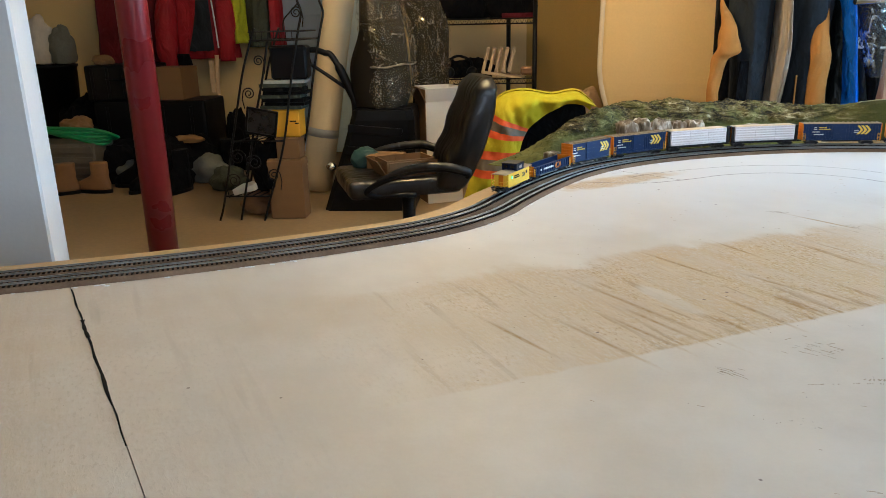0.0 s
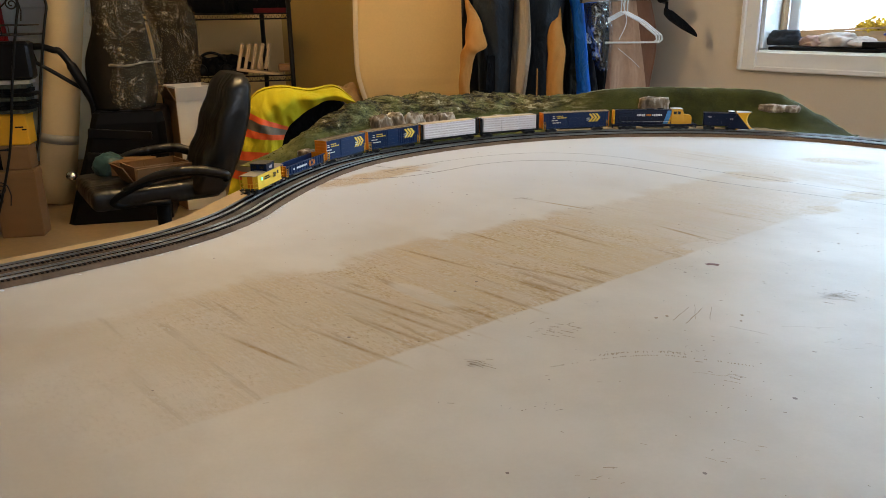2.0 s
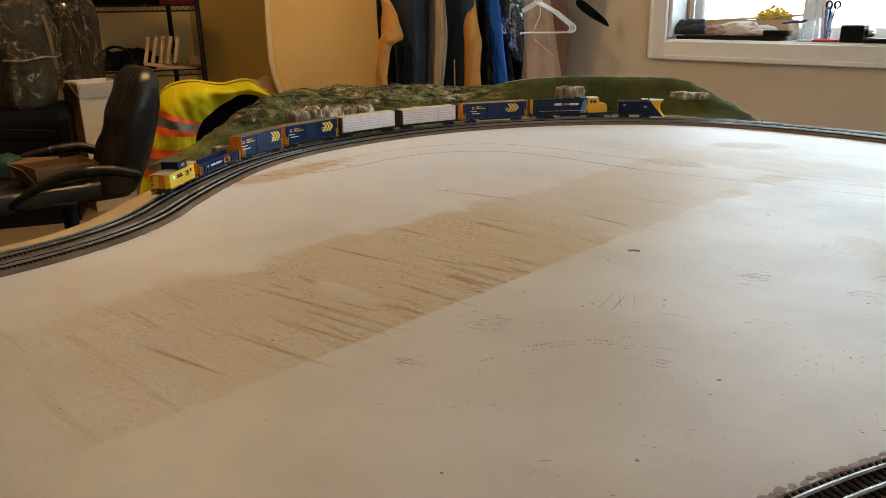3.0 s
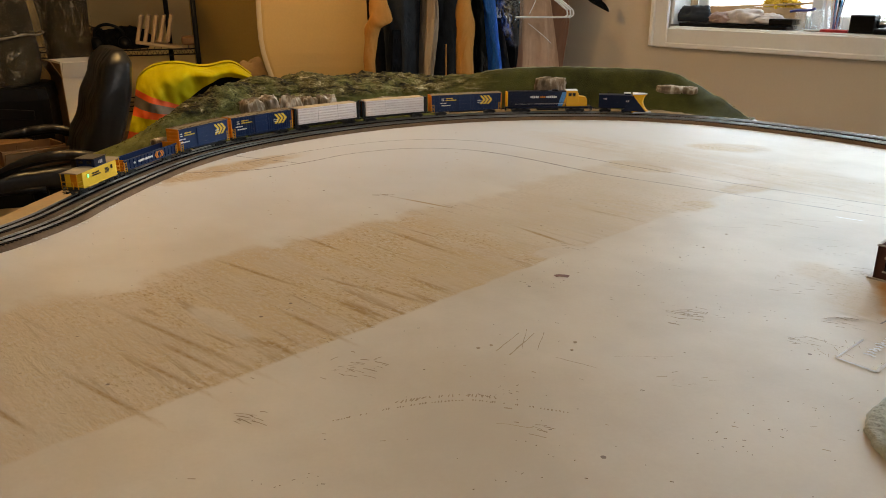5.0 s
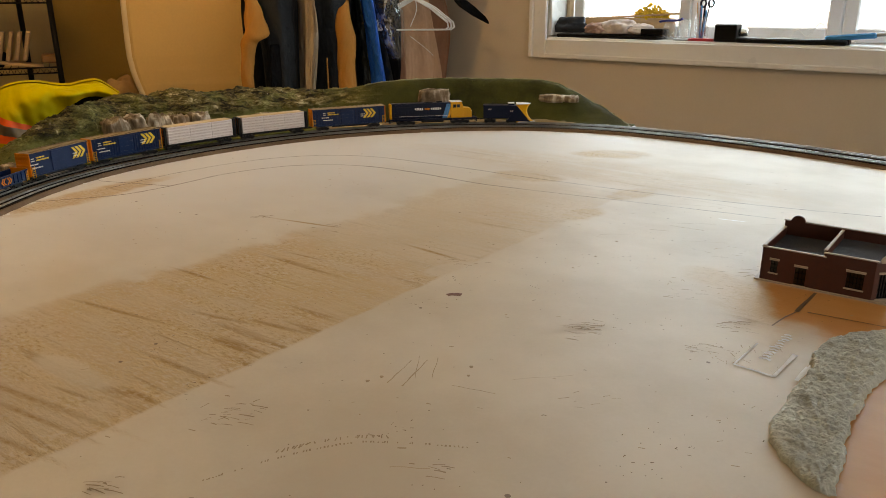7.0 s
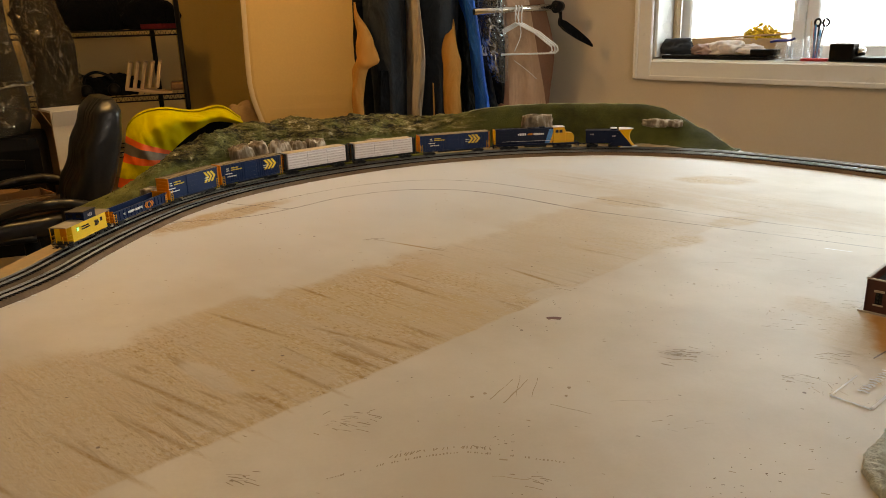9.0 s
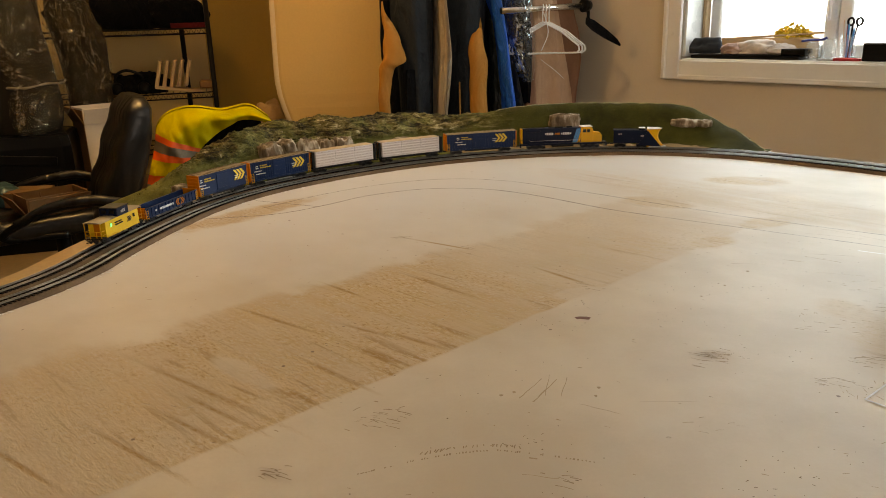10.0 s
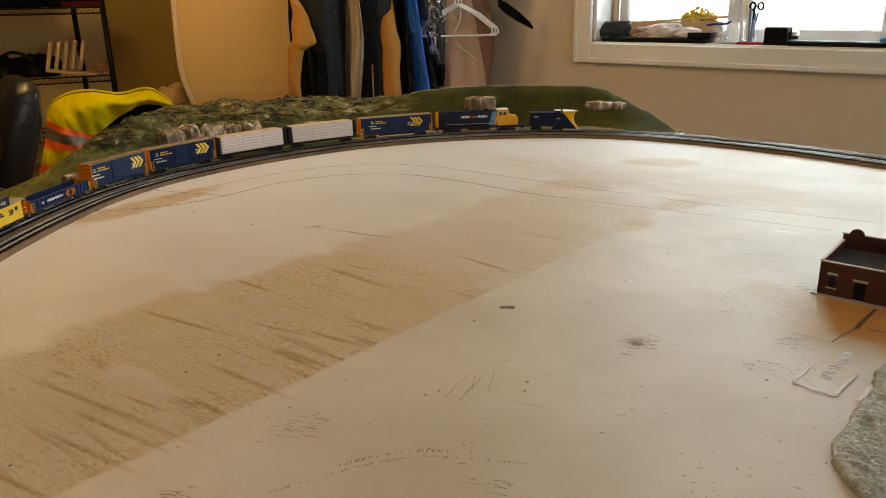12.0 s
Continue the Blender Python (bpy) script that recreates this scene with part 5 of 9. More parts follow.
def print_bars(owner, rows, y, material, label):
    """Unreadable lettering as plain bars: (x, z, length, height)."""
    bm = bmesh.new()
    sign = -1 if y < 0 else 1
    for x, z, l, hh in rows:
        n = max(2, round(l / (hh * 0.85)))
        for k in range(n):
            add_box(bm, (x + l * (k + 0.5) / n, y + sign * 0.0002, z), (l / n * 0.72, 0.0004, hh * (1 if (k * 7) % 5 else 0.7)))
    return tagged(part("lettering_bars", bm, material, owner, label), kind="stuff")


def place(rear, length, reach=0.33):
    """The pose of a vehicle of that length whose rear coupler stands at rear on the outer line."""
    a, b = PLAN.at(rear + length * (0.5 - reach), OUTER)[0], PLAN.at(rear + length * (0.5 + reach), OUTER)[0]
    d = (b - a).normalized()
    c = (a + b) / 2
    return Matrix(((d.x, -d.y, 0, c.x), (d.y, d.x, 0, c.y), (0, 0, 1, RAILTOP), (0, 0, 0, 1)))


SIDE = -1                                      # the side of the train that faces the table's middle


def boxcar(m, L=0.196, ends=ORANGE, ribs=True, label="navy model boxcar with orange ends and yellow chevrons"):
    b = thing("model_boxcar", m, label, "model boxcar", "model train")
    W, z0, z1 = 0.0345, 0.0125, 0.0560
    bm = bmesh.new()
    add_box(bm, (0, 0, (z0 + z1) / 2), (L - 0.006, W - 0.002, z1 - z0), bev=0.0006)
    if ribs:
        n = 26
        for k in range(n):
            x = -L / 2 + 0.010 + (L - 0.020) * k / (n - 1)
            if abs(x + 0.006) < 0.018:
                continue
            for y in (-1, 1):
                add_box(bm, (x, y * (W / 2 - 0.0008), (z0 + z1) / 2 + 0.0005), (0.0016, 0.0016, z1 - z0 - 0.006), bev=0.0003)
    add_box(bm, (0, 0, z0 + 0.001), (L - 0.004, W, 0.0026), bev=0.0004)
    add_box(bm, (0, 0, z1 - 0.001), (L - 0.004, W, 0.0022), bev=0.0004)
    part("body", bm, NAVY, b, "navy blue ribbed sides")
    for sgn in (-1, 1):
        bm = bmesh.new()
        x = sgn * (L / 2 - 0.0022)
        add_box(bm, (x, 0, (z0 + z1) / 2), (0.0026, W - 0.0005, z1 - z0 + 0.001), bev=0.0004)
        for k in range(5):
            add_box(bm, (x + sgn * 0.0014, 0, z0 + 0.006 + k * 0.008), (0.0016, W - 0.006, 0.0026), bev=0.0007)
        part("end", bm, ends, b, "corrugated orange end")
    for y in (-1, 1):
        bm = bmesh.new()
        add_box(bm, (-0.006, y * (W / 2), (z0 + z1) / 2), (0.034, 0.0012, z1 - z0 - 0.005), bev=0.0004)
        for k in range(4):
            add_box(bm, (-0.006, y * (W / 2 + 0.0006), z0 + 0.008 + k * 0.0095), (0.032, 0.0007, 0.0012))
        part("door", bm, NAVY, b, "navy sliding door")
    bm = bmesh.new()
    n = 16
    for k in range(n):
        x = -L / 2 + 0.004 + (L - 0.008) * (k + 0.5) / n
        w = (L - 0.008) / n
        prism(bm, [(-W / 2 - 0.0004, 0), (W / 2 + 0.0004, 0), (0, 0.0016)], -w / 2 + 0.0004, w / 2 - 0.0004, Matrix.Translation((x, 0, z1)) @ Matrix(((0, 0, 1, 0), (1, 0, 0, 0), (0, 1, 0, 0), (0, 0, 0, 1))))
        add_box(bm, (x + w / 2, 0, z1 + 0.0009), (0.001, W + 0.0008, 0.0022))
    part("roof", bm, ROOFTAN, b, "tan ribbed metal roof")
    bm = bmesh.new()
    add_box(bm, (0, 0, z0 - 0.002), (L - 0.03, 0.010, 0.003), bev=0.0005)
    add_box(bm, (0.0, SIDE * (W / 2 - 0.002), z0 - 0.0025), (L * 0.48, 0.001, 0.0035))
    add_box(bm, (0.012, 0.006, z0 - 0.004), (0.014, 0.008, 0.005), bev=0.001)
    part("underframe", bm, BLACK, b, "black underframe")
    for sgn in (-1, 1):
        bogie(b, sgn * L * 0.345)
        coupler(b, sgn * (L / 2 - 0.004), sgn)
        for y in (-1, 1):
            ladder(b, sgn * (L / 2 - 0.007), y * (W / 2 + 0.0009), z0 - 0.003, z0 + 0.019, YELLOW)
    yy = SIDE * (W / 2 + 0.0008)
    chevrons(b, L * 0.18, yy, 0.0395, 0.0232, YELP, 3, 0.0150)
    print_bars(b, [(-0.072, 0.0460, 0.007, 0.002), (-0.072, 0.0415, 0.008, 0.002), (-0.076, 0.0345, 0.020, 0.0022), (-0.072, 0.028, 0.026, 0.0024), (0.03, 0.038, 0.012, 0.002), (0.03, 0.033, 0.012, 0.002)], yy, WHITEP, "small white lettering reduced to bars")
    print_bars(b, [(-0.060, 0.0465, 0.020, 0.0028), (-0.060, 0.0417, 0.030, 0.0028)], yy, YELP, "yellow lettering reduced to bars")
    return b


def lumber_car(m, L=0.199):
    """A bulkhead flat car with wrapped lumber in four tiers."""
    b = thing("model_lumber_car", m, "black bulkhead model flat car with white wrapped lumber", "model freight car", "model train")
    W, z0 = 0.0340, 0.0135
    bm = bmesh.new()
    add_box(bm, (0, 0, z0), (L - 0.006, W, 0.0034), bev=0.0005)
    add_box(bm, (0, 0, z0 - 0.003), (L - 0.06, 0.012, 0.004), bev=0.0005)
    for k in range(22):
        x = -L / 2 + 0.012 + (L - 0.024) * k / 21
        for y in (-1, 1):
            add_box(bm, (x, y * (W / 2 + 0.0004), z0 - 0.0006), (0.0022, 0.0014, 0.0042))
    part("deck", bm, BLACK, b, "black deck with stake pockets")
    for sgn in (-1, 1):
        bm = bmesh.new()
        x = sgn * (L / 2 - 0.006)
        for y in (-0.0145, 0, 0.0145):
            add_box(bm, (x + sgn * 0.003, y, z0 + 0.0205), (0.005, 0.0030, 0.041), bev=0.0004)
        for k in range(7):
            add_box(bm, (x + sgn * 0.0045, 0, z0 + 0.004 + k * 0.006), (0.0016, 0.030, 0.0012))
        add_box(bm, (x, 0, z0 + 0.0205), (0.002, W - 0.001, 0.041), bev=0.0004)
        bulk = part("bulkhead", bm, BLACK, b, "black ribbed bulkhead")
        bm = bmesh.new()
        add_box(bm, (x + sgn * 0.0016, 0, z0 + 0.0205), (0.001, 0.027, 0.038))
        part("bulkhead_panel", bm, ORANGE, bulk, "orange bulkhead panel")
    tiers, cols = 6, 3
    gap = (L - 0.020) / cols
    for k in range(cols):
        for t in range(tiers):
            bm = bmesh.new()
            hh = 0.00647
            x = -(L - 0.020) / 2 + gap * (k + 0.5)
            z = z0 + 0.0022 + hh * (t + 0.5)
            add_box(bm, (x, 0, z), (gap - 0.0004, W - 0.001, hh - 0.0004), bev=0.0006)
            bundle = part("lumber_pack", bm, WRAP, b, "white wrapped lumber pack")
            bm = bmesh.new()
            for r in range(1):
                for q in range(5):
                    for y in (-1, 1):
                        add_box(bm, (x - gap / 2 + gap * (q + 0.5 + 0.25 * (t % 2)) / 5.4, y * (W / 2 - 0.0004), z), (gap / 7.5, 0.0003, 0.0008))
            tagged(part("wrap_print", bm, PINKP, bundle, "row of faint pink printed dashes"), kind="stuff")
    for k in range(cols):
        bm = bmesh.new()
        x = -(L - 0.020) / 2 + gap * (k + 0.5)
        add_box(bm, (x, 0, z0 + 0.0022 + 0.00647 * tiers + 0.0004), (gap - 0.0006, W - 0.002, 0.0010), bev=0.0003)
        part("top_sheet", bm, LUMBERTOP, b, "tan paper sheet over the load")
    for sgn in (-1, 1):
        bogie(b, sgn * L * 0.36)
        coupler(b, sgn * (L / 2 - 0.003), sgn)
    return b


def locomotive(m, L=0.252):
    b = thing("model_locomotive", m, "dark navy and yellow model diesel locomotive with lit headlight", "model locomotive", "model train")
    W = 0.0345
    bm = bmesh.new()
    add_box(bm, (0, 0, 0.0145), (L - 0.010, W, 0.0036), bev=0.0005)
    add_box(bm, (0, 0, 0.0120), (L - 0.030, 0.016, 0.004), bev=0.0005)
    part("walkway", bm, DEEP, b, "dark walkway frame")
    bm = bmesh.new()
    add_box(bm, (-0.002, 0, 0.0105), (0.062, 0.027, 0.0095), bev=0.0022)
    part("fuel_tank", bm, BLACK, b, "black fuel tank")
    # long hood
    x0, x1 = -L / 2 + 0.012, 0.050
    bm = bmesh.new()
    add_box(bm, ((x0 + x1) / 2, 0, 0.0370), (x1 - x0, 0.0235, 0.0415), bev=0.0022, seg=2)
    add_box(bm, (x0 + 0.030, 0, 0.0515), (0.040, 0.0285, 0.008), bev=0.0012)
    hood = part("hood", bm, DEEP, b, "dark navy long hood with doors")
    for k in range(15):
        bm = bmesh.new()
        add_box(bm, (x0 + 0.014 + k * 0.0096, 0, 0.030), (0.0075, 0.0243, 0.018), bev=0.0003)
        part("hood_door", bm, DEEP, hood)
    for k in range(4):
        bm = bmesh.new()
        lathe(bm, [(0.0052, 0), (0.0052, 0.0022), (0.0042, 0.0026), (0.0040, 0.0018), (0.0008, 0.0020)], 14, Matrix.Translation((x0 + 0.016 + k * 0.0135, 0, 0.0555)))
        part("roof_fan", bm, BLACK, hood, "round black roof fan")
    bm = bmesh.new()
    add_box(bm, (0.018, 0, 0.0595), (0.016, 0.010, 0.0035), bev=0.0008)
    add_box(bm, (-0.012, 0, 0.0585), (0.022, 0.016, 0.002), bev=0.0006)
    part("exhaust", bm, BLACK, hood, "black exhaust stack")
    bm = bmesh.new()
    add_box(bm, (x0 - 0.0028, 0, 0.0365), (0.006, 0.0243, 0.041), bev=0.0015)
    part("rear_end", bm, YELLOW, b, "yellow rear end panel")
    # slanted stripes between hood and cab
    for y in (-1, 1):
        for k, mm in ((0, DEEP), (1, SKYB), (2, SKYB), (3, YELLOW)):
            bm = bmesh.new()
            xs = 0.030 + k * 0.0068
            vs = [bm.verts.new((x, y * 0.01235, z)) for x, z in ((xs - 0.012, 0.0170), (xs - 0.0055, 0.0170), (xs + 0.0065, 0.055), (xs, 0.055))]
            bm.faces.new(vs)
            part("stripe", bm, mm, hood, "slanted painted stripe")
    # cab and nose
    bm = bmesh.new()
    prism(bm, [(0.048, 0.0165), (0.082, 0.0165), (0.082, 0.0500), (0.078, 0.0590), (0.050, 0.0590), (0.048, 0.0570)], -0.0160, 0.0160, Matrix.Rotation(math.pi / 2, 4, "X"), 0.0008)
    cab = part("cab", bm, YELLOW, b, "yellow cab")
    bm = bmesh.new()
    prism(bm, [(0.0815, 0.0165), (0.107, 0.0165), (0.107, 0.034), (0.103, 0.0415), (0.0815, 0.044)], -0.0125, 0.0125, Matrix.Rotation(math.pi / 2, 4, "X"), 0.0008)
    part("nose", bm, YELLOW, b, "yellow sloping nose")
    bm = bmesh.new()
    add_box(bm, (0.064, 0, 0.0598), (0.032, 0.0325, 0.0012), bev=0.0004)
    part("cab_roof", bm, WHITEP, cab, "pale cab roof")
    for y in (-1, 1):
        for x in (0.058, 0.069):
            bm = bmesh.new()
            add_box(bm, (x, y * 0.0161, 0.0485), (0.0085, 0.0004, 0.0085))
            part("cab_window", bm, CABGLASS, cab, "dark side window")
        bm = bmesh.new()
        add_box(bm, (0.0807, y * 0.0085, 0.0500), (0.0035, 0.0115, 0.008), rot=(0, -20, 0))
        part("windscreen", bm, CABGLASS, cab, "dark windscreen")
    for y in (-0.0022, 0.0022):
        bm = bmesh.new()
        lathe(bm, [(0.0017, 0), (0.0017, 0.002), (0.0012, 0.0022)], 10, Matrix.Translation((0.1065, y, 0.0325)) @ Matrix.Rotation(math.pi / 2, 4, "Y"))
        part("headlight", bm, HEADLIGHT, b, "lit round headlight")
    # pilots, steps and handrails
    for sgn in (-1, 1):
        bm = bmesh.new()
        add_box(bm, (sgn * (L / 2 - 0.006), 0, 0.0105), (0.003, 0.030, 0.010), bev=0.0006)
        for y in (-1, 1):
            for k in range(3):
                add_box(bm, (sgn * (L / 2 - 0.010), y * 0.0150, 0.005 + 0.0042 * k), (0.008, 0.004, 0.0007))
        part("pilot", bm, DEEP, b, "dark pilot with steps")
        coupler(b, sgn * (L / 2 - 0.004), sgn)
        bogie(b, sgn * L * 0.30, 3, 0.040)
    for y in (-1, 1):
        bm = bmesh.new()
        for k in range(9):
            x = -L / 2 + 0.012 + k * 0.0195
            tube(bm, [(x, y * 0.0165, 0.016), (x, y * 0.0168, 0.0275)], 0.0004, 5)
        tube(bm, [(-L / 2 + 0.006, y * 0.0168, 0.0275), (0.046, y * 0.0168, 0.0275)], 0.0004, 5)
        tube(bm, [(L / 2 - 0.018, y * 0.0165, 0.016), (L / 2 - 0.018, y * 0.0165, 0.0285), (L / 2 - 0.008, y * 0.013, 0.0285), (L / 2 - 0.008, y * 0.013, 0.016)], 0.0004, 5)
        part("handrail", bm, BLACK, b, "thin black handrail")
    yy = SIDE * 0.0127
    print_bars(b, [(-0.052, 0.0425, 0.024, 0.0062), (-0.008, 0.0425, 0.030, 0.0062)], yy, WHITEP, "bold white lettering reduced to bars")
    print_bars(b, [(-0.025, 0.0425, 0.015, 0.0052)], yy, ORANGE, "orange emblem reduced to bars")
    print_bars(b, [(-0.095, 0.0235, 0.140, 0.0010)], SIDE * 0.0128, WHITEP, "thin white line along the hood")
    return b


def snow_plow(m, L=0.148):
    b = thing("model_snow_plow", m, "navy model railway snow plow with yellow blade", "model snow plow", "model train")
    W = 0.033
    bm = bmesh.new()
    add_box(bm, (-0.024, 0, 0.0300), (0.092, W, 0.0340), bev=0.0008)
    body = part("body", bm, DEEP, b, "dark navy car body")
    for k in range(8):
        for y in (-1, 1):
            bm = bmesh.new()
            add_box(bm, (-0.064 + k * 0.0115, y * W / 2, 0.030), (0.0012, 0.0010, 0.031))
            part("rib", bm, DEEP, body)
    bm = bmesh.new()
    add_box(bm, (-0.024, 0, 0.0475), (0.094, W + 0.002, 0.0018), bev=0.0005)
    part("roof", bm, DEEP, b, "dark navy roof")
    bm = bmesh.new()
    add_box(bm, (0.006, 0, 0.0505), (0.016, 0.022, 0.0045), bev=0.0008)
    for y in (-0.006, 0.006):
        add_box(bm, (0.0142, y, 0.0507), (0.0006, 0.006, 0.0022))
    part("cupola", bm, DEEP, b, "navy lookout cupola")
    bm = bmesh.new()
    add_box(bm, (0.006, 0, 0.0534), (0.018, 0.024, 0.0010), bev=0.0004)
    part("cupola_roof", bm, WHITEP, b, "pale cupola roof")
    bm = bmesh.new()
    tube(bm, [(-0.045, 0.004, 0.048), (-0.045, 0.004, 0.056)], 0.0009, 6)
    part("stove_pipe", bm, BLACK, b, "thin black stove pipe")
    # curved wedge blade, its halves meeting in a prow
    for y in (-1, 1):
        bm = bmesh.new()
        rings = []
        for i in range(11):
            t = i / 10
            z = 0.0025 + 0.049 * t
            bow = 0.031 * (1 - t) ** 1.9 + 0.021 * t ** 2.2
            ring = []
            for j in range(7):
                v = j / 6
                ring.append(Vector((0.022 + (0.016 + bow) * (1 - v) ** 1.25 + 0.004 * math.sin(v * 3.1), y * (0.0206 * v + 0.0003), z)))
            for j in range(6, -1, -1):
                v = j / 6
                ring.append(Vector((0.0195 + (0.015 + bow) * (1 - v) ** 1.25, y * (0.0190 * v + 0.0003), z)))
            rings.append(ring)
        loft(bm, rings)
        part("blade", bm, YELLOW, b, "curved yellow plow blade")
    bm = bmesh.new()
    prism(bm, [(0.020, -0.0215), (0.050, -0.0125), (0.0605, 0), (0.050, 0.0125), (0.020, 0.0215)], 0.0512, 0.0530, bev=0.0004)
    part("blade_top", bm, WHITEP, b, "white edged blade top plate")
    bm = bmesh.new()
    prism(bm, [(0.024, -0.0200), (0.052, -0.0095), (0.073, 0), (0.052, 0.0095), (0.024, 0.0200)], 0.0010, 0.0046, bev=0.0006)
    part("blade_lip", bm, WHITEP, b, "white cutting lip")
    for y in (-1, 1):
        bm = bmesh.new()
        prism(bm, [(-0.004, 0.008), (0.058, 0.005), (0.021, 0.049)], y * 0.0212 - 0.0006, y * 0.0212 + 0.0006, Matrix.Rotation(math.pi / 2, 4, "X"))
        part("wing", bm, DEEP, b, "folded navy side wing")
    for sgn in (-1, 1):
        bogie(b, -0.022 + sgn * 0.030)
    coupler(b, -L / 2 + 0.004, -1)
    print_bars(b, [(-0.058, 0.038, 0.010, 0.004), (0.002, 0.033, 0.010, 0.005)], SIDE * (W / 2 + 0.0008), GREYP, "small pale lettering reduced to bars")
    return b


def gondola(m, L=0.176):
    b = thing("model_gondola", m, "low navy model gondola car with orange ends", "model freight car", "model train")
    W, z0, z1 = 0.034, 0.0115, 0.0310
    bm = bmesh.new()
    add_box(bm, (0, 0, z0 + 0.001), (L - 0.010, W - 0.002, 0.002))
    part("floor_plate", bm, BLACK, b, "black floor")
    for y in (-1, 1):
        bm = bmesh.new()
        add_box(bm, (0, y * (W / 2 - 0.001), (z0 + z1) / 2), (L - 0.008, 0.0016, z1 - z0))
        add_box(bm, (0, y * (W / 2), z1 - 0.0008), (L - 0.008, 0.0032, 0.0018), bev=0.0004)
        add_box(bm, (0, y * (W / 2), z0 + 0.0008), (L - 0.03, 0.0026, 0.0022), bev=0.0004)
        for k in range(15):
            add_box(bm, (-L / 2 + 0.012 + (L - 0.024) * k / 14, y * (W / 2 + 0.0003), (z0 + z1) / 2), (0.0022, 0.0018, z1 - z0 - 0.002), bev=0.0004)
        part("side", bm, NAVY, b, "navy ribbed side")
    for sgn in (-1, 1):
        bm = bmesh.new()
        add_box(bm, (sgn * (L / 2 - 0.005), 0, (z0 + z1) / 2 + 0.001), (0.002, W, z1 - z0 + 0.002), bev=0.0003)
        for k in range(3):
            add_box(bm, (sgn * (L / 2 - 0.0038), 0, z0 + 0.004 + k * 0.0065), (0.0016, W - 0.004, 0.0022), bev=0.0005)
        part("end", bm, ORANGE, b, "orange ribbed end")
        bogie(b, sgn * L * 0.335)
        coupler(b, sgn * (L / 2 - 0.004), sgn)
        for y in (-1, 1):
            ladder(b, sgn * (L / 2 - 0.008), y * (W / 2 + 0.0013), z0 - 0.002, z1 - 0.003, YELLOW, n=4)
    yy = SIDE * (W / 2 + 0.0013)
    chevrons(b, L * 0.13, yy, 0.0215, 0.013, ORANGE, 2, 0.008)
    chevrons(b, L * 0.125, yy, 0.0215, 0.013, ORANGE, 2, 0.008, -1)
    print_bars(b, [(-0.060, 0.022, 0.006, 0.004), (-0.045, 0.022, 0.046, 0.0045)], yy, WHITEP, "white lettering reduced to bars")
    return b


def caboose(m, L=0.142):
    b = thing("model_caboose", m, "yellow model caboose with navy cupola and green marker", "model caboose", "model train")
    W, z0, z1 = 0.0335, 0.0120, 0.0400
    x0, x1 = -L / 2 + 0.018, L / 2 - 0.018
    bm = bmesh.new()
    add_box(bm, ((x0 + x1) / 2, 0, (z0 + z1) / 2), (x1 - x0, W, z1 - z0), bev=0.0006)
    for y in (-1, 1):
        add_box(bm, ((x0 + x1) / 2, y * W / 2, z0 + 0.001), (x1 - x0, 0.0014, 0.002))
    body = part("body", bm, CABYEL, b, "yellow caboose body")
    bm = bmesh.new()
    prism(bm, [(-W / 2 - 0.001, 0), (W / 2 + 0.001, 0), (W / 4, 0.0018), (-W / 4, 0.0018)], -(L - 0.008) / 2, (L - 0.008) / 2, Matrix.Translation((0, 0, z1)) @ Matrix(((0, 0, 1, 0), (1, 0, 0, 0), (0, 1, 0, 0), (0, 0, 0, 1))))
    part("roof", bm, ROOFTAN, b, "weathered tan roof")
    bm = bmesh.new()
    add_box(bm, (0.004, 0, 0.0470), (0.036, W + 0.001, 0.0150), bev=0.0008)
    cup = part("cupola", bm, DEEP, b, "navy cupola")
    bm = bmesh.new()
    add_box(bm, (0.004, 0, 0.0550), (0.040, W + 0.003, 0.0014), bev=0.0005)
    part("cupola_roof", bm, BLACK, cup, "black cupola roof")
    for x in (-0.0145, 0.0225):
        for y in (-0.008, 0.008):
            bm = bmesh.new()
            add_box(bm, (x, y, 0.0485), (0.0006, 0.009, 0.006))
            part("cupola_window", bm, CABGLASS, cup, "dark cupola window")
    for x in (-0.036, 0.036):
        for y in (-1, 1):
            bm = bmesh.new()
            add_box(bm, (x, y * (W / 2 + 0.0002), 0.031), (0.006, 0.0005, 0.0065))
            part("side_window", bm, CABGLASS, body, "dark side window")
    for sgn in (-1, 1):
        bm = bmesh.new()
        add_box(bm, (sgn * (L / 2 - 0.012), 0, z0 + 0.0006), (0.016, W, 0.0018), bev=0.0003)
        for y in (-1, 1):
            for k in range(3):
                add_box(bm, (sgn * (L / 2 - 0.012), y * (W / 2 - 0.002), z0 - 0.0075 + 0.0027 * k), (0.012, 0.004, 0.0006))
        part("platform", bm, BLACK, b, "black end platform")
        bm = bmesh.new()
        x = sgn * (L / 2 - 0.0055)
        for y in (-0.0150, -0.006, 0.006, 0.0150):
            tube(bm, [(x, y, z0), (x, y, z1 if abs(y) > 0.01 else z0 + 0.013)], 0.0007, 5)
        for z in (z0 + 0.006, z0 + 0.013):
            tube(bm, [(x - sgn * 0.012, -0.0150, z), (x, -0.0150, z), (x, 0.0150, z), (x - sgn * 0.012, 0.0150, z)], 0.0005, 5)
        part("end_railing", bm, YELLOW, b, "yellow end railing")
        bm = bmesh.new()
        add_box(bm, (sgn * (L / 2 - 0.0175), 0, (z0 + z1) / 2), (0.001, 0.0105, z1 - z0 - 0.004))
        part("end_door", bm, ORANGE, body, "orange end door")
        bogie(b, sgn * L * 0.29, 2, 0.017)
        coupler(b, sgn * (L / 2 - 0.004), sgn)
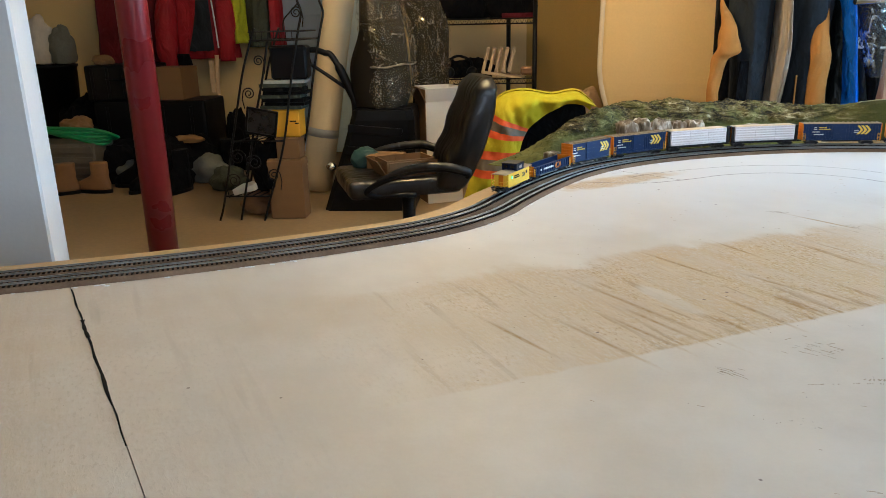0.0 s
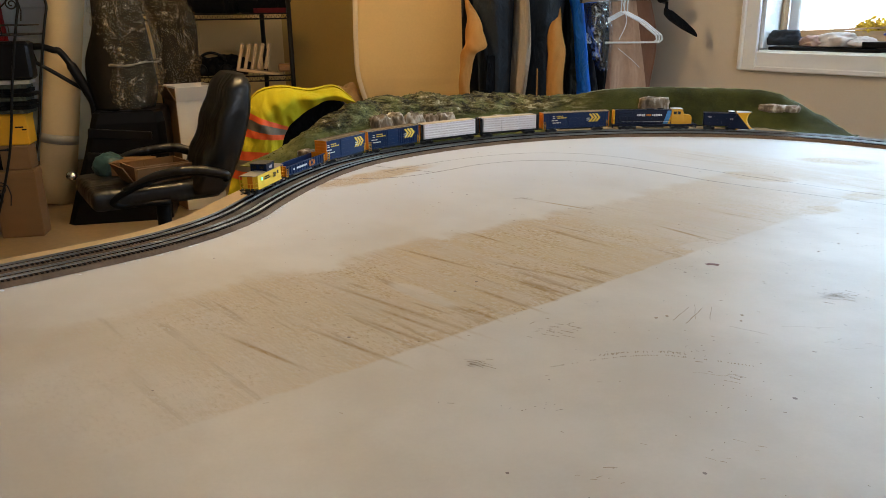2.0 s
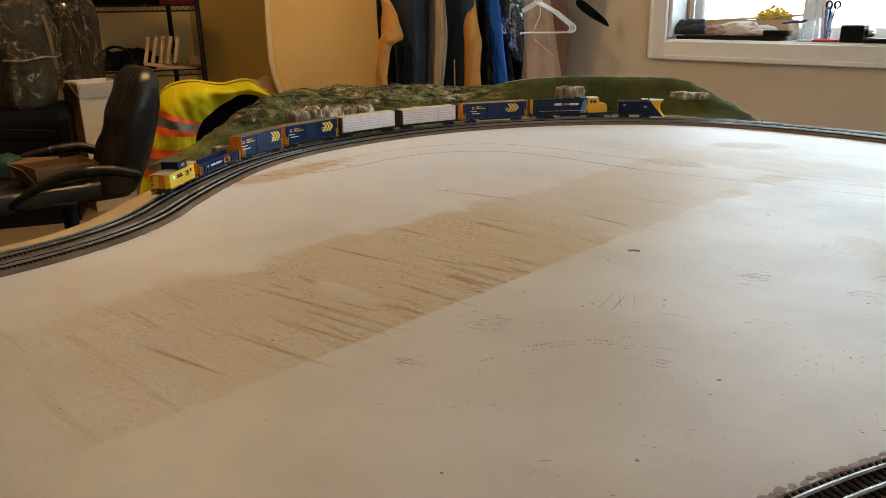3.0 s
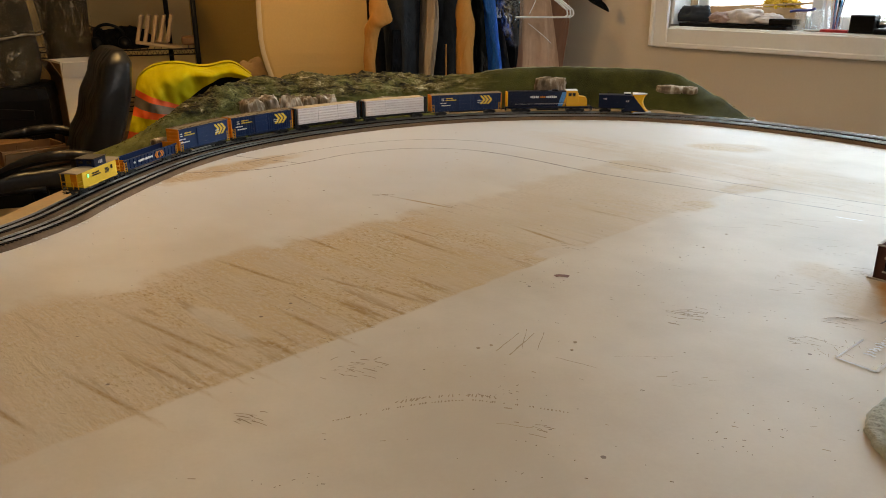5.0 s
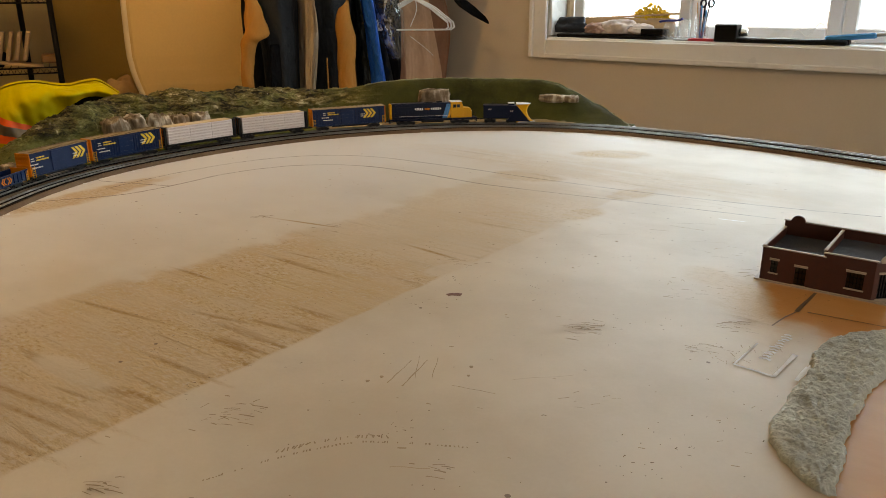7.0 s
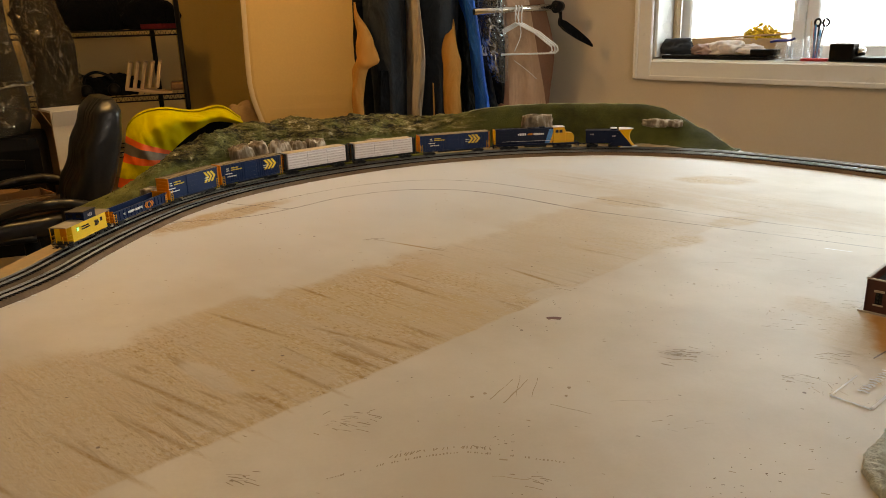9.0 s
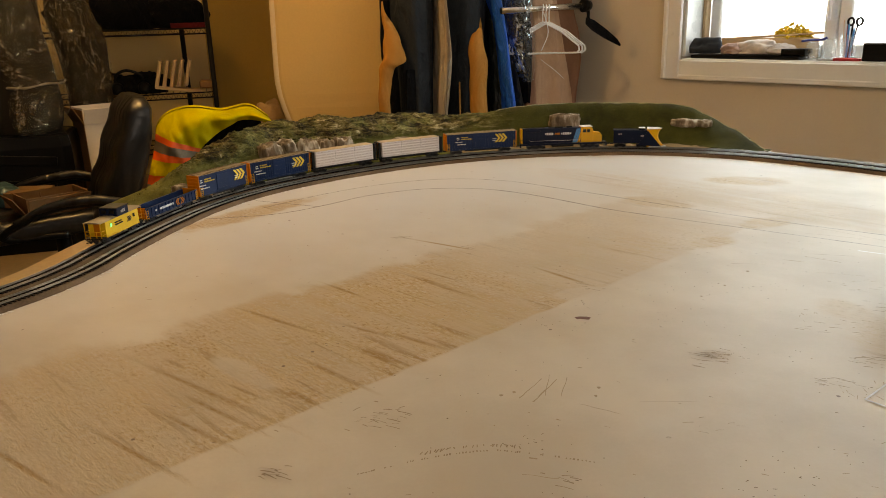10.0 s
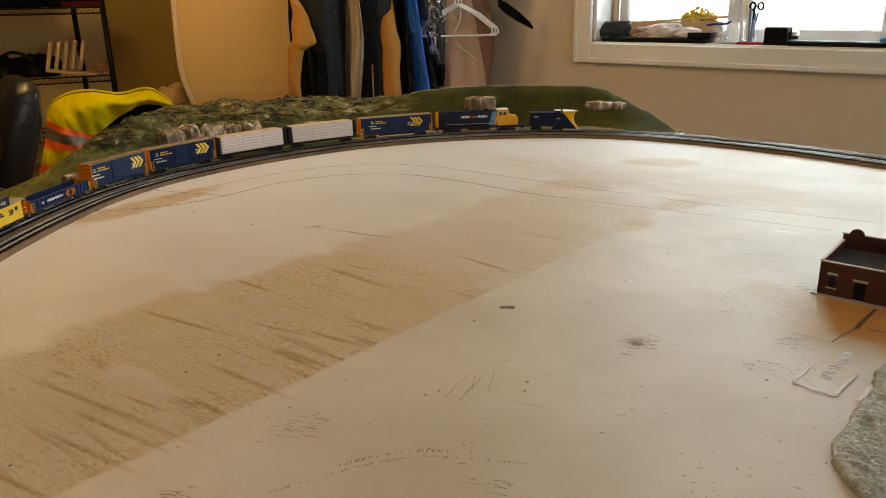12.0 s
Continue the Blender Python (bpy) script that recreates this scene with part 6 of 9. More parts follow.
    yy = SIDE * (W / 2 + 0.0008)
    chevrons(b, 0.012, yy, 0.0285, 0.0095, DEEP, 3, 0.0058)
    print_bars(b, [(-0.026, 0.0320, 0.022, 0.0026), (-0.026, 0.0280, 0.026, 0.0026)], yy, BLACK, "dark lettering reduced to bars")
    print_bars(b, [(-0.004, 0.0475, 0.014, 0.006)], SIDE * (W / 2 + 0.0012), GREYP, "grey cupola lettering reduced to bars")
    bm = bmesh.new()
    add_box(bm, (-0.037, SIDE * (W / 2 + 0.0012), 0.0310), (0.0052, 0.0010, 0.0060), bev=0.0006)
    part("marker_light", bm, MARKER, b, "glowing green marker light")
    return b


REAR = 0.860
at = REAR
caboose(place(at, 0.133, 0.29), 0.140); at += 0.133
gondola(place(at, 0.180), 0.184); at += 0.180
boxcar(place(at, 0.138), 0.152, ribs=False, label="smooth-sided navy model boxcar with orange ends and chevrons"); at += 0.138
boxcar(place(at, 0.172), 0.176, label="ribbed navy model boxcar coupled behind a lumber car"); at += 0.172
first = lumber_car(place(at, 0.180), 0.188); at += 0.180
copy_thing(first, place(at, 0.187)); at += 0.187
boxcar(place(at, 0.198), 0.204, label="ribbed navy model boxcar coupled behind the locomotive"); at += 0.198
locomotive(place(at, 0.240, 0.30)); at += 0.240
snow_plow(place(at, 0.148)); at += 0.148
BEFORE_ROOM = set(bpy.data.objects)


# ---------------------------------------------------------------- loose things in the room
DRAWN_FLOOR, DRAWN_CEIL = -0.76, 1.62          # heights these things are drawn between; set_true() stands them in the room
LEATHER = surf("black_leather", (0.005, 0.0045, 0.004), 0.34, var=0.6, scale=7, fine=90, bump=0.3, dist=0.002, spec=0.55, fold=4.5)
BLACKCLOTH = surf("black_cloth", (0.004, 0.004, 0.0045), 0.9, var=0.4, scale=8, fine=200, bump=0.4, spec=0.1, fold=12)
BLACKPLAS = surf("black_plastic", (0.0035, 0.0035, 0.004), 0.42, var=0.3, scale=10, fine=160, spec=0.16)
CHARCOAL = surf("charcoal_fleece", (0.022, 0.026, 0.031), 0.92, var=0.35, scale=7, fine=220, bump=0.5, spec=0.15, fold=12)
TANCLOTH = surf("ochre_canvas", (0.40, 0.175, 0.036), 0.85, var=0.28, scale=9, fine=260, bump=0.4, spec=0.2, fold=8)
KNIT = surf("cream_knit", (0.42, 0.33, 0.23), 0.9, var=0.2, scale=9, fine=240, bump=0.5, fold=10)
ROYAL = surf("royal_blue_shell", (0.012, 0.125, 0.62), 0.5, var=0.2, scale=9, fine=200, bump=0.2, spec=0.3, fold=16)
DKGREEN = surf("black_green_nylon", (0.006, 0.009, 0.009), 0.42, var=0.3, scale=9, fine=200, bump=0.2, spec=0.3, fold=16)
TROUSER = surf("dusty_tan_canvas", (0.50, 0.31, 0.195), 0.88, var=0.25, scale=11, fine=240, bump=0.4, fold=8)
TROUSER2 = surf("brown_canvas", (0.26, 0.125, 0.070), 0.88, var=0.22, scale=8, fine=240, bump=0.3, fold=8)
REDCOAT = surf("red_nylon", (0.28, 0.010, 0.016), 0.55, var=0.35, scale=6, fine=180, bump=0.3, spec=0.25, fold=12)
DKRED = surf("dark_red_cloth", (0.10, 0.006, 0.010), 0.75, var=0.3, scale=6, fine=180, bump=0.3, spec=0.2, fold=10)
LIME = surf("lime_cloth", (0.36, 0.40, 0.010), 0.75, var=0.25, scale=6, fine=180, spec=0.2, fold=14)
OLIVE = surf("grey_green_cloth", (0.055, 0.062, 0.045), 0.85, var=0.3, scale=6, fine=180, spec=0.2, fold=14)
HIVIS = surf("hi_vis_yellow_cloth", (0.52, 0.44, 0.006), 0.8, var=0.22, scale=9, fine=300, bump=0.3, spec=0.2, fold=5)
HVORANGE = surf("hi_vis_orange_tape", (0.75, 0.10, 0.015), 0.6, var=0.1, scale=20)
SILVERT = surf("silver_reflective_tape", (0.17, 0.145, 0.11), 0.5, metal=0.2, var=0.2, scale=30)
CARD = surf("brown_cardboard", (0.19, 0.105, 0.045), 0.85, var=0.16, scale=5, fine=160, stretch=(1, 1, 4), spec=0.2)
WCARD = surf("white_cardboard", (0.62, 0.58, 0.52), 0.75, var=0.08, scale=4, fine=120)
YBOX = surf("yellow_card", (0.60, 0.30, 0.010), 0.6, var=0.12, scale=5, spec=0.3)
IRON = surf("black_wrought_iron", (0.008, 0.0075, 0.007), 0.5, metal=0.3, var=0.3, scale=20, fine=200, spec=0.25)
REDPAINT = surf("oxide_red_gloss_paint", (0.17, 0.010, 0.012), 0.30, var=0.2, scale=5, fine=60, bump=0.15, spec=0.4)
CHROME = surf("brushed_chrome", (0.72, 0.71, 0.69), 0.22, metal=1.0, var=0.1, scale=10)
TUBEM = surf("beige_carpet_roll", (0.62, 0.49, 0.29), 0.8, var=0.12, scale=5, fine=160)
DUCT = surf("grey_duct_tape", (0.36, 0.35, 0.32), 0.4, metal=0.2, var=0.12, scale=14)
WHITEPL = surf("white_plastic", (0.80, 0.80, 0.78), 0.4, var=0.05, scale=12)
HOSE = surf("green_hose", (0.015, 0.20, 0.055), 0.4, var=0.15, scale=12)
BOOTBR = surf("brown_boot_leather", (0.24, 0.12, 0.045), 0.65, var=0.3, scale=12, fine=160)
GREYBAG = surf("grey_cloth", (0.13, 0.135, 0.12), 0.85, var=0.35, scale=10)
TEAL = surf("teal_plastic_bag", (0.022, 0.065, 0.070), 0.35, var=0.35, scale=10)
BLUETOOL = surf("blue_tool_plastic", (0.03, 0.25, 0.55), 0.4, var=0.1, scale=20)
REDBOOK = surf("red_book_cover", (0.50, 0.03, 0.03), 0.5, var=0.1, scale=10)
PALEBLUE = surf("pale_blue_door_paint", (0.42, 0.50, 0.57), 0.6, var=0.08, scale=3)
FOAM = surf("cream_panel_face", (0.62, 0.43, 0.18), 0.75, var=0.08, scale=1.5, fine=90)
FOAMEDGE = surf("pale_panel_edge", (0.64, 0.53, 0.36), 0.6, var=0.08, scale=6)


def film_plastic(name, crease, plain, tint, size):
    """Thin clear film: see-through, with a dim shine and brighter creases."""
    m, nodes, links, p = node_mat(name)
    p.inputs["Base Color"].default_value = (*tint, 1)
    p.inputs["Metallic"].default_value = 0.6
    p.inputs["Roughness"].default_value = 0.17
    tr, mix = nodes.new("ShaderNodeBsdfTransparent"), nodes.new("ShaderNodeMixShader")
    tc, mp = nodes.new("ShaderNodeTexCoord"), nodes.new("ShaderNodeMapping")
    mp.inputs["Scale"].default_value = (1, 1, 0.5)
    links.new(tc.outputs["Object"], mp.inputs[0])
    n, off, fold, c = nodes.new("ShaderNodeTexNoise"), nodes.new("ShaderNodeMath"), nodes.new("ShaderNodeMath"), nodes.new("ShaderNodeMapRange")
    n.inputs["Scale"].default_value, n.inputs["Detail"].default_value, n.inputs["Distortion"].default_value = size, 5, 0.35
    links.new(mp.outputs[0], n.inputs["Vector"])
    off.operation, fold.operation = "SUBTRACT", "ABSOLUTE"
    off.inputs[1].default_value = 0.5
    links.new(n.outputs["Fac"], off.inputs[0])
    links.new(off.outputs[0], fold.inputs[0])
    c.inputs["From Min"].default_value, c.inputs["From Max"].default_value = 0.0, 0.022
    c.inputs["To Min"].default_value, c.inputs["To Max"].default_value = crease, plain
    links.new(fold.outputs[0], c.inputs["Value"])
    links.new(c.outputs[0], mix.inputs[0])
    links.new(tr.outputs[0], mix.inputs[1])
    links.new(p.outputs[0], mix.inputs[2])
    b = nodes.new("ShaderNodeBump")
    b.inputs["Strength"].default_value, b.inputs["Distance"].default_value = 0.6, 0.012
    links.new(n.outputs["Fac"], b.inputs["Height"])
    links.new(b.outputs[0], p.inputs["Normal"])
    links.new(mix.outputs[0], nodes["Material Output"].inputs["Surface"])
    return m


PACKCORE = surf("matt_black_fabric", (0.010, 0.008, 0.005), 0.85, var=0.5, scale=9, fine=150, bump=0.4, spec=0.15)
FILM = film_plastic("clear_plastic_film", 0.34, 0.05, (0.88, 0.74, 0.50), 14)
CUP = film_plastic("clear_cup_plastic", 0.25, 0.16, (0.90, 0.93, 0.94), 20)
COVER = film_plastic("garment_cover_film", 0.75, 0.10, (0.82, 0.90, 0.94), 9)


def drape_bm(rows, folds=9, amp=0.10, seed=0, seg=40, steps=6):
    """Hanging cloth: rows of (x, y, z, width, depth) from top to hem, its outline rippled by folds that deepen downwards."""
    keys = curve_through([(r[0], r[1], r[2]) for r in rows], steps)
    sizes = curve_through([(r[3], r[4], 0) for r in rows], steps)
    rings = []
    n = len(keys)
    for i, (p, s) in enumerate(zip(keys, sizes)):
        t = i / (n - 1)
        ring = []
        for k in range(seg):
            a = math.tau * k / seg
            rip = 1 + amp * (0.25 + t) * (math.sin(folds * a + seed + 1.3 * math.sin(t * 3 + seed)) * 0.6 + 0.8 * noise.noise(Vector((math.cos(a) * 1.6 + seed * 5, math.sin(a) * 1.6, t * 2.2))))
            ring.append(Vector((p.x + s.x / 2 * math.cos(a) * rip, p.y + s.y / 2 * math.sin(a) * rip, p.z + 0.012 * noise.noise(Vector((k * 0.4, seed, 0))) * t)))
        rings.append(ring)
    return loft(bmesh.new(), rings)


def lump_bm(c, s, seed, rough=0.35, sub=4, flat=True):
    """A soft heap: a cloth bundle, a bag or a stone-like bulk, flat underneath."""
    bm = bmesh.new()
    bmesh.ops.create_icosphere(bm, subdivisions=sub, radius=1)
    for v in bm.verts:
        q = v.co * 1.3 + Vector((seed * 4.7, seed * 1.9, 0))
        v.co *= 1 + rough * (noise.noise(q) + 0.55 * noise.noise(q * 2.4) + 0.3 * noise.noise(q * 5.5))
        if flat and v.co.z < -0.55:
            v.co.z = -0.55 - (abs(v.co.z) - 0.55) * 0.1
        v.co = Vector((c[0] + v.co.x * s[0] / 2, c[1] + v.co.y * s[1] / 2, c[2] + (v.co.z + (0.58 if flat else 0)) * s[2] / (1.58 if flat else 2)))
    for f in bm.faces:
        f.smooth = True
    return bm


def film_bm(rows, seed, crease=0.10, seg=46, steps=7, pleats=None):
    """Crumpled wrapping in sharp facets; pleats: below this height the folds fan downwards from a tie."""
    keys = curve_through([(r[0], r[1], r[2]) for r in rows], steps)
    sizes = curve_through([(r[3], r[4], 0) for r in rows], steps)
    bm, rows_ = bmesh.new(), []
    rnd = random.Random(seed)
    for i, (p, s) in enumerate(zip(keys, sizes)):
        ring = []
        for k in range(seg):
            a = math.tau * (k + 0.5 * (i % 2) + rnd.uniform(-0.35, 0.35)) / seg
            q = Vector((math.cos(a) * 1.7 + seed * 3.3, math.sin(a) * 1.7, p.z * 6))
            fold = 0.5 - abs(noise.noise(q * 1.5)) * 1.6 + rnd.uniform(-0.6, 0.6)
            if pleats is not None and p.z < pleats:
                fold = 0.35 * fold + 0.7 * abs((a * 13 / math.tau + 0.25 * noise.noise(q)) % 1 * 2 - 1) - 0.35
            r = 1 + crease * fold
            ring.append(bm.verts.new((p.x + s.x / 2 * math.cos(a) * r, p.y + s.y / 2 * math.sin(a) * r, p.z + rnd.uniform(-0.006, 0.006))))
        rows_.append(ring)
    for a, b in zip(rows_, rows_[1:]):
        for k in range(seg):
            l = (k + 1) % seg
            if (k + len(a)) % 2:
                bm.faces.new((a[k], a[l], b[l]))
                bm.faces.new((a[k], b[l], b[k]))
            else:
                bm.faces.new((a[k], a[l], b[k]))
                bm.faces.new((a[l], b[l], b[k]))
    return bm


def garment(name, rows, material, label, category, folds=9, amp=0.10, seed=0, extra=()):
    """Clothing on a hanger: body, then sleeves and panels of their own, and the hanger hook."""
    g = thing(name, I4, label, category, "clothes on hangers")
    part("body", drape_bm(rows, folds, amp, seed), material, g)
    x, y, z = rows[0][:3]
    bm = bmesh.new()
    tube(bm, [(x, y, z - 0.02), (x, y, z + 0.05), (x, y + 0.012, z + 0.075), (x, y + 0.028, z + 0.075), (x, y + 0.034, z + 0.06)], 0.0022, 6)
    tube(bm, [(x - rows[0][3] * 0.4, y - 0.15, z - 0.05), (x, y, z), (x + rows[0][3] * 0.4, y + 0.15, z - 0.05)], 0.004, 6)
    part("hanger", bm, CHROME, g, "wire hanger")
    for pname, bm, mt, lb in extra:
        part(pname, bm, mt, g, lb)
    return g


def sleeve(pts, rs, folds=5, seed=0):
    rings = []
    c = curve_through(pts, 6)
    r = curve_through([(a, a * 0.8, 0) for a in rs], 6)
    for i, (p, q) in enumerate(zip(c, r)):
        rings.append([Vector((p.x + q.x * math.cos(a) * (1 + 0.10 * math.sin(3 * a + i * 0.5 + seed) + 0.12 * noise.noise(p * 14 + Vector((a, seed, 0)))), p.y + q.y * math.sin(a), p.z)) for a in [math.tau * k / 18 for k in range(18)]])
    return loft(bmesh.new(), rings)


# ------------------------------------------------ the clothes rail by the wall
def clothes_rail():
    r = thing("clothes_rail", I4, "chrome clothes rail with black end bracket on the wall", "clothes rail")
    for z, x0, y0, x1, y1, rad in ((0.430, 1.485, 3.50, 1.915, 3.535, 0.0150), (0.99, 0.78, 3.47, 2.06, 3.80, 0.0165)):
        bm = bmesh.new()
        tube(bm, [(x0, y0, z), (x1, y1, z + 0.012)], rad, 14)
        part("rail", bm, CHROME, r, "round chrome rail")
        bm = bmesh.new()
        tube(bm, [(x1 - 0.005, y1, z + 0.012), (x1 + 0.035, y1 + 0.012, z + 0.014)], [0.030, 0.022], 14)
        tube(bm, [(x1 + 0.02, y1 + 0.01, z), (x1 + 0.09, y1 + 0.14, z - 0.01)], 0.012, 8)
        part("bracket", bm, BLACKPLAS, r, "black end bracket")
    bm = bmesh.new()
    for x, y in ((0.80, 3.45), (1.35, 3.52)):
        tube(bm, [(x, y, 0.99), (x, y, DRAWN_CEIL - 0.002)], 0.008, 8)
    part("drop_rod", bm, CHROME, r, "chrome drop rod from the ceiling")
    return r


clothes_rail()

garment("work_jacket", [(1.102, 3.785, 0.943, 0.108, 0.323), (1.113, 3.774, 0.641, 0.194, 0.431), (1.113, 3.763, 0.479, 0.221, 0.453), (1.113, 3.763, 0.188, 0.210, 0.453), (1.111, 3.763, -0.049, 0.205, 0.453), (1.113, 3.763, -0.308, 0.216, 0.453)],
        CHARCOAL, "charcoal work jacket with ochre sleeve on the rail", "jacket", 11, 0.07, 1,
        [("sleeve", sleeve([(0.964, 3.591, 0.468), (0.967, 3.591, 0.425), (0.982, 3.569, 0.371), (0.995, 3.558, 0.307), (0.997, 3.547, 0.255), (0.992, 3.547, 0.207), (0.960, 3.547, 0.172), (0.946, 3.547, 0.091), (0.944, 3.547, -0.038), (0.935, 3.558, -0.286)],
                           [0.004, 0.008, 0.022, 0.036, 0.046, 0.052, 0.034, 0.028, 0.025, 0.026], seed=1), TANCLOTH, "ochre canvas sleeve"),
         ("far_sleeve", sleeve([(1.000, 3.677, 0.511), (0.995, 3.677, 0.296), (1.011, 3.655, 0.145), (1.022, 3.645, -0.028), (1.016, 3.645, -0.265)], [0.02, 0.03, 0.035, 0.03, 0.03], seed=6), BLACKCLOTH, "black inner sleeve"),
         ("pocket_flap", add_box(bmesh.new(), (1.070, 3.539, 0.080), (0.054, 0.008, 0.183), bev=0.003, rot=(0, 4, 10)), BLACKCLOTH, "black side pocket")])
garment("knit_cardigan", [(1.221, 3.731, 0.943, 0.032, 0.280), (1.229, 3.720, 0.641, 0.039, 0.367), (1.232, 3.720, 0.458, 0.045, 0.410), (1.242, 3.720, 0.242, 0.071, 0.410), (1.226, 3.720, 0.059, 0.065, 0.410), (1.216, 3.720, -0.049, 0.052, 0.410), (1.210, 3.720, -0.265, 0.049, 0.410)],
        KNIT, "cream ribbed knit cardigan between two jackets", "cardigan", 26, 0.16, 2)
garment("work_jacket", [(1.372, 3.806, 0.943, 0.108, 0.323), (1.372, 3.785, 0.641, 0.205, 0.431), (1.370, 3.774, 0.479, 0.221, 0.453), (1.356, 3.763, 0.210, 0.189, 0.453), (1.342, 3.763, -0.049, 0.162, 0.453), (1.340, 3.763, -0.308, 0.162, 0.453)],
        CHARCOAL, "charcoal jacket with ochre sleeve and brass zip", "jacket", 10, 0.07, 3,
        [("sleeve", sleeve([(1.407, 3.580, 0.425), (1.402, 3.569, 0.371), (1.384, 3.558, 0.307), (1.382, 3.547, 0.229), (1.389, 3.547, 0.138), (1.386, 3.547, 0.005), (1.394, 3.558, -0.265)], [0.004, 0.015, 0.033, 0.047, 0.042, 0.046, 0.044], seed=4), TANCLOTH, "ochre canvas sleeve"),
         ("zip", add_box(bmesh.new(), (1.294, 3.539, 0.026), (0.006, 0.005, 0.183), bev=0.001), TANCLOTH, "thin brass zip")])
garment("rain_shell", [(1.469, 3.785, 0.943, 0.054, 0.259), (1.482, 3.785, 0.619, 0.075, 0.367), (1.496, 3.785, 0.296, 0.086, 0.388), (1.507, 3.785, -0.028, 0.092, 0.388), (1.512, 3.785, -0.265, 0.092, 0.388)],
        DKGREEN, "dark nylon shell jacket on the rail", "jacket", 8, 0.08, 5)
garment("blue_jacket", [(1.453, 3.677, 0.943, 0.030, 0.194), (1.474, 3.666, 0.641, 0.043, 0.259), (1.486, 3.655, 0.486, 0.052, 0.280), (1.512, 3.655, 0.328, 0.052, 0.280), (1.532, 3.655, 0.145, 0.060, 0.280), (1.548, 3.655, -0.006, 0.071, 0.280), (1.553, 3.655, -0.243, 0.075, 0.280)],
        ROYAL, "royal blue shell jacket on the rail", "jacket", 7, 0.10, 6)
garment("dark_parka", [(1.522, 3.700, 0.909, 0.051, 0.203), (1.542, 3.700, 0.625, 0.092, 0.244), (1.557, 3.700, 0.421, 0.112, 0.264), (1.577, 3.700, 0.197, 0.122, 0.264), (1.603, 3.700, -0.006, 0.132, 0.264), (1.613, 3.700, -0.230, 0.132, 0.264)],
        DKGREEN, "black parka beside a plastic garment cover", "jacket", 8, 0.09, 7)
garment("covered_suit", [(1.581, 3.600, 0.885, 0.058, 0.156), (1.586, 3.600, 0.613, 0.117, 0.175), (1.593, 3.600, 0.418, 0.131, 0.175), (1.606, 3.600, 0.282, 0.121, 0.175), (1.628, 3.600, 0.107, 0.068, 0.136), (1.636, 3.600, 0.010, 0.039, 0.097)],
        BLACKCLOTH, "dark suit under a shiny clear plastic cover", "suit", 7, 0.10, 8,
        [("cover", film_bm([(1.581, 3.590, 0.885, 0.068, 0.175), (1.586, 3.590, 0.613, 0.131, 0.204), (1.593, 3.590, 0.418, 0.146, 0.204), (1.606, 3.590, 0.282, 0.136, 0.204), (1.628, 3.590, 0.146, 0.087, 0.156), (1.632, 3.590, 0.107, 0.058, 0.117)], 9, 0.10), COVER, "crinkled clear plastic cover")])
garment("canvas_trousers", [(1.703, 3.591, 0.847, 0.113, 0.066), (1.708, 3.591, 0.603, 0.131, 0.075), (1.714, 3.591, 0.472, 0.145, 0.084), (1.736, 3.591, 0.256, 0.178, 0.084), (1.764, 3.591, 0.022, 0.202, 0.084), (1.769, 3.591, -0.241, 0.202, 0.084)],
        TROUSER, "dusty tan canvas trousers hanging behind hangers", "trousers", 6, 0.20, 10)
garment("brown_trousers", [(1.816, 3.638, 0.847, 0.113, 0.056), (1.820, 3.638, 0.603, 0.122, 0.066), (1.830, 3.638, 0.472, 0.131, 0.075), (1.867, 3.638, 0.256, 0.150, 0.075), (1.853, 3.638, 0.022, 0.131, 0.075), (1.844, 3.638, -0.241, 0.131, 0.075)],
        TROUSER2, "reddish brown canvas trousers beside the wall", "trousers", 5, 0.20, 12)
garment("brown_trousers", [(1.642, 3.600, 0.847, 0.056, 0.056), (1.642, 3.600, 0.603, 0.066, 0.066), (1.647, 3.600, 0.303, 0.075, 0.075), (1.661, 3.600, 0.069, 0.075, 0.075), (1.665, 3.600, -0.241, 0.075, 0.075)],
        TROUSER2, "narrow reddish brown trousers behind the tan pair", "trousers", 5, 0.20, 13)


def plastic_hanger(x, y, z, tilt, w=0.30):
    """A white tubular hanger: hook, shoulders and bar."""
    h = thing("clothes_hanger", Matrix.Translation((x, y, z)) @ Matrix.Rotation(radians(tilt), 4, "Z"), "white plastic tube hanger hanging empty on the rail", "hanger", "empty hangers")
    bm = bmesh.new()
    tube(bm, [(0.0, 0, -0.055), (0.0, 0, -0.012), (0.004, 0, 0.012), (0.002, 0.018, 0.022), (-0.002, 0.032, 0.012), (-0.002, 0.036, -0.004)], 0.0030, 8)
    part("hook", bm, WHITEPL, h)
    bm = bmesh.new()
    tube(bm, [(0, 0, -0.055), (-w * 0.25, 0, -0.10), (-w * 0.49, 0, -0.165), (-w * 0.5, 0, -0.185), (-w * 0.46, 0, -0.196), (w * 0.46, 0, -0.196), (w * 0.5, 0, -0.185), (w * 0.49, 0, -0.165), (w * 0.25, 0, -0.10)], 0.0040, 8, closed=True)
    part("frame", bm, WHITEPL, h)


for k, (x, y, z, a) in enumerate(((1.700, 3.499, 0.440, -22), (1.716, 3.500, 0.440, -18), (1.684, 3.498, 0.440, -27))):
    plastic_hanger(x, y, z, a, 0.34)
bm = bmesh.new()
tube(bm, curve_through([(1.66, 3.455, 0.26), (1.69, 3.45, 0.34), (1.672, 3.462, 0.43)], 6), 0.002, 6)
tube(bm, curve_through([(1.655, 3.45, 0.22), (1.73, 3.45, 0.165), (1.77, 3.45, 0.13)], 6), 0.0011, 6)
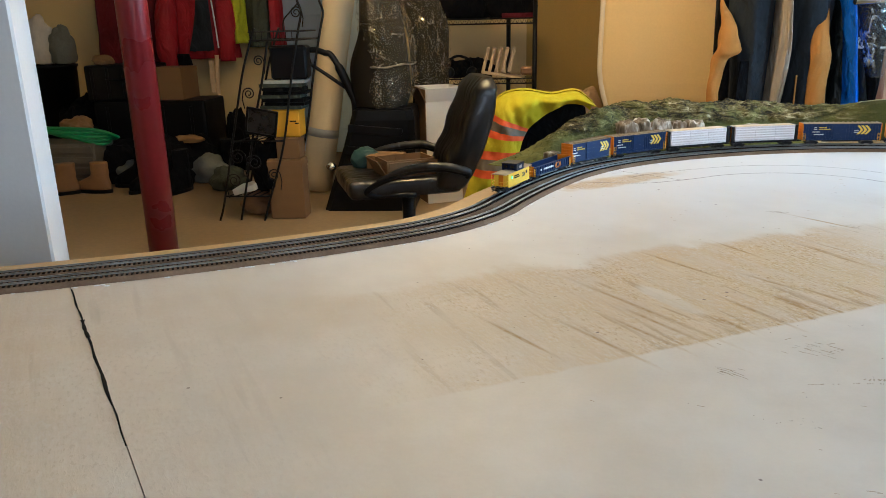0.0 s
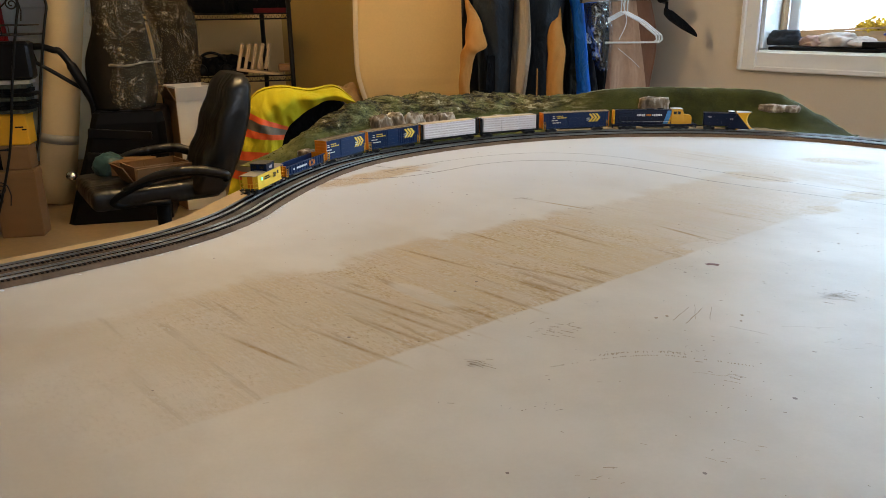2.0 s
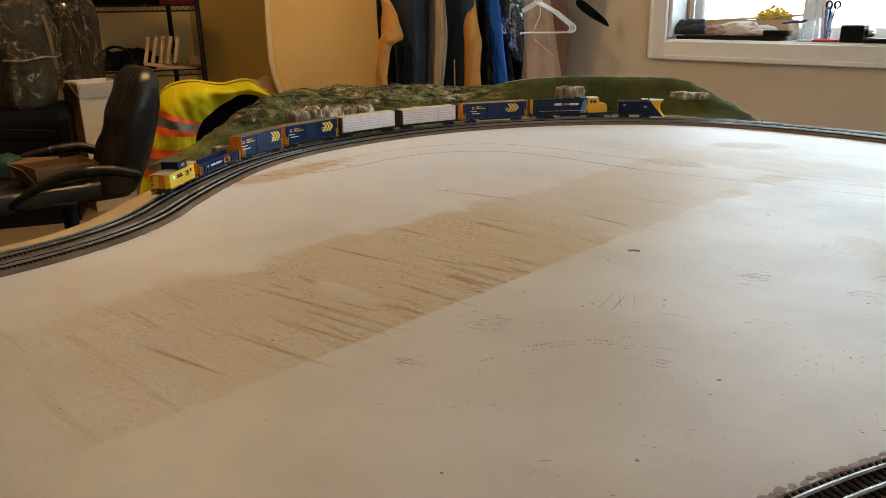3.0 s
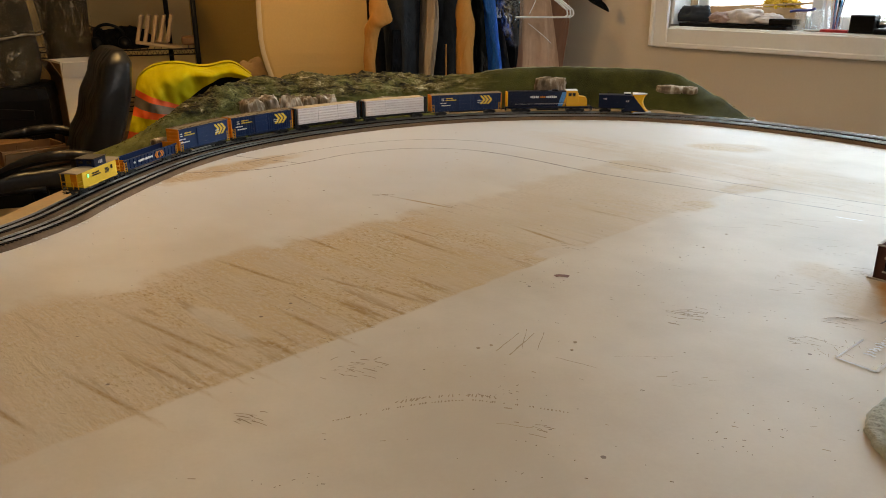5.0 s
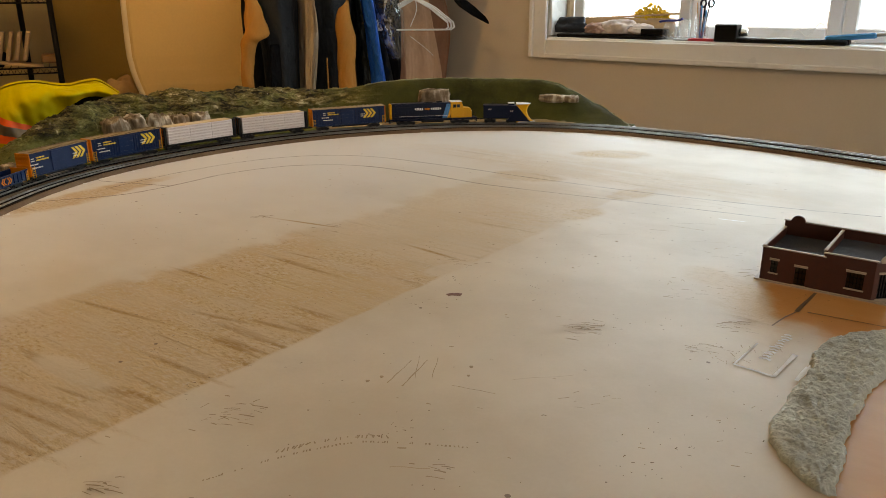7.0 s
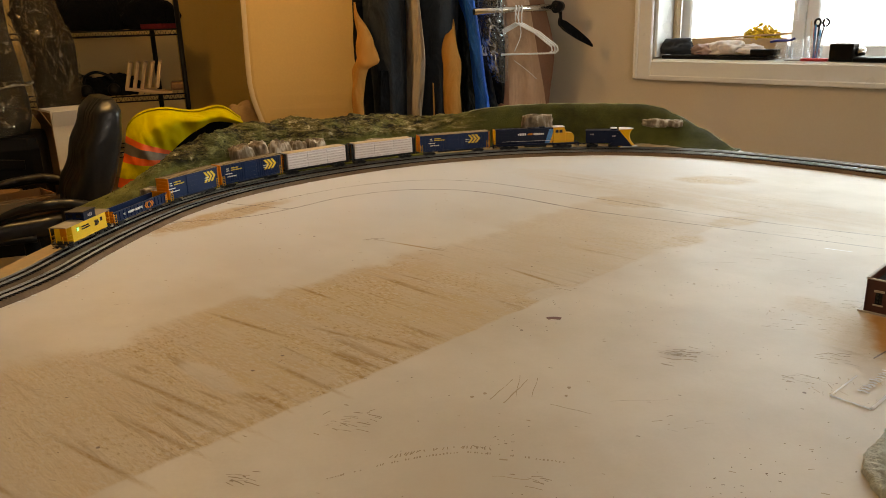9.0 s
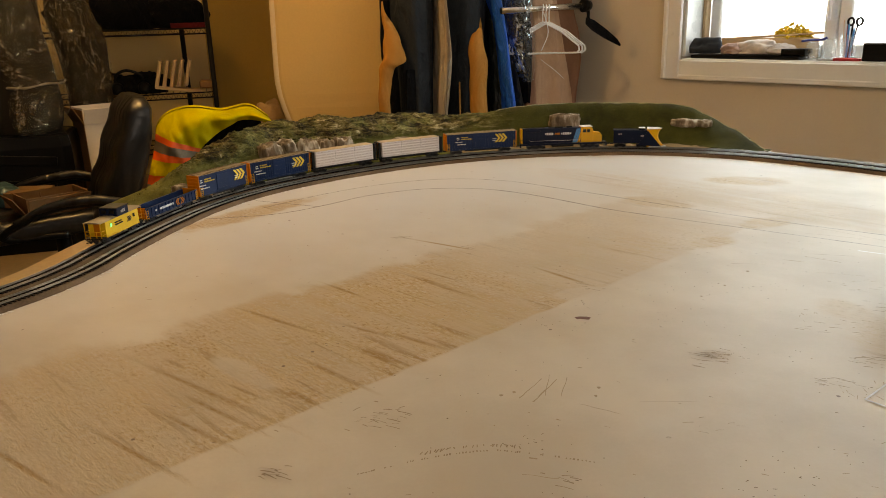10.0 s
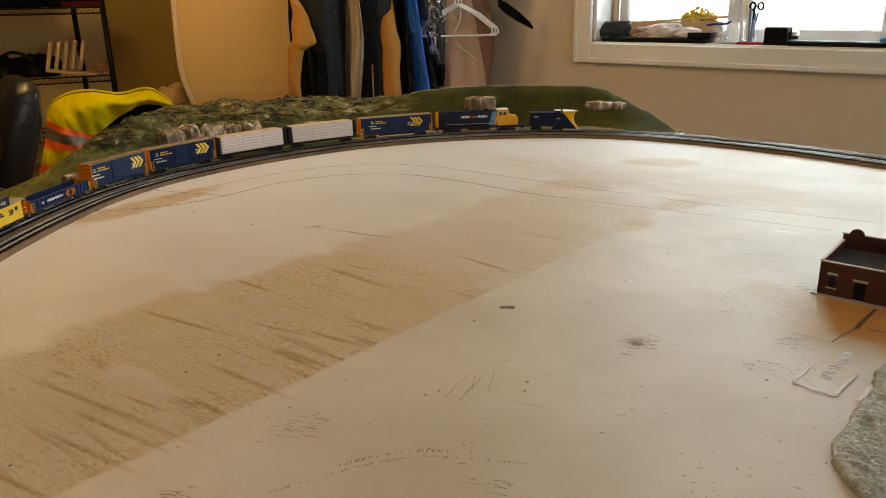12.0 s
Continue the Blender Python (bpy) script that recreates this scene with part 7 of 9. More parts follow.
solo("loose_string", bm, WHITEPL, "thin white string looped over the hangers", "string", smooth=True)
bm = bmesh.new()
loft(bm, [[Vector((x, 3.44 + dy, z + dz)) for dy, dz in ((-w, -h), (w, -h), (w, h), (-w, h))] for x, z, w, h in ((1.872, 0.396, 0.010, 0.014), (1.905, 0.375, 0.015, 0.022), (1.970, 0.334, 0.014, 0.020), (2.030, 0.297, 0.009, 0.012), (2.050, 0.280, 0.004, 0.005))], smooth=False)
add_box(bm, (1.880, 3.44, 0.415), (0.012, 0.012, 0.05), bev=0.002)
solo("folded_umbrella", bm, BLACKCLOTH, "small black folded umbrella hanging from the rail end", "umbrella")

# ------------------------------------------------ tall panel and corner
bm = bmesh.new()
n = 30
front, back = [], []
for i in range(n + 1):
    z = DRAWN_FLOOR + 0.002 + (1.35 - DRAWN_FLOOR) * i / n
    bend = 0.085 * smooth(0.10, -0.35, z)
    front.append((0.553 + bend + 0.006 * math.sin(i * 0.4), z))
rings = []
for x, z in front:
    yb = 4.42 + 0.10 * smooth(1.3, DRAWN_FLOOR, z) * -1
    rings.append([Vector((x, yb - 0.03, z)), Vector((x + 0.012, yb - 0.04, z)), Vector((1.30, yb - 0.33, z)), Vector((1.30, yb - 0.26, z)), Vector((x + 0.012, yb + 0.03, z)), Vector((x, yb + 0.02, z))])
loft(bm, rings, smooth=False)
PANEL = thing("foam_panel", I4, "tall cream foam board leaning with a bowed pale edge", "foam board")
part("board", bm, FOAM, PANEL)
bm = bmesh.new()
tube(bm, [(x - 0.004, 4.42 - 0.10 * smooth(1.3, DRAWN_FLOOR, z) - 0.008, z) for x, z in front], 0.021, 10)
part("edge_strip", bm, FOAMEDGE, PANEL, "rounded pale edge strip", True)
bm = lump_bm((0.50, 4.55, -0.30), (0.20, 0.20, 0.26), 3, 0.25)
add_box(bm, (0.50, 4.56, -0.53), (0.26, 0.26, 0.458), bev=0.01)
solo("folded_blanket", bm, surf("tan_blanket", (0.36, 0.22, 0.10), 0.9, var=0.25, scale=8), "tan blanket heaped on a crate in the corner", "blanket")

# ------------------------------------------------ steel column
col = thing("steel_column", Matrix.Translation((-1.056, 2.27, 0)), "glossy oxide red round steel column", "column")
bm = bmesh.new()
lathe(bm, [(0.046, DRAWN_FLOOR + 0.012), (0.046, DRAWN_CEIL - 0.012)], 32)
part("shaft", bm, REDPAINT, col, "", True)
for z in (DRAWN_FLOOR + 0.0065, DRAWN_CEIL - 0.0065):
    bm = bmesh.new()
    add_box(bm, (0, 0, z), (0.16, 0.16, 0.011), bev=0.002)
    part("plate", bm, REDPAINT, col, "square steel plate")


# ------------------------------------------------ office chair
def office_chair():
    c = thing("office_chair", Matrix.Translation((-0.30, 3.34, DRAWN_FLOOR)), "worn black leather office chair with padded arm loops", "office chair")
    # backrest: a padded slab seen nearly edge-on, leaning back
    rings = []
    for i in range(22):
        t = i / 21
        z = 0.36 + 0.485 * t
        cx = 0.065 + 0.165 * t + 0.015 * math.sin(t * 3.1)
        w = 0.205 * (1 - 0.10 * (2 * t - 1) ** 2) * (1 - 0.22 * max(0, t - 0.93) / 0.07)
        th = (0.086 - 0.020 * t) * (1 - 0.30 * (2 * t - 0.9) ** 4) * (1 - 0.35 * max(0, t - 0.93) / 0.07)
        ring = []
        for k in range(28):
            a = math.tau * k / 28
            ca, sa = math.cos(a), math.sin(a)
            e = 0.45
            u = (abs(ca) ** e) * (1 if ca > 0 else -1)
            v = (abs(sa) ** e) * (1 if sa > 0 else -1)
            pad = 1 + 0.07 * math.sin(t * 22) * (1 if u < 0 else 0.2) + 0.05 * noise.noise(Vector((t * 9, v * 3, u)))
            x, y = u * th * pad, v * w
            rot = radians(15)
            ring.append(Vector((cx + x * math.cos(rot) - y * math.sin(rot), x * math.sin(rot) + y * math.cos(rot), z)))
        rings.append(ring)
    part("backrest", loft(bmesh.new(), rings), LEATHER, c, "padded black leather backrest")
    bm = bmesh.new()
    add_box(bm, (-0.15, 0.0, 0.375), (0.50, 0.44, 0.09), bev=0.035, seg=3, rot=(0, 0, 20))
    part("seat", bm, LEATHER, c, "black padded seat", True)
    near = [(0.185, -0.26, 0.44), (0.18, -0.28, 0.458), (0.067, -0.28, 0.481), (-0.07, -0.28, 0.465), (-0.192, -0.28, 0.411), (-0.241, -0.27, 0.372), (-0.22, -0.25, 0.35), (-0.16, -0.22, 0.345), (-0.04, -0.2, 0.34)]
    far = [(0.09, 0.20, 0.46), (0.003, 0.22, 0.48), (-0.073, 0.22, 0.497), (-0.247, 0.22, 0.47), (-0.371, 0.22, 0.405), (-0.394, 0.22, 0.37), (-0.36, 0.21, 0.345), (-0.27, 0.2, 0.34)]
    for pts in (near, far):
        bm = bmesh.new()
        tube(bm, curve_through(pts, 6), 0.014, 12)
        arm = part("arm", bm, BLACKPLAS, c, "curved black arm loop", True)
        bm = bmesh.new()
        rr = curve_through([Vector(p) + Vector((0, 0, 0.012)) for p in pts[:5]], 6)
        tube(bm, rr, [0.011 + 0.009 * math.sin(math.pi * min(1, max(0, i / (len(rr) - 1)))) for i in range(len(rr))], 12)
        part("arm_pad", bm, LEATHER, arm, "padded arm top", True)
    bm = bmesh.new()
    lathe(bm, [(0.03, 0.08), (0.03, 0.34)], 16, Matrix.Translation((-0.1, 0, 0)))
    part("gas_column", bm, BLACKPLAS, c, "black gas column")
    for k in range(5):
        a = k * math.tau / 5 + 0.3
        bm = bmesh.new()
        tube(bm, [(-0.1, 0, 0.10), (-0.1 + 0.30 * math.cos(a), 0.30 * math.sin(a), 0.06)], [0.03, 0.018], 8)
        own = bmesh.new()
        bmesh.ops.create_cone(own, cap_ends=True, segments=14, radius1=0.025, radius2=0.025, depth=0.04, matrix=Matrix.Translation((-0.1 + 0.30 * math.cos(a), 0.30 * math.sin(a), 0.0255)) @ Matrix.Rotation(math.pi / 2, 4, "X"))
        merge(bm, own)
        part("base_arm", bm, BLACKPLAS, c, "star base arm with castor")


office_chair()


def carton(x, y, z, sx, sy, sz, material, label, turn=0, flaps=False, name="cardboard_box"):
    b = thing(name, Matrix.Translation((x, y, z)) @ Matrix.Rotation(radians(turn), 4, "Z"), label, "box")
    bm = bmesh.new()
    t = 0.005
    for cx, cy, wx, wy in ((0, -sy / 2 + t / 2, sx, t), (0, sy / 2 - t / 2, sx, t), (-sx / 2 + t / 2, 0, t, sy - 2 * t), (sx / 2 - t / 2, 0, t, sy - 2 * t)):
        add_box(bm, (cx, cy, sz / 2), (wx, wy, sz - 0.001))
    add_box(bm, (0, 0, t / 2), (sx - 2 * t, sy - 2 * t, t))
    part("body", bm, material, b)
    if flaps:
        for cx, cy, wx, wy, rot in ((-sx / 2 - 0.02, 0, 0.10, sy, (0, 62, 0)), (0, -sy / 2 - 0.02, sx, 0.08, (-70, 0, 0))):
            bm = bmesh.new()
            add_box(bm, (cx, cy, sz - 0.04), (wx, wy, 0.004), rot=rot)
            part("flap", bm, CARD if wx < 0.12 else material, b, "bent open flap")
    else:
        for cy in (-sy / 4, sy / 4):
            bm = bmesh.new()
            add_box(bm, (0, cy, sz + 0.001), (sx, sy / 2 - 0.002, 0.004))
            part("flap", bm, material, b)
    return b


# what lies on the chair's seat
zs = DRAWN_FLOOR + 0.425
carton(-0.40, 3.26, zs, 0.22, 0.16, 0.075, CARD, "flat opened cardboard box lying on the chair seat", 28, True)
carton(-0.50, 3.40, zs, 0.14, 0.14, 0.06, CARD, "small cardboard box lying on the chair seat", -12)
solo("plastic_bag", lump_bm((-0.60, 3.44, zs - 0.02), (0.14, 0.13, 0.11), 5, 0.16), TEAL, "crumpled teal plastic bag on the chair seat", "bag")
tall = carton(-0.345, 4.40, DRAWN_FLOOR + 0.001, 0.215, 0.20, 0.715, WCARD, "tall white cardboard carton with open brown flap", 24, True)
bm = bmesh.new()
add_box(bm, (-0.1095, 0, 0.355), (0.003, 0.192, 0.70))
part("brown_side", bm, CARD, tall, "bare brown cardboard side")


# ------------------------------------------------ hi-vis vest over a second chair
def vest_chair():
    c = thing("desk_chair", Matrix.Translation((0.22, 3.80, DRAWN_FLOOR)), "black round-backed desk chair under a safety vest", "chair")
    bm = bmesh.new()
    out = [(-0.20, 0.30), (-0.19, 0.52), (-0.14, 0.68), (-0.03, 0.725), (0.08, 0.725), (0.150, 0.705), (0.192, 0.688), (0.205, 0.66), (0.195, 0.55), (0.18, 0.30)]
    prism(bm, out, -0.045, 0.045, Matrix.Rotation(math.pi / 2, 4, "X"), 0.016)
    part("backrest", bm, BLACKCLOTH, c, "black cloth backrest")
    bm = bmesh.new()
    add_box(bm, (0, 0.16, 0.36), (0.42, 0.40, 0.08), bev=0.03, seg=2)
    part("seat", bm, BLACKCLOTH, c, "black seat")
    bm = bmesh.new()
    lathe(bm, [(0.028, 0.05), (0.028, 0.33)], 14, Matrix.Translation((0, 0.16, 0)))
    for k in range(5):
        a = k * math.tau / 5
        tube(bm, [(0, 0.16, 0.07), (0.28 * math.cos(a), 0.16 + 0.28 * math.sin(a), 0.03)], [0.026, 0.03], 8)
    part("base", bm, BLACKPLAS, c, "black star base")
    v = thing("safety_vest", I4, "yellow hi-vis vest with orange and silver stripes draped over a chair", "vest")
    outer = curve_through([(-0.19, -0.62, 0), (-0.15, -0.48, 0), (-0.115, -0.36, 0), (-0.078, -0.235, 0), (-0.052, -0.133, 0), (-0.030, -0.062, 0), (0.030, -0.014, 0), (0.13, 0.000, 0), (0.25, -0.020, 0), (0.37, -0.006, 0), (0.455, -0.064, 0)], 8)
    inner = curve_through([(0.06, -0.62, 0), (0.075, -0.48, 0), (0.090, -0.36, 0), (0.112, -0.254, 0), (0.135, -0.195, 0), (0.160, -0.160, 0), (0.200, -0.130, 0), (0.255, -0.095, 0), (0.318, -0.066, 0), (0.38, -0.066, 0), (0.466, -0.079, 0)], 8)
    n = len(outer)
    cols = 22

    def cloth(i0, i1):
        bm = bmesh.new()
        for side in (0, 1):
            rows = []
            for i in range(i0, i1 + 1):
                row = []
                for j in range(cols + 1):
                    u = j / cols
                    p = outer[i].lerp(inner[i], u)
                    y = 3.685 - 0.045 * math.sin(math.pi * u) + 0.008 * math.sin(p.x * 42 + p.y * 13) + 0.022 * noise.noise(Vector((p.x * 16, p.y * 9, 2))) + 0.012 * noise.noise(Vector((p.x * 40, p.y * 22, 5)))
                    y += 0.05 * (1 - u) ** 3 + side * 0.006
                    row.append(bm.verts.new((p.x, y, p.y)))
                rows.append(row)
            for a, b in zip(rows, rows[1:]):
                for j in range(cols):
                    f = bm.faces.new((a[j], a[j + 1], b[j + 1], b[j]))
                    f.smooth = True
        return bm

    spans = [(0, 10, HIVIS, "yellow"), (10, 13, HVORANGE, "orange"), (13, 17, SILVERT, "silver"), (17, 20, HVORANGE, "orange"), (20, 25, HIVIS, "yellow"),
             (25, 28, HVORANGE, "orange"), (28, 32, SILVERT, "silver"), (32, 35, HVORANGE, "orange"), (35, n - 1, HIVIS, "yellow")]
    for a, b, mt, nm in spans:
        part({"yellow": "panel", "orange": "orange_stripe", "silver": "silver_stripe"}[nm], cloth(a, b), mt, v, {"yellow": "yellow cloth panel", "orange": "orange border stripe", "silver": "silver reflective stripe"}[nm])
    # the back part that goes over the chair
    bm = bmesh.new()
    rows = []
    for i in range(n // 2 - 6, n):
        rows.append([bm.verts.new((outer[i].x, 3.735 + 0.02 * k, outer[i].y + 0.004 + 0.012 * math.sin(math.pi * k / 6) - 0.0015 * k * k)) for k in range(7)])
    for a, b in zip(rows, rows[1:]):
        for j in range(6):
            bm.faces.new((a[j], a[j + 1], b[j + 1], b[j])).smooth = True
    part("back_panel", bm, HIVIS, v, "yellow cloth over the top")


vest_chair()


# ------------------------------------------------ wrapped bundles and the folded treadmill
def wrapped_pack(rows, film_rows, tie, seed, label):
    """A bulky black pack with a crinkled film drawn over it and tied."""
    b = thing("wrapped_pack", I4, label, "wrapped pack", "wrapped packs")
    part("core", drape_bm(rows, 5, 0.05, seed), PACKCORE, b, "bulky black core")
    part("film", film_bm(film_rows, seed, 0.12, pleats=tie[2] if tie else None), FILM, b, "crinkled clear plastic film")
    if tie:
        x, y, z, w, d = tie
        bm = bmesh.new()
        ring = [(x + w / 2 * math.cos(a), y + d / 2 * math.sin(a), z + 0.010 * math.cos(a) + 0.004 * math.sin(5 * a)) for a in [math.tau * q / 36 for q in range(36)]]
        tube(bm, ring, [0.005 + 0.002 * math.sin(q * 1.9) for q in range(36)], 6, closed=True)
        part("tie_band", bm, WRAPTIE, b, "twisted plastic tie", True)


WRAPTIE = surf("twisted_clear_film", (0.20, 0.175, 0.13), 0.25, var=0.4, scale=40)
wrapped_pack([(-0.665, 4.26, 0.80, 0.08, 0.10), (-0.65, 4.26, 0.62, 0.16, 0.20), (-0.635, 4.26, 0.40, 0.215, 0.27), (-0.63, 4.26, 0.26, 0.25, 0.30), (-0.652, 4.26, 0.10, 0.32, 0.32), (-0.650, 4.26, -0.04, 0.33, 0.32), (-0.655, 4.26, -0.138, 0.29, 0.30)],
             [(-0.66, 4.25, 0.82, 0.09, 0.12), (-0.640, 4.25, 0.62, 0.19, 0.24), (-0.625, 4.25, 0.40, 0.25, 0.31), (-0.605, 4.25, 0.26, 0.285, 0.34), (-0.590, 4.25, 0.15, 0.28, 0.35), (-0.585, 4.25, 0.085, 0.26, 0.345), (-0.590, 4.25, 0.03, 0.30, 0.36), (-0.60, 4.25, -0.06, 0.28, 0.37), (-0.605, 4.25, -0.132, 0.20, 0.36)],
             (-0.586, 4.25, 0.085, 0.275, 0.365), 2, "tall black pack in tied clear plastic film")
wrapped_pack([(-0.46, 4.66, 0.80, 0.08, 0.10), (-0.46, 4.66, 0.60, 0.16, 0.2), (-0.455, 4.66, 0.40, 0.22, 0.26), (-0.42, 4.66, 0.28, 0.25, 0.28), (-0.41, 4.66, 0.0, 0.22, 0.26), (-0.41, 4.66, DRAWN_FLOOR + 0.002, 0.22, 0.26)],
             [(-0.46, 4.65, 0.82, 0.09, 0.12), (-0.46, 4.65, 0.60, 0.17, 0.22), (-0.455, 4.65, 0.40, 0.235, 0.28), (-0.42, 4.65, 0.28, 0.265, 0.30), (-0.41, 4.65, 0.05, 0.235, 0.28), (-0.41, 4.65, -0.10, 0.225, 0.27)],
             None, 5, "black pack in clear plastic film behind a carton")


def treadmill():
    t = thing("folded_treadmill", I4, "black folded exercise machine with bent handle arm", "exercise machine")
    rings = []
    for z, x0, x1, y0, y1 in ((DRAWN_FLOOR + 0.001, -0.975, -0.46, 4.10, 4.52), (-0.60, -0.925, -0.455, 4.10, 4.50), (-0.36, -0.845, -0.445, 4.09, 4.47), (-0.20, -0.80, -0.445, 4.09, 4.45), (-0.15, -0.785, -0.455, 4.10, 4.44), (-0.140, -0.77, -0.47, 4.115, 4.43)):
        c = 0.035
        rings.append([Vector(q) for q in ((x0 + c, y0, z), (x1 - c, y0, z), (x1, y0 + c, z), (x1, y1 - c, z), (x1 - c, y1, z), (x0 + c, y1, z), (x0, y1 - c, z), (x0, y0 + c, z))])
    deck = part("deck", loft(bmesh.new(), rings, smooth=False), BLACKPLAS, t, "black folded deck")
    for k in range(3):
        bm = bmesh.new()
        add_box(bm, (-0.66 - 0.02 * k, 4.088, -0.26 - 0.13 * k), (0.30, 0.012, 0.05), bev=0.004, rot=(0, 6, 0))
        part("rib", bm, BLACKPLAS, deck, "moulded rib")
    bm = bmesh.new()
    tube(bm, curve_through([(-1.06, 4.2, 0.172), (-0.99, 4.2, 0.176), (-0.935, 4.2, 0.158), (-0.905, 4.2, 0.150), (-0.862, 4.2, 0.080), (-0.808, 4.2, -0.04), (-0.78, 4.2, -0.12), (-0.79, 4.2, -0.24), (-0.83, 4.2, -0.44)], 6), [0.016] * 24 + [0.024] * 25, 10)
    part("handle_arm", bm, BLACKPLAS, t, "bent black handle arm", True)
    bm = bmesh.new()
    tube(bm, [(-1.035, 4.2, 0.16), (-1.02, 4.2, 0.10), (-0.93, 4.2, 0.04), (-0.825, 4.2, -0.035)], 0.010, 8)
    part("brace", bm, BLACKPLAS, t, "thin black brace", True)
    bm = bmesh.new()
    lathe(bm, [(0.0, 0), (0.026, 0.002), (0.026, 0.03), (0.018, 0.038), (0.0, 0.040)], 16, Matrix.Translation((-0.925, 4.15, -0.49)) @ Matrix.Rotation(radians(70), 4, "X"))
    part("knob", bm, CHROME, t, "round chrome knob", True)


treadmill()

# ------------------------------------------------ carpet roll
roll = thing("carpet_roll", I4, "tall beige carpet roll banded with grey duct tape", "carpet roll")
a, b = Vector((-1.148, 4.66, DRAWN_FLOOR + 0.012)), Vector((-0.825, 4.74, 1.08))
bm = bmesh.new()
tube(bm, [a.lerp(b, k / 10) for k in range(11)], [0.095 + 0.0015 * math.sin(k) for k in range(11)], 32)
part("roll", bm, TUBEM, roll, "", True)
f0 = (-0.38 - a.z) / (b.z - a.z)
bm = bmesh.new()
tube(bm, [a.lerp(b, f0 - 0.014), a.lerp(b, f0 + 0.014)], 0.098, 32)
part("tape_band", bm, DUCT, roll, "grey duct tape band", True)


# ------------------------------------------------ wrought iron stand and what it holds
def iron_stand():
    s = thing("iron_stand", I4, "tall black wrought iron shelf stand with scrolls", "shelf stand")
    y0, y1 = 3.89, 4.16
    left = [(-1.495, DRAWN_FLOOR + 0.002), (-1.46, -0.65), (-1.37, -0.27), (-1.295, 0.03), (-1.235, 0.20), (-1.21, 0.26)]
    right = [(-1.245, DRAWN_FLOOR + 0.002), (-1.21, -0.65), (-1.107, -0.336), (-1.04, 0.0), (-0.985, 0.24), (-0.963, 0.33), (-0.977, 0.385), (-0.99, 0.44)]
    mid = [(-1.38, DRAWN_FLOOR + 0.002), (-1.33, -0.55), (-1.25, -0.20), (-1.19, 0.02), (-1.15, 0.20)]

    def along(path, z):
        for (xa, za), (xb, zb) in zip(path, path[1:]):
            if za <= z <= zb:
                return xa + (xb - xa) * (z - za) / (zb - za)
        return path[-1][0]

    for path, y in ((left, y0), (right, y0), (left, y1), (right, y1), (mid, y0 + 0.01)):
        dx = 0.05 if y == y1 else 0.0
        bm = bmesh.new()
        tube(bm, curve_through([(x + dx, y, z) for x, z in path], 5), 0.0062, 8)
        part("post", bm, IRON, s, "", True)
    for z in (-0.62, -0.315, 0.20):
        xl, xr = along(left, z), along(right, z)
        for y in (y0, y1):
            bm = bmesh.new()
            tube(bm, [(xl, y, z), (xr + (0.05 if y == y1 else 0), y, z)], 0.005, 6)
            part("shelf_bar", bm, IRON, s, "", True)
        for k in range(6):
            x = xl + (xr - xl) * (k + 0.5) / 6
            bm = bmesh.new()
            tube(bm, [(x, y0, z), (x + 0.04, y1, z)], 0.0028, 6)
            part("shelf_wire", bm, IRON, s, "", True)
    scrolls = ((-0.986, 0.332, 0.030, 1), (-1.266, -0.064, 0.032, -1), (-1.20, 0.10, 0.028, 1), (-1.36, -0.40, 0.045, 1), (-1.27, -0.43, 0.045, -1), (-1.39, -0.53, 0.04, -1), (-1.17, -0.50, 0.035, 1))
    for cx, cz, r, sgn in scrolls:
        bm = bmesh.new()
        pts = [(cx + sgn * r * (1 - q / 34) * math.cos(q * 0.42), y0 - 0.009, cz + r * (1 - q / 34) * math.sin(q * 0.42)) for q in range(28)]
        tail = [(cx + sgn * r * 0.9, y0 - 0.009, cz - r * 2.4), (cx + sgn * r * 1.15, y0 - 0.009, cz - r)]
        tube(bm, tail + pts, 0.0032, 6)
        part("scroll", bm, IRON, s, "curled iron scroll", True)
    bm = bmesh.new()
    tube(bm, curve_through([(-1.060, y0, 0.24), (-1.054, y0, 0.296), (-1.015, y0, 0.338), (-0.977, y0, 0.375)], 6), 0.004, 6)
    part("arch", bm, IRON, s, "curved iron arch", True)
    for z in (0.20, 0.242):
        bm = bmesh.new()
        tube(bm, [(-1.24, y0 - 0.006, z), (-0.98, y0 - 0.006, z), (-0.96, y1, z), (-1.20, y1, z)], 0.0035, 6, closed=True)
        part("basket_rail", bm, IRON, s, "thin basket rail", True)
    for k in range(9):
        x = -1.235 + 0.25 * k / 8
        bm = bmesh.new()
        tube(bm, [(x, y0 - 0.006, 0.20), (x, y0 - 0.006, 0.242)], 0.0022, 6)
        part("basket_wire", bm, IRON, s, "", True)


iron_stand()


def shelf_box(name, x, y, z, sx, sy, sz, material, label, turn=0, cat="box", bev=0.004):
    bm = bmesh.new()
    add_box(bm, (0, 0, sz / 2), (sx, sy, sz), bev=bev)
    add_box(bm, (0, 0, sz * 0.92), (sx + 0.004, sy + 0.004, sz * 0.10), bev=bev / 2)
    return solo(name, bm, material, label, cat, m=Matrix.Translation((x, y, z)) @ Matrix.Rotation(radians(turn), 4, "Z"))


z = DRAWN_FLOOR + 0.001
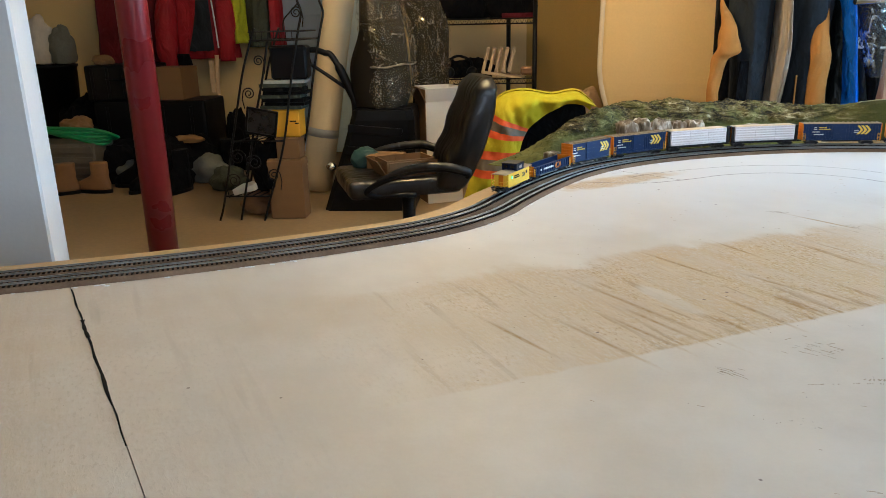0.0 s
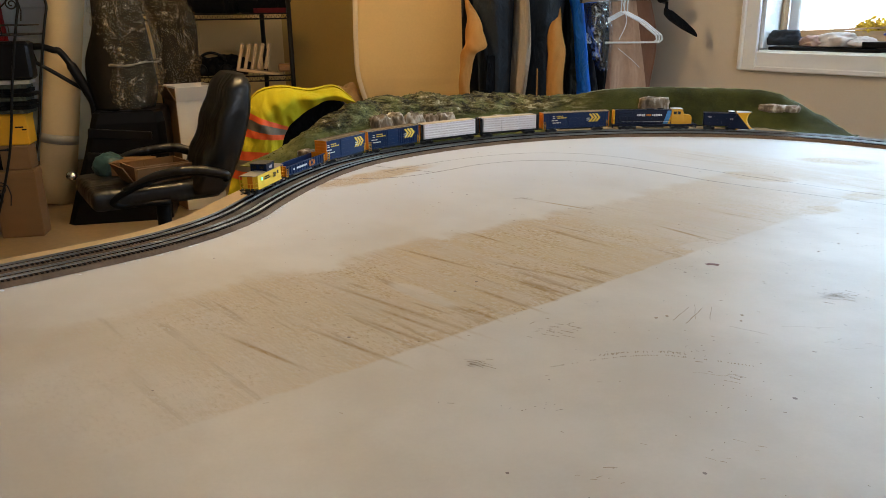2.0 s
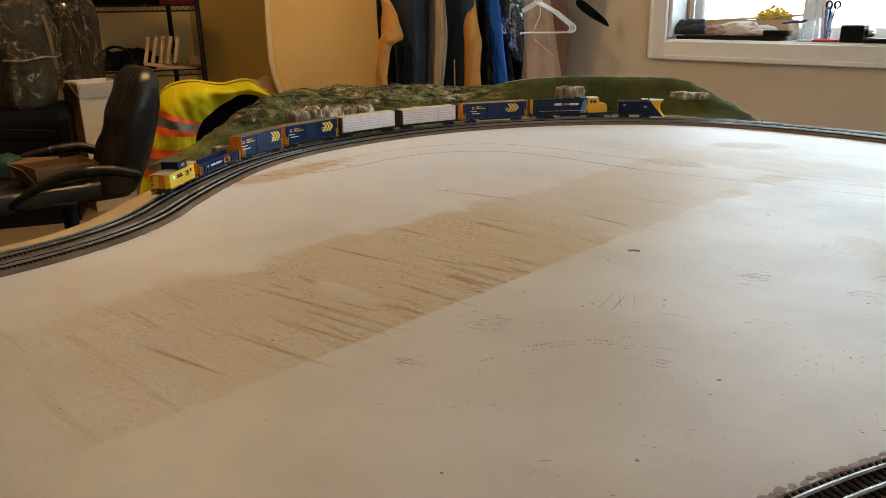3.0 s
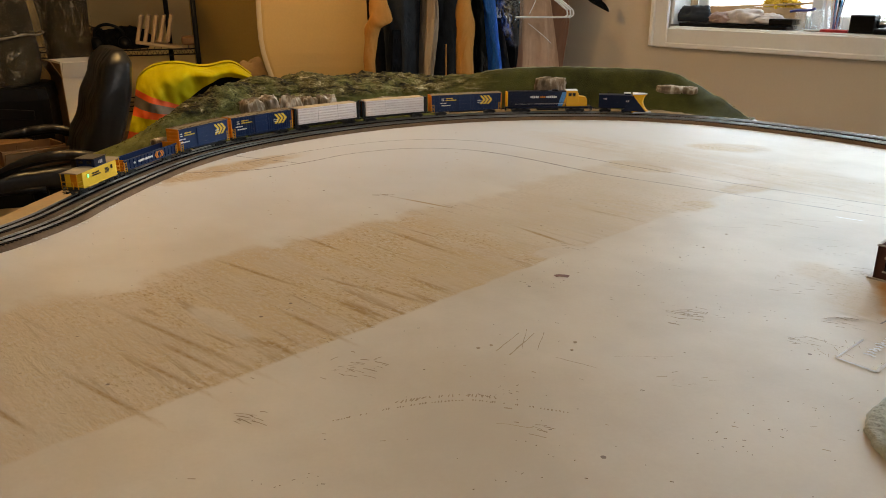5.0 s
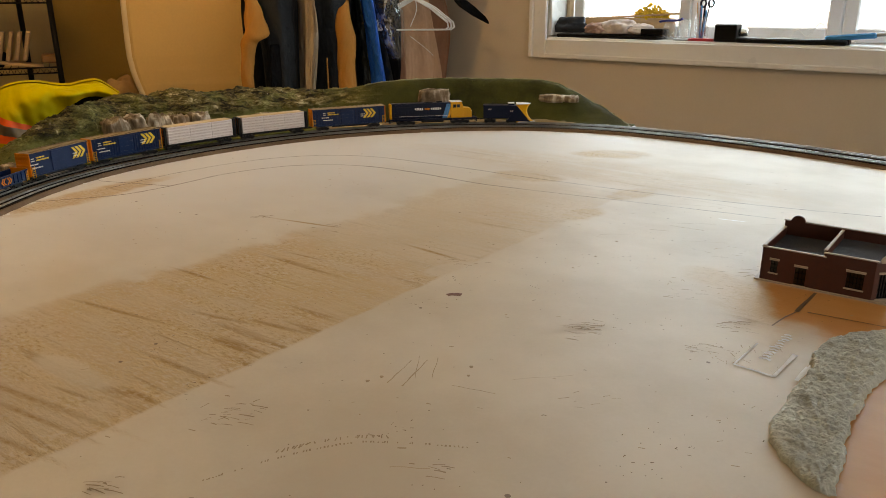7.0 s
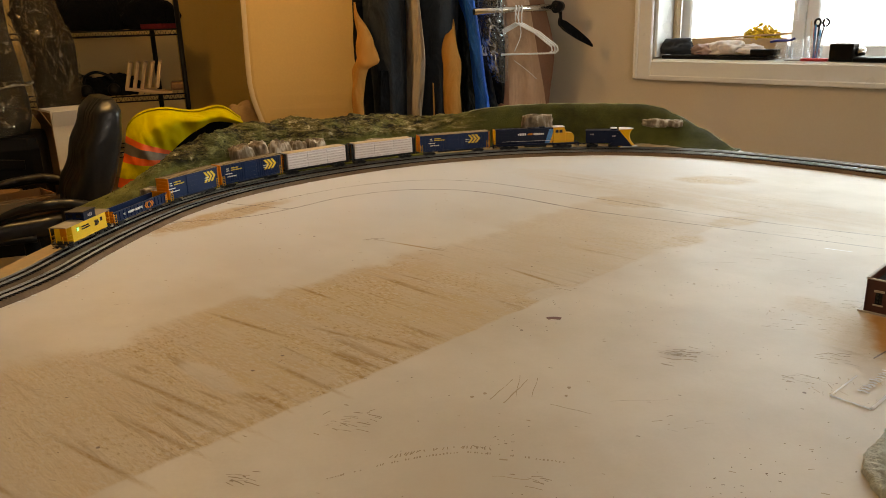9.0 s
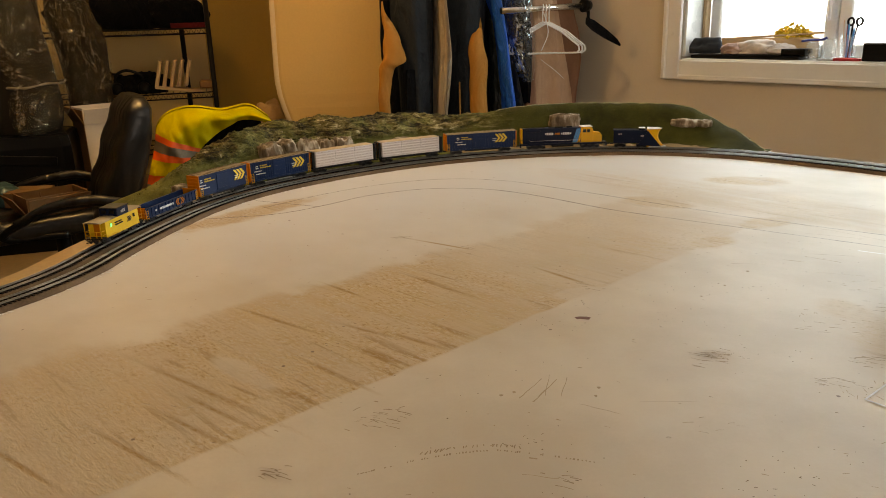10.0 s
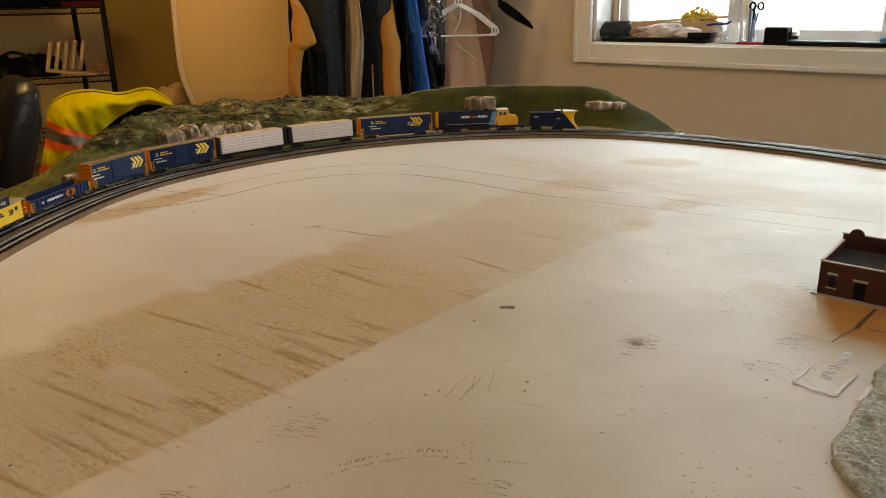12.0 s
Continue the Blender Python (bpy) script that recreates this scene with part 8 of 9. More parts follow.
for name, x, sx, sz, mt, lb in (("cardboard_box", -1.125, 0.19, 0.337, CARD, "brown cardboard box at the bottom of a stack"), ("cardboard_box", -1.10, 0.125, 0.118, CARD, "small brown cardboard box in a stack"),
                                ("yellow_box", -1.098, 0.145, 0.146, YBOX, "bright yellow card box in a stack")):
    shelf_box(name, x, 3.99, z, sx, 0.12, sz, mt, lb)
    z += sz + 0.002
bm = bmesh.new()
for k, w in enumerate((0.035, 0.020)):
    add_box(bm, (-1.06 + 0.02 * k, 3.9288, -0.215 - 0.012 * k), (w, 0.0015, 0.007))
tagged(part("print_bars", bm, BLACKPLAS, bpy.data.objects["yellow_box"], "dark printed bars"), kind="stuff").matrix_parent_inverse = bpy.data.objects["yellow_box"].matrix_world.inverted()
for k in range(8):
    shelf_box("magazine", -1.105 + 0.010 * ((k * 5) % 3 - 1), 3.99, z, 0.225 - 0.01 * (k % 2), 0.13, 0.0165, DUCT if k == 7 else (BLACKCLOTH if k % 3 else OLIVE), "thin magazine in a dark stack", (k * 37) % 9 - 4, "magazine", 0.001)
    z += 0.0190
shelf_box("black_case", -1.066, 3.99, z, 0.190, 0.12, 0.172, BLACKPLAS, "matt black case on top of magazines", 3, "case", 0.012)
pf = thing("picture_frame", Matrix.Translation((-1.208, 3.868, -0.212)) @ Euler((radians(8), radians(11), radians(4))).to_matrix().to_4x4(), "small black framed picture hung on the stand", "picture frame")
bm = bmesh.new()
for cx, cz, wx, wz in ((0, 0.066, 0.165, 0.012), (0, -0.066, 0.165, 0.012), (-0.0765, 0, 0.012, 0.120), (0.0765, 0, 0.012, 0.120)):
    add_box(bm, (cx, 0, cz), (wx, 0.014, wz), bev=0.002)
part("frame", bm, BLACKPLAS, pf, "black moulding")
bm = bmesh.new()
add_box(bm, (0, 0.003, 0), (0.140, 0.004, 0.119))
part("picture", bm, surf("dark_print", (0.012, 0.012, 0.012), 0.3, var=1.2, scale=26, fine=70), pf, "dark blotchy picture")
solo("black_net_bag", lump_bm((-1.225, 4.02, -0.612), (0.20, 0.16, 0.28), 61, 0.35), BLACKCLOTH, "black net bag on the stand's lower shelf", "bag")
bm = bmesh.new()
add_box(bm, (-1.36, 4.02, -0.596), (0.13, 0.16, 0.035), bev=0.003, rot=(0, -14, 0))
solo("paper_packet", bm, WCARD, "pale paper packet on the stand's lower shelf", "packet")
solo("brown_sack", lump_bm((-1.34, 4.10, DRAWN_FLOOR + 0.001), (0.20, 0.18, 0.15), 62, 0.3), BOOTBR, "small brown sack on the floor under the stand", "sack")

# ------------------------------------------------ wire shelf with odds and ends
sh = thing("wire_shelf", I4, "tall black wire shelving unit against the wall", "shelf")
for x, y in ((-0.78, 5.16), (0.235, 5.16), (-0.78, 5.56), (0.065, 5.56)):
    bm = bmesh.new()
    tube(bm, [(x, y, DRAWN_FLOOR + 0.002), (x, y, 0.52)], 0.0155, 10)
    part("post", bm, IRON, sh, "black steel post", True)
for z in (-0.42, -0.065, 0.318):
    bm = bmesh.new()
    for y in (5.15, 5.565):
        for dz in (0.0, -0.032):
            tube(bm, [(-0.79, y, z + dz), (0.245 if y < 5.3 else 0.08, y, z + dz)], 0.0045, 6)
    q = 0
    while -0.78 + q * 0.03 < 0.22:
        x = -0.78 + q * 0.03
        tube(bm, [(x, 5.15, z - 0.032), (x + 0.015, 5.15, z), (x + 0.03, 5.15, z - 0.032)], 0.002, 5)
        q += 1
    for k in range(26):
        x = -0.78 + 1.0 * k / 25
        tube(bm, [(x, 5.15, z), (x, 5.56, z)], 0.002, 5)
    part("wire_deck", bm, IRON, sh, "black wire shelf deck", True)
solo("duffel_bag", lump_bm((-0.36, 5.36, 0.322), (0.66, 0.34, 0.30), 2, 0.2), BLACKCLOTH, "black duffel bag lying on the top wire shelf", "bag")
solo("camera_bag", lump_bm((0.06, 5.32, 0.322), (0.34, 0.26, 0.20), 6, 0.3), BLACKCLOTH, "black padded bag on the top wire shelf", "bag")
shelf_box("red_binder", 0.12, 5.19, 0.322, 0.22, 0.03, 0.03, DKRED, "dark red binder on the top wire shelf", 0, "binder")
for k, (x, s) in enumerate(((-0.27, 0.15), (-0.16, 0.17), (-0.38, 0.16))):
    solo("black_strap_gear", lump_bm((x, 5.28, -0.061), (s * 1.3, 0.2, s * 0.75), 9 + k, 0.45), BLACKCLOTH, "black strapped gear heaped on the wire shelf", "gear")
bm = bmesh.new()
tube(bm, curve_through([(-0.33, 5.20, -0.02), (-0.34, 5.20, 0.05), (-0.27, 5.19, 0.085), (-0.19, 5.19, 0.05), (-0.18, 5.20, -0.02)], 6), 0.009, 8)
for cx in (-0.335, -0.18):
    lathe(bm, [(0.0, 0.0), (0.035, 0.002), (0.038, 0.02), (0.028, 0.034), (0.0, 0.036)], 16, Matrix.Translation((cx, 5.20, -0.025)) @ Matrix.Rotation(radians(80), 4, "X"))
solo("headphones", bm, BLACKPLAS, "black headphones lying on the wire shelf", "headphones", smooth=True)
rack = thing("wooden_rack", Matrix.Translation((0.0, 5.24, -0.061)), "pale wooden slotted rack on the wire shelf", "rack")
bm = bmesh.new()
add_box(bm, (0.01, 0, 0.018), (0.27, 0.15, 0.018), bev=0.003, rot=(0, 9, 0))
part("base", bm, PINE, rack)
for k in range(5):
    bm = bmesh.new()
    add_box(bm, (-0.095 + k * 0.043, 0.0, 0.115), (0.022, 0.13, 0.165), bev=0.004, rot=(0, 14, 0))
    part("slat", bm, PINE, rack)
bm = bmesh.new()
add_box(bm, (0.165, 0, 0.04), (0.10, 0.12, 0.05), bev=0.01)
solo("small_brush", bm, BOOTBR, "small brown brush on the wire shelf", "brush", m=Matrix.Translation((0.02, 5.24, -0.060)))

# ------------------------------------------------ coats on the back wall
bm = bmesh.new()
tube(bm, [(-3.6, 6.10, 0.80), (-1.5, 6.03, 0.80)], 0.016, 10)
for x, yy in ((-3.5, 6.10), (-1.6, 6.03)):
    tube(bm, [(x, yy, 0.80), (x, 6.24, 0.80)], 0.012, 8)
solo("coat_rail", bm, IRON, "dark steel coat rail fixed along the back wall", "coat rail")
for nm, x, w, low, mt, lb, sd in (("dark_red_coat", -2.86, 0.52, -0.15, DKRED, "long dark red coat on the back rail", 1), ("red_jacket", -2.28, 0.46, 0.02, REDCOAT, "bright red winter jacket on the back rail", 2),
                                  ("lime_jacket", -1.985, 0.13, 0.13, LIME, "lime yellow jacket on the back rail", 3), ("grey_green_jacket", -1.83, 0.17, 0.10, OLIVE, "grey-green jacket on the back rail", 4),
                                  ("red_fleece", -1.695, 0.09, 0.06, REDCOAT, "narrow red fleece at the rail's end", 5)):
    g = garment(nm, [(x, 6.0, 0.72, w * 0.5, 0.16), (x, 6.0, 0.60, w * 0.9, 0.2), (x, 6.0, 0.30, w, 0.22), (x + 0.01, 6.0, low, w * 1.05, 0.22)], mt, lb, "coat", 5, 0.17, sd)
    if nm == "red_jacket":
        part("sleeve", sleeve([(x - 0.20, 5.93, 0.62), (x - 0.245, 5.90, 0.35), (x - 0.25, 5.88, 0.10), (x - 0.235, 5.88, -0.05)], [0.05, 0.085, 0.08, 0.07], seed=3), REDCOAT, g, "red quilted sleeve")
        part("sleeve", sleeve([(x + 0.19, 5.93, 0.62), (x + 0.225, 5.90, 0.35), (x + 0.23, 5.88, 0.15), (x + 0.22, 5.88, 0.00)], [0.05, 0.075, 0.07, 0.06], seed=5), REDCOAT, g, "red quilted sleeve")
        bm = bmesh.new()
        tube(bm, curve_through([(x + 0.13, 5.86, 0.60), (x + 0.155, 5.85, 0.35), (x + 0.17, 5.85, 0.10)], 5), 0.006, 6)
        part("piping", bm, WHITEPL, g, "white piping")
        part("dark_side_panel", drape_bm([(x + 0.06, 5.90, 0.55, 0.08, 0.06), (x + 0.05, 5.885, 0.30, 0.13, 0.05), (x + 0.02, 5.89, 0.08, 0.19, 0.05)], 4, 0.06, 8), CHARCOAL, g, "charcoal side panel")
        part("cuff", sleeve([(x - 0.14, 5.89, 0.06), (x - 0.12, 5.89, -0.08), (x - 0.11, 5.89, -0.16)], [0.05, 0.06, 0.055]), BLACKCLOTH, g, "black glove cuff")
# pale door in the back wall
dr = thing("door_1", Matrix.Translation((-1.32, 6.118, 0)) @ Matrix.Rotation(math.atan2(-0.30, 4.80), 4, "Z"), "pale blue panelled door in the back wall", "door", kind="structure")
bm = bmesh.new()
add_box(bm, (0, 0, DRAWN_FLOOR + 1.02), (0.76, 0.03, 2.03), bev=0.003)
part("leaf", bm, PALEBLUE, dr)
for cx in (-0.17, 0.17):
    for cz in (DRAWN_FLOOR + 0.55, DRAWN_FLOOR + 1.45):
        bm = bmesh.new()
        add_box(bm, (cx, -0.017, cz), (0.24, 0.012, 0.70), bev=0.005)
        part("panel", bm, PALEBLUE, dr)

# ------------------------------------------------ clutter along the back
bin_ = thing("black_bin", Matrix.Translation((-3.40, 5.75, DRAWN_FLOOR)), "tall black bin beside the partition", "bin")
bm = bmesh.new()
lathe(bm, [(0.155, 0.001), (0.185, 0.74), (0.195, 0.745), (0.195, 0.765), (0.178, 0.765), (0.15, 0.1)], 24)
part("body", bm, BLACKPLAS, bin_, "", True)
for k, (x, s) in enumerate(((-3.44, 0.20), (-3.28, 0.16))):
    solo("white_bag", lump_bm((x, 5.75, 0.008), (s * 1.1, 0.2, 0.36 - 0.08 * k), 21 + k, 0.25, flat=True), GREYBAG if k else surf("white_cloth_bag", (0.55, 0.50, 0.44), 0.85, var=0.15, scale=8), "pale cloth bag stuffed in the top of a bin", "bag")


def hard_case(x, y, z, sx, sy, sz, label):
    c = thing("equipment_case", Matrix.Translation((x, y, z)), label, "case", "stacked cases")
    bm = bmesh.new()
    add_box(bm, (0, 0, sz / 2), (sx, sy, sz), bev=0.02, seg=2)
    for k in range(4):
        add_box(bm, (-sx / 2 + sx * (k + 0.5) / 4, -sy / 2 - 0.002, sz / 2), (0.02, 0.012, sz * 0.86), bev=0.003)
    part("shell", bm, BLACKPLAS, c)
    bm = bmesh.new()
    tube(bm, [(-0.07, -sy / 2 - 0.005, sz * 0.6), (-0.06, -sy / 2 - 0.03, sz * 0.6), (0.06, -sy / 2 - 0.03, sz * 0.6), (0.07, -sy / 2 - 0.005, sz * 0.6)], 0.008, 6)
    part("handle", bm, BLACKPLAS, c, "black carry handle")


hard_case(-2.44, 5.45, DRAWN_FLOOR + 0.001, 0.82, 0.40, 0.52, "large black hard equipment case on the floor")
hard_case(-2.66, 5.45, DRAWN_FLOOR + 0.523, 0.46, 0.36, 0.25, "black hard case stacked on a larger case")
carton(-2.33, 5.45, DRAWN_FLOOR + 0.523, 0.26, 0.30, 0.22, CARD, "brown cardboard box standing on a black case")
solo("tan_cap", lump_bm((-2.78, 5.36, DRAWN_FLOOR + 0.775), (0.14, 0.14, 0.07), 31, 0.25), CARD, "tan cloth cap on top of a black case", "cap")
for k, (x, y, zz, sx, sy, sz, mt, lb) in enumerate(((-1.93, 5.55, 0.001, 0.16, 0.2, 0.40, BLACKCLOTH, "tall black boot bag by the wall"), (-2.06, 5.10, 0.001, 0.30, 0.26, 0.28, BLACKCLOTH, "black jacket heaped on the floor"),
                                                    (-2.22, 4.98, 0.001, 0.34, 0.30, 0.32, BLACKCLOTH, "black holdall slumped on the floor"), (-2.12, 4.80, 0.001, 0.26, 0.2, 0.13, BLACKCLOTH, "flat black bag on the floor"),
                                                    (-2.62, 5.00, 0.001, 0.40, 0.3, 0.30, BLACKCLOTH, "black rucksack on the floor"), (-1.78, 5.40, 0.001, 0.22, 0.2, 0.22, BLACKCLOTH, "black shoe bag beside the wall"),
                                                    (-3.0, 5.5, 0.001, 0.42, 0.36, 0.56, BLACKCLOTH, "tall black sack among the clutter"), (-2.08, 5.02, 0.262, 0.20, 0.10, 0.05, CARD, "tan paper bag on a black heap"))):
    solo("slumped_bag" if mt is BLACKCLOTH else "paper_bag", lump_bm((x, y, DRAWN_FLOOR + zz), (sx, sy, sz), 71 + k, 0.3), mt, lb, "bag")
solo("brown_mitten", lump_bm((-2.90, 5.13, DRAWN_FLOOR + 0.31), (0.22, 0.18, 0.12), 33, 0.4), BOOTBR, "brown leather mitten on a bag", "mitten")
solo("black_sack", lump_bm((-2.90, 5.18, DRAWN_FLOOR + 0.001), (0.42, 0.38, 0.36), 34, 0.2), BLACKCLOTH, "bulky black sack on the floor", "sack")
hs = thing("garden_hose", I4, "green garden hose coiled over a crate", "hose")
bm = bmesh.new()
for k in range(5):
    pts = [(-2.86 + (0.30 + 0.018 * k) * math.cos(a) + 0.02 * noise.noise(Vector((a, k, 0))), 4.86 + 0.14 * math.sin(a), DRAWN_FLOOR + 0.335 + 0.013 * k + 0.055 * math.cos(a * 1.0 + 2.6) + 0.014 * math.sin(3 * a + k)) for a in [math.tau * q / 36 for q in range(36)]]
    tube(bm, pts, 0.011, 8, closed=True)
part("coil", bm, HOSE, hs, "", True)
bm = bmesh.new()
add_box(bm, (-2.86, 4.88, DRAWN_FLOOR + 0.15), (0.52, 0.28, 0.298), bev=0.01)
for k in range(4):
    add_box(bm, (-2.86, 4.735, DRAWN_FLOOR + 0.05 + 0.07 * k), (0.50, 0.012, 0.045), bev=0.003)
solo("storage_crate", bm, surf("grey_brown_crate", (0.10, 0.08, 0.06), 0.7, var=0.3, scale=8), "grey-brown storage crate under a hose", "crate")


def boot(x, y, turn, material, label, h=0.20):
    b = thing("boot", Matrix.Translation((x, y, DRAWN_FLOOR + 0.001)) @ Matrix.Rotation(radians(turn), 4, "Z"), label, "boot", "boots on the floor")
    rings = []
    for i in range(13):
        t = i / 12
        z = 0.022 + (h - 0.022) * t
        ln = 0.27 * (1 - smooth(0.12, 0.55, t)) + 0.12 * smooth(0.12, 0.55, t)
        cx = 0.065 * (1 - smooth(0.1, 0.6, t))
        wd = 0.095 * (1 - 0.15 * t)
        rings.append([Vector((cx + ln / 2 * math.cos(a) * (1 + 0.05 * noise.noise(Vector((a, t * 4, x)))), wd / 2 * math.sin(a), z)) for a in [math.tau * q / 20 for q in range(20)]])
    part("upper", loft(bmesh.new(), rings), material, b)
    bm = bmesh.new()
    prism(bm, [(0.065 + 0.142 * math.cos(a), 0.05 * math.sin(a)) for a in [math.tau * q / 20 for q in range(20)]], 0.0, 0.024, bev=0.003)
    part("sole", bm, BLACKPLAS, b, "thick dark sole")


for x, y, tn, mt, lb in ((-2.72, 4.58, 200, BOOTBR, "worn brown leather boot on the floor"), (-2.52, 4.62, 170, BOOTBR, "worn brown leather boot beside its pair"), (-2.18, 4.70, 230, BLACKCLOTH, "black winter boot on the floor"),
                         (-2.00, 4.66, 250, BLACKCLOTH, "black winter boot near the column"), (-2.32, 4.82, 190, BLACKCLOTH, "black boot among the clutter"), (-1.86, 5.1, 120, BLACKCLOTH, "tall black boot by the wall")):
    boot(x, y, tn, mt, lb, 0.20 if mt is BOOTBR else 0.27)
for x, y, s, mt, lb, k in ((-2.45, 4.95, 0.26, GREYBAG, "grey cloth bag slumped on the floor", 41), (-1.95, 4.98, 0.30, GREYBAG, "pale grey cloth bag slumped on the floor", 42), (-2.15, 5.02, 0.34, BLACKCLOTH, "black cloth bag slumped on the floor", 43),
                           (-1.72, 4.72, 0.24, OLIVE, "olive cloth bag on the floor", 44)):
    solo("cloth_bag", lump_bm((x, y, DRAWN_FLOOR + 0.001), (s, s * 0.8, s * 0.6), k, 0.22), mt, lb, "bag")
bm = bmesh.new()
add_box(bm, (-2.90, 4.50, DRAWN_FLOOR + 0.03), (0.24, 0.16, 0.056), bev=0.004)
solo("shoe_box", bm, WCARD, "low pale shoe box on the floor", "box")
bm = bmesh.new()
tube(bm, [(-2.09, 5.60, DRAWN_FLOOR + 0.002), (-2.10, 5.75, 0.05)], 0.016, 8)
add_box(bm, (-2.09, 5.60, -0.10), (0.035, 0.02, 0.24), bev=0.004)
solo("wooden_stick", bm, PINE, "wooden hockey stick leaning by the wall", "stick")


def lift(cx, cy):
    """How much higher a thing really stands than it is drawn."""
    if cx < -1.6:
        return 0.09
    if cx < -0.9:
        return 0.077
    if cx < 0.05 or cy > 5:
        return 0.04
    return 0.027 - 0.042 * cx


def set_true():
    """Stand the drawn things between the room's real floor and ceiling, each at its own height and place."""
    bpy.context.view_layer.update()
    for top in [ob for ob in bpy.data.objects if ob not in BEFORE_ROOM and ob.parent is None]:
        meshes = [ob for ob in (top, *top.children_recursive) if ob.type == "MESH"]
        world = {ob: [ob.matrix_world @ v.co for v in ob.data.vertices] for ob in meshes}
        xs, ys = [p.x for ps in world.values() for p in ps], [p.y for ps in world.values() for p in ps]
        cx = (min(xs) + max(xs)) / 2
        up = lift(cx, (min(ys) + max(ys)) / 2)
        for ob in meshes:
            back = ob.matrix_world.inverted()
            for v, p in zip(ob.data.vertices, world[ob]):
                z = p.z + up
                if p.z < -0.20:
                    z = FLOOR + (p.z - DRAWN_FLOOR) / (-0.20 - DRAWN_FLOOR) * (-0.20 + up - FLOOR)
                elif p.z > 1.0:
                    z = 1.0 + up + (p.z - 1.0) / (DRAWN_CEIL - 1.0) * (CEIL - 1.0 - up)
                v.co = back @ Vector((p.x + 0.022 * cx, p.y, z))


set_true()

# ---------------------------------------------------------------- things on the window sill
ZS = SILL + 0.0045


def sill(s, depth, z=ZS, turn=0.0):
    p = W0 + WD * s * 0.935 + WN * depth * 0.62
    return Matrix.Translation((p.x, p.y, z)) @ Matrix.Rotation(radians(TURN + turn), 4, "Z") @ Matrix.Diagonal((1.0, 0.82, 0.82, 1))


def sill_box(name, s, depth, sx, sy, sz, material, label, cat, turn=0, bev=0.003, z=ZS):
    bm = bmesh.new()
    add_box(bm, (0, 0, sz / 2), (sx, sy, sz), bev=bev)
    add_box(bm, (0, -sy / 2 - 0.0008, sz / 2), (sx * 0.86, 0.002, sz * 0.55), bev=0.0006)
    return solo(name, bm, material, label, cat, m=sill(s, depth, z, turn))


sill_box("dark_folder", 0.305, 0.10, 0.49, 0.13, 0.018, BLACKPLAS, "thin dark folder lying on the sill", "folder")
sill_box("black_dish", 0.535, 0.085, 0.10, 0.09, 0.030, BLACKPLAS, "low black dish at the folder's end", "dish", z=ZS + 0.019)
solo("rolled_glove", lump_bm((0, 0, 0), (0.17, 0.11, 0.085), 51, 0.3), surf("blue_black_knit", (0.02, 0.028, 0.040), 0.9, var=0.3, scale=20), "rolled blue-black knit glove on a folder", "glove", m=sill(0.095, 0.10, ZS + 0.019))
for k, (s, w, h) in enumerate(((0.235, 0.13, 0.055), (0.36, 0.19, 0.075), (0.47, 0.15, 0.05))):
    solo("crumpled_cloth", lump_bm((0, 0, 0), (w, 0.10, h), 55 + k, 0.5), surf("white_cotton", (0.66, 0.60, 0.57), 0.9, var=0.25, scale=18) if k != 0 else surf("pinkish_cotton", (0.42, 0.30, 0.28), 0.9, var=0.3, scale=18),
         "crumpled pale cotton rag on a folder", "rag", m=sill(s, 0.095, ZS + 0.019))
tray = thing("wooden_tray", sill(0.36, 0.215), "shallow wooden tray standing at the back of the sill", "tray")
bm = bmesh.new()
add_box(bm, (0, 0, 0.052), (0.43, 0.012, 0.102), bev=0.002)
part("front_board", bm, PINE, tray)
bm = bmesh.new()
add_box(bm, (0, 0.018, 0.110), (0.44, 0.045, 0.010), bev=0.002, rot=(0, -4, 0))
part("top_rim", bm, PINE, tray, "tilted pine rim")
vase = thing("flower_vase", sill(0.455, 0.27), "small glass of yellow dried flowers on the sill", "flowers")
bm = bmesh.new()
lathe(bm, [(0.026, 0.001), (0.030, 0.06), (0.033, 0.10), (0.031, 0.10), (0.028, 0.06), (0.024, 0.005)], 20)
part("glass", bm, JARGLASS, vase, "clear glass", True)
rnd = random.Random(11)
bm = bmesh.new()
for k in range(420):
    a, r, h = rnd.uniform(0, math.tau), rnd.uniform(0, 1) ** 0.6, rnd.uniform(0, 1)
    p = Vector((0.082 * r * math.cos(a), 0.045 * r * math.sin(a), 0.092 + 0.090 * h * (1 - 0.6 * r)))
    bmesh.ops.create_icosphere(bm, subdivisions=1, radius=rnd.uniform(0.004, 0.009), matrix=Matrix.Translation(p))
tagged(part("blossom", bm, surf("yellow_petals", (0.70, 0.48, 0.03), 0.7, var=0.3, scale=40), vase, "yellow blossom heads"), kind="stuff")
bm = bmesh.new()
for k in range(12):
    a = k * 0.52
    tube(bm, [(0.008 * math.cos(a), 0.008 * math.sin(a), 0.01), (0.03 * math.cos(a), 0.02 * math.sin(a), 0.14)], 0.0012, 5)
part("stem", bm, OLIVE, vase, "thin green stems")


def jar(s, depth, r, h, label):
    bm = bmesh.new()
    lathe(bm, [(r * 0.9, 0.001), (r, 0.012), (r, h * 0.8), (r * 0.85, h * 0.88), (r * 0.85, h), (r * 0.78, h), (r * 0.78, h * 0.86), (r * 0.92, h * 0.78), (r * 0.92, 0.014), (r * 0.5, 0.008)], 24)
    return solo("glass_jar", bm, CUP, label, "jar", smooth=True, m=sill(s, depth))


jar(0.605, 0.09, 0.030, 0.085, "clear glass jar on the sill")
jar(0.665, 0.12, 0.026, 0.100, "clear glass tumbler on the sill")
bm = bmesh.new()
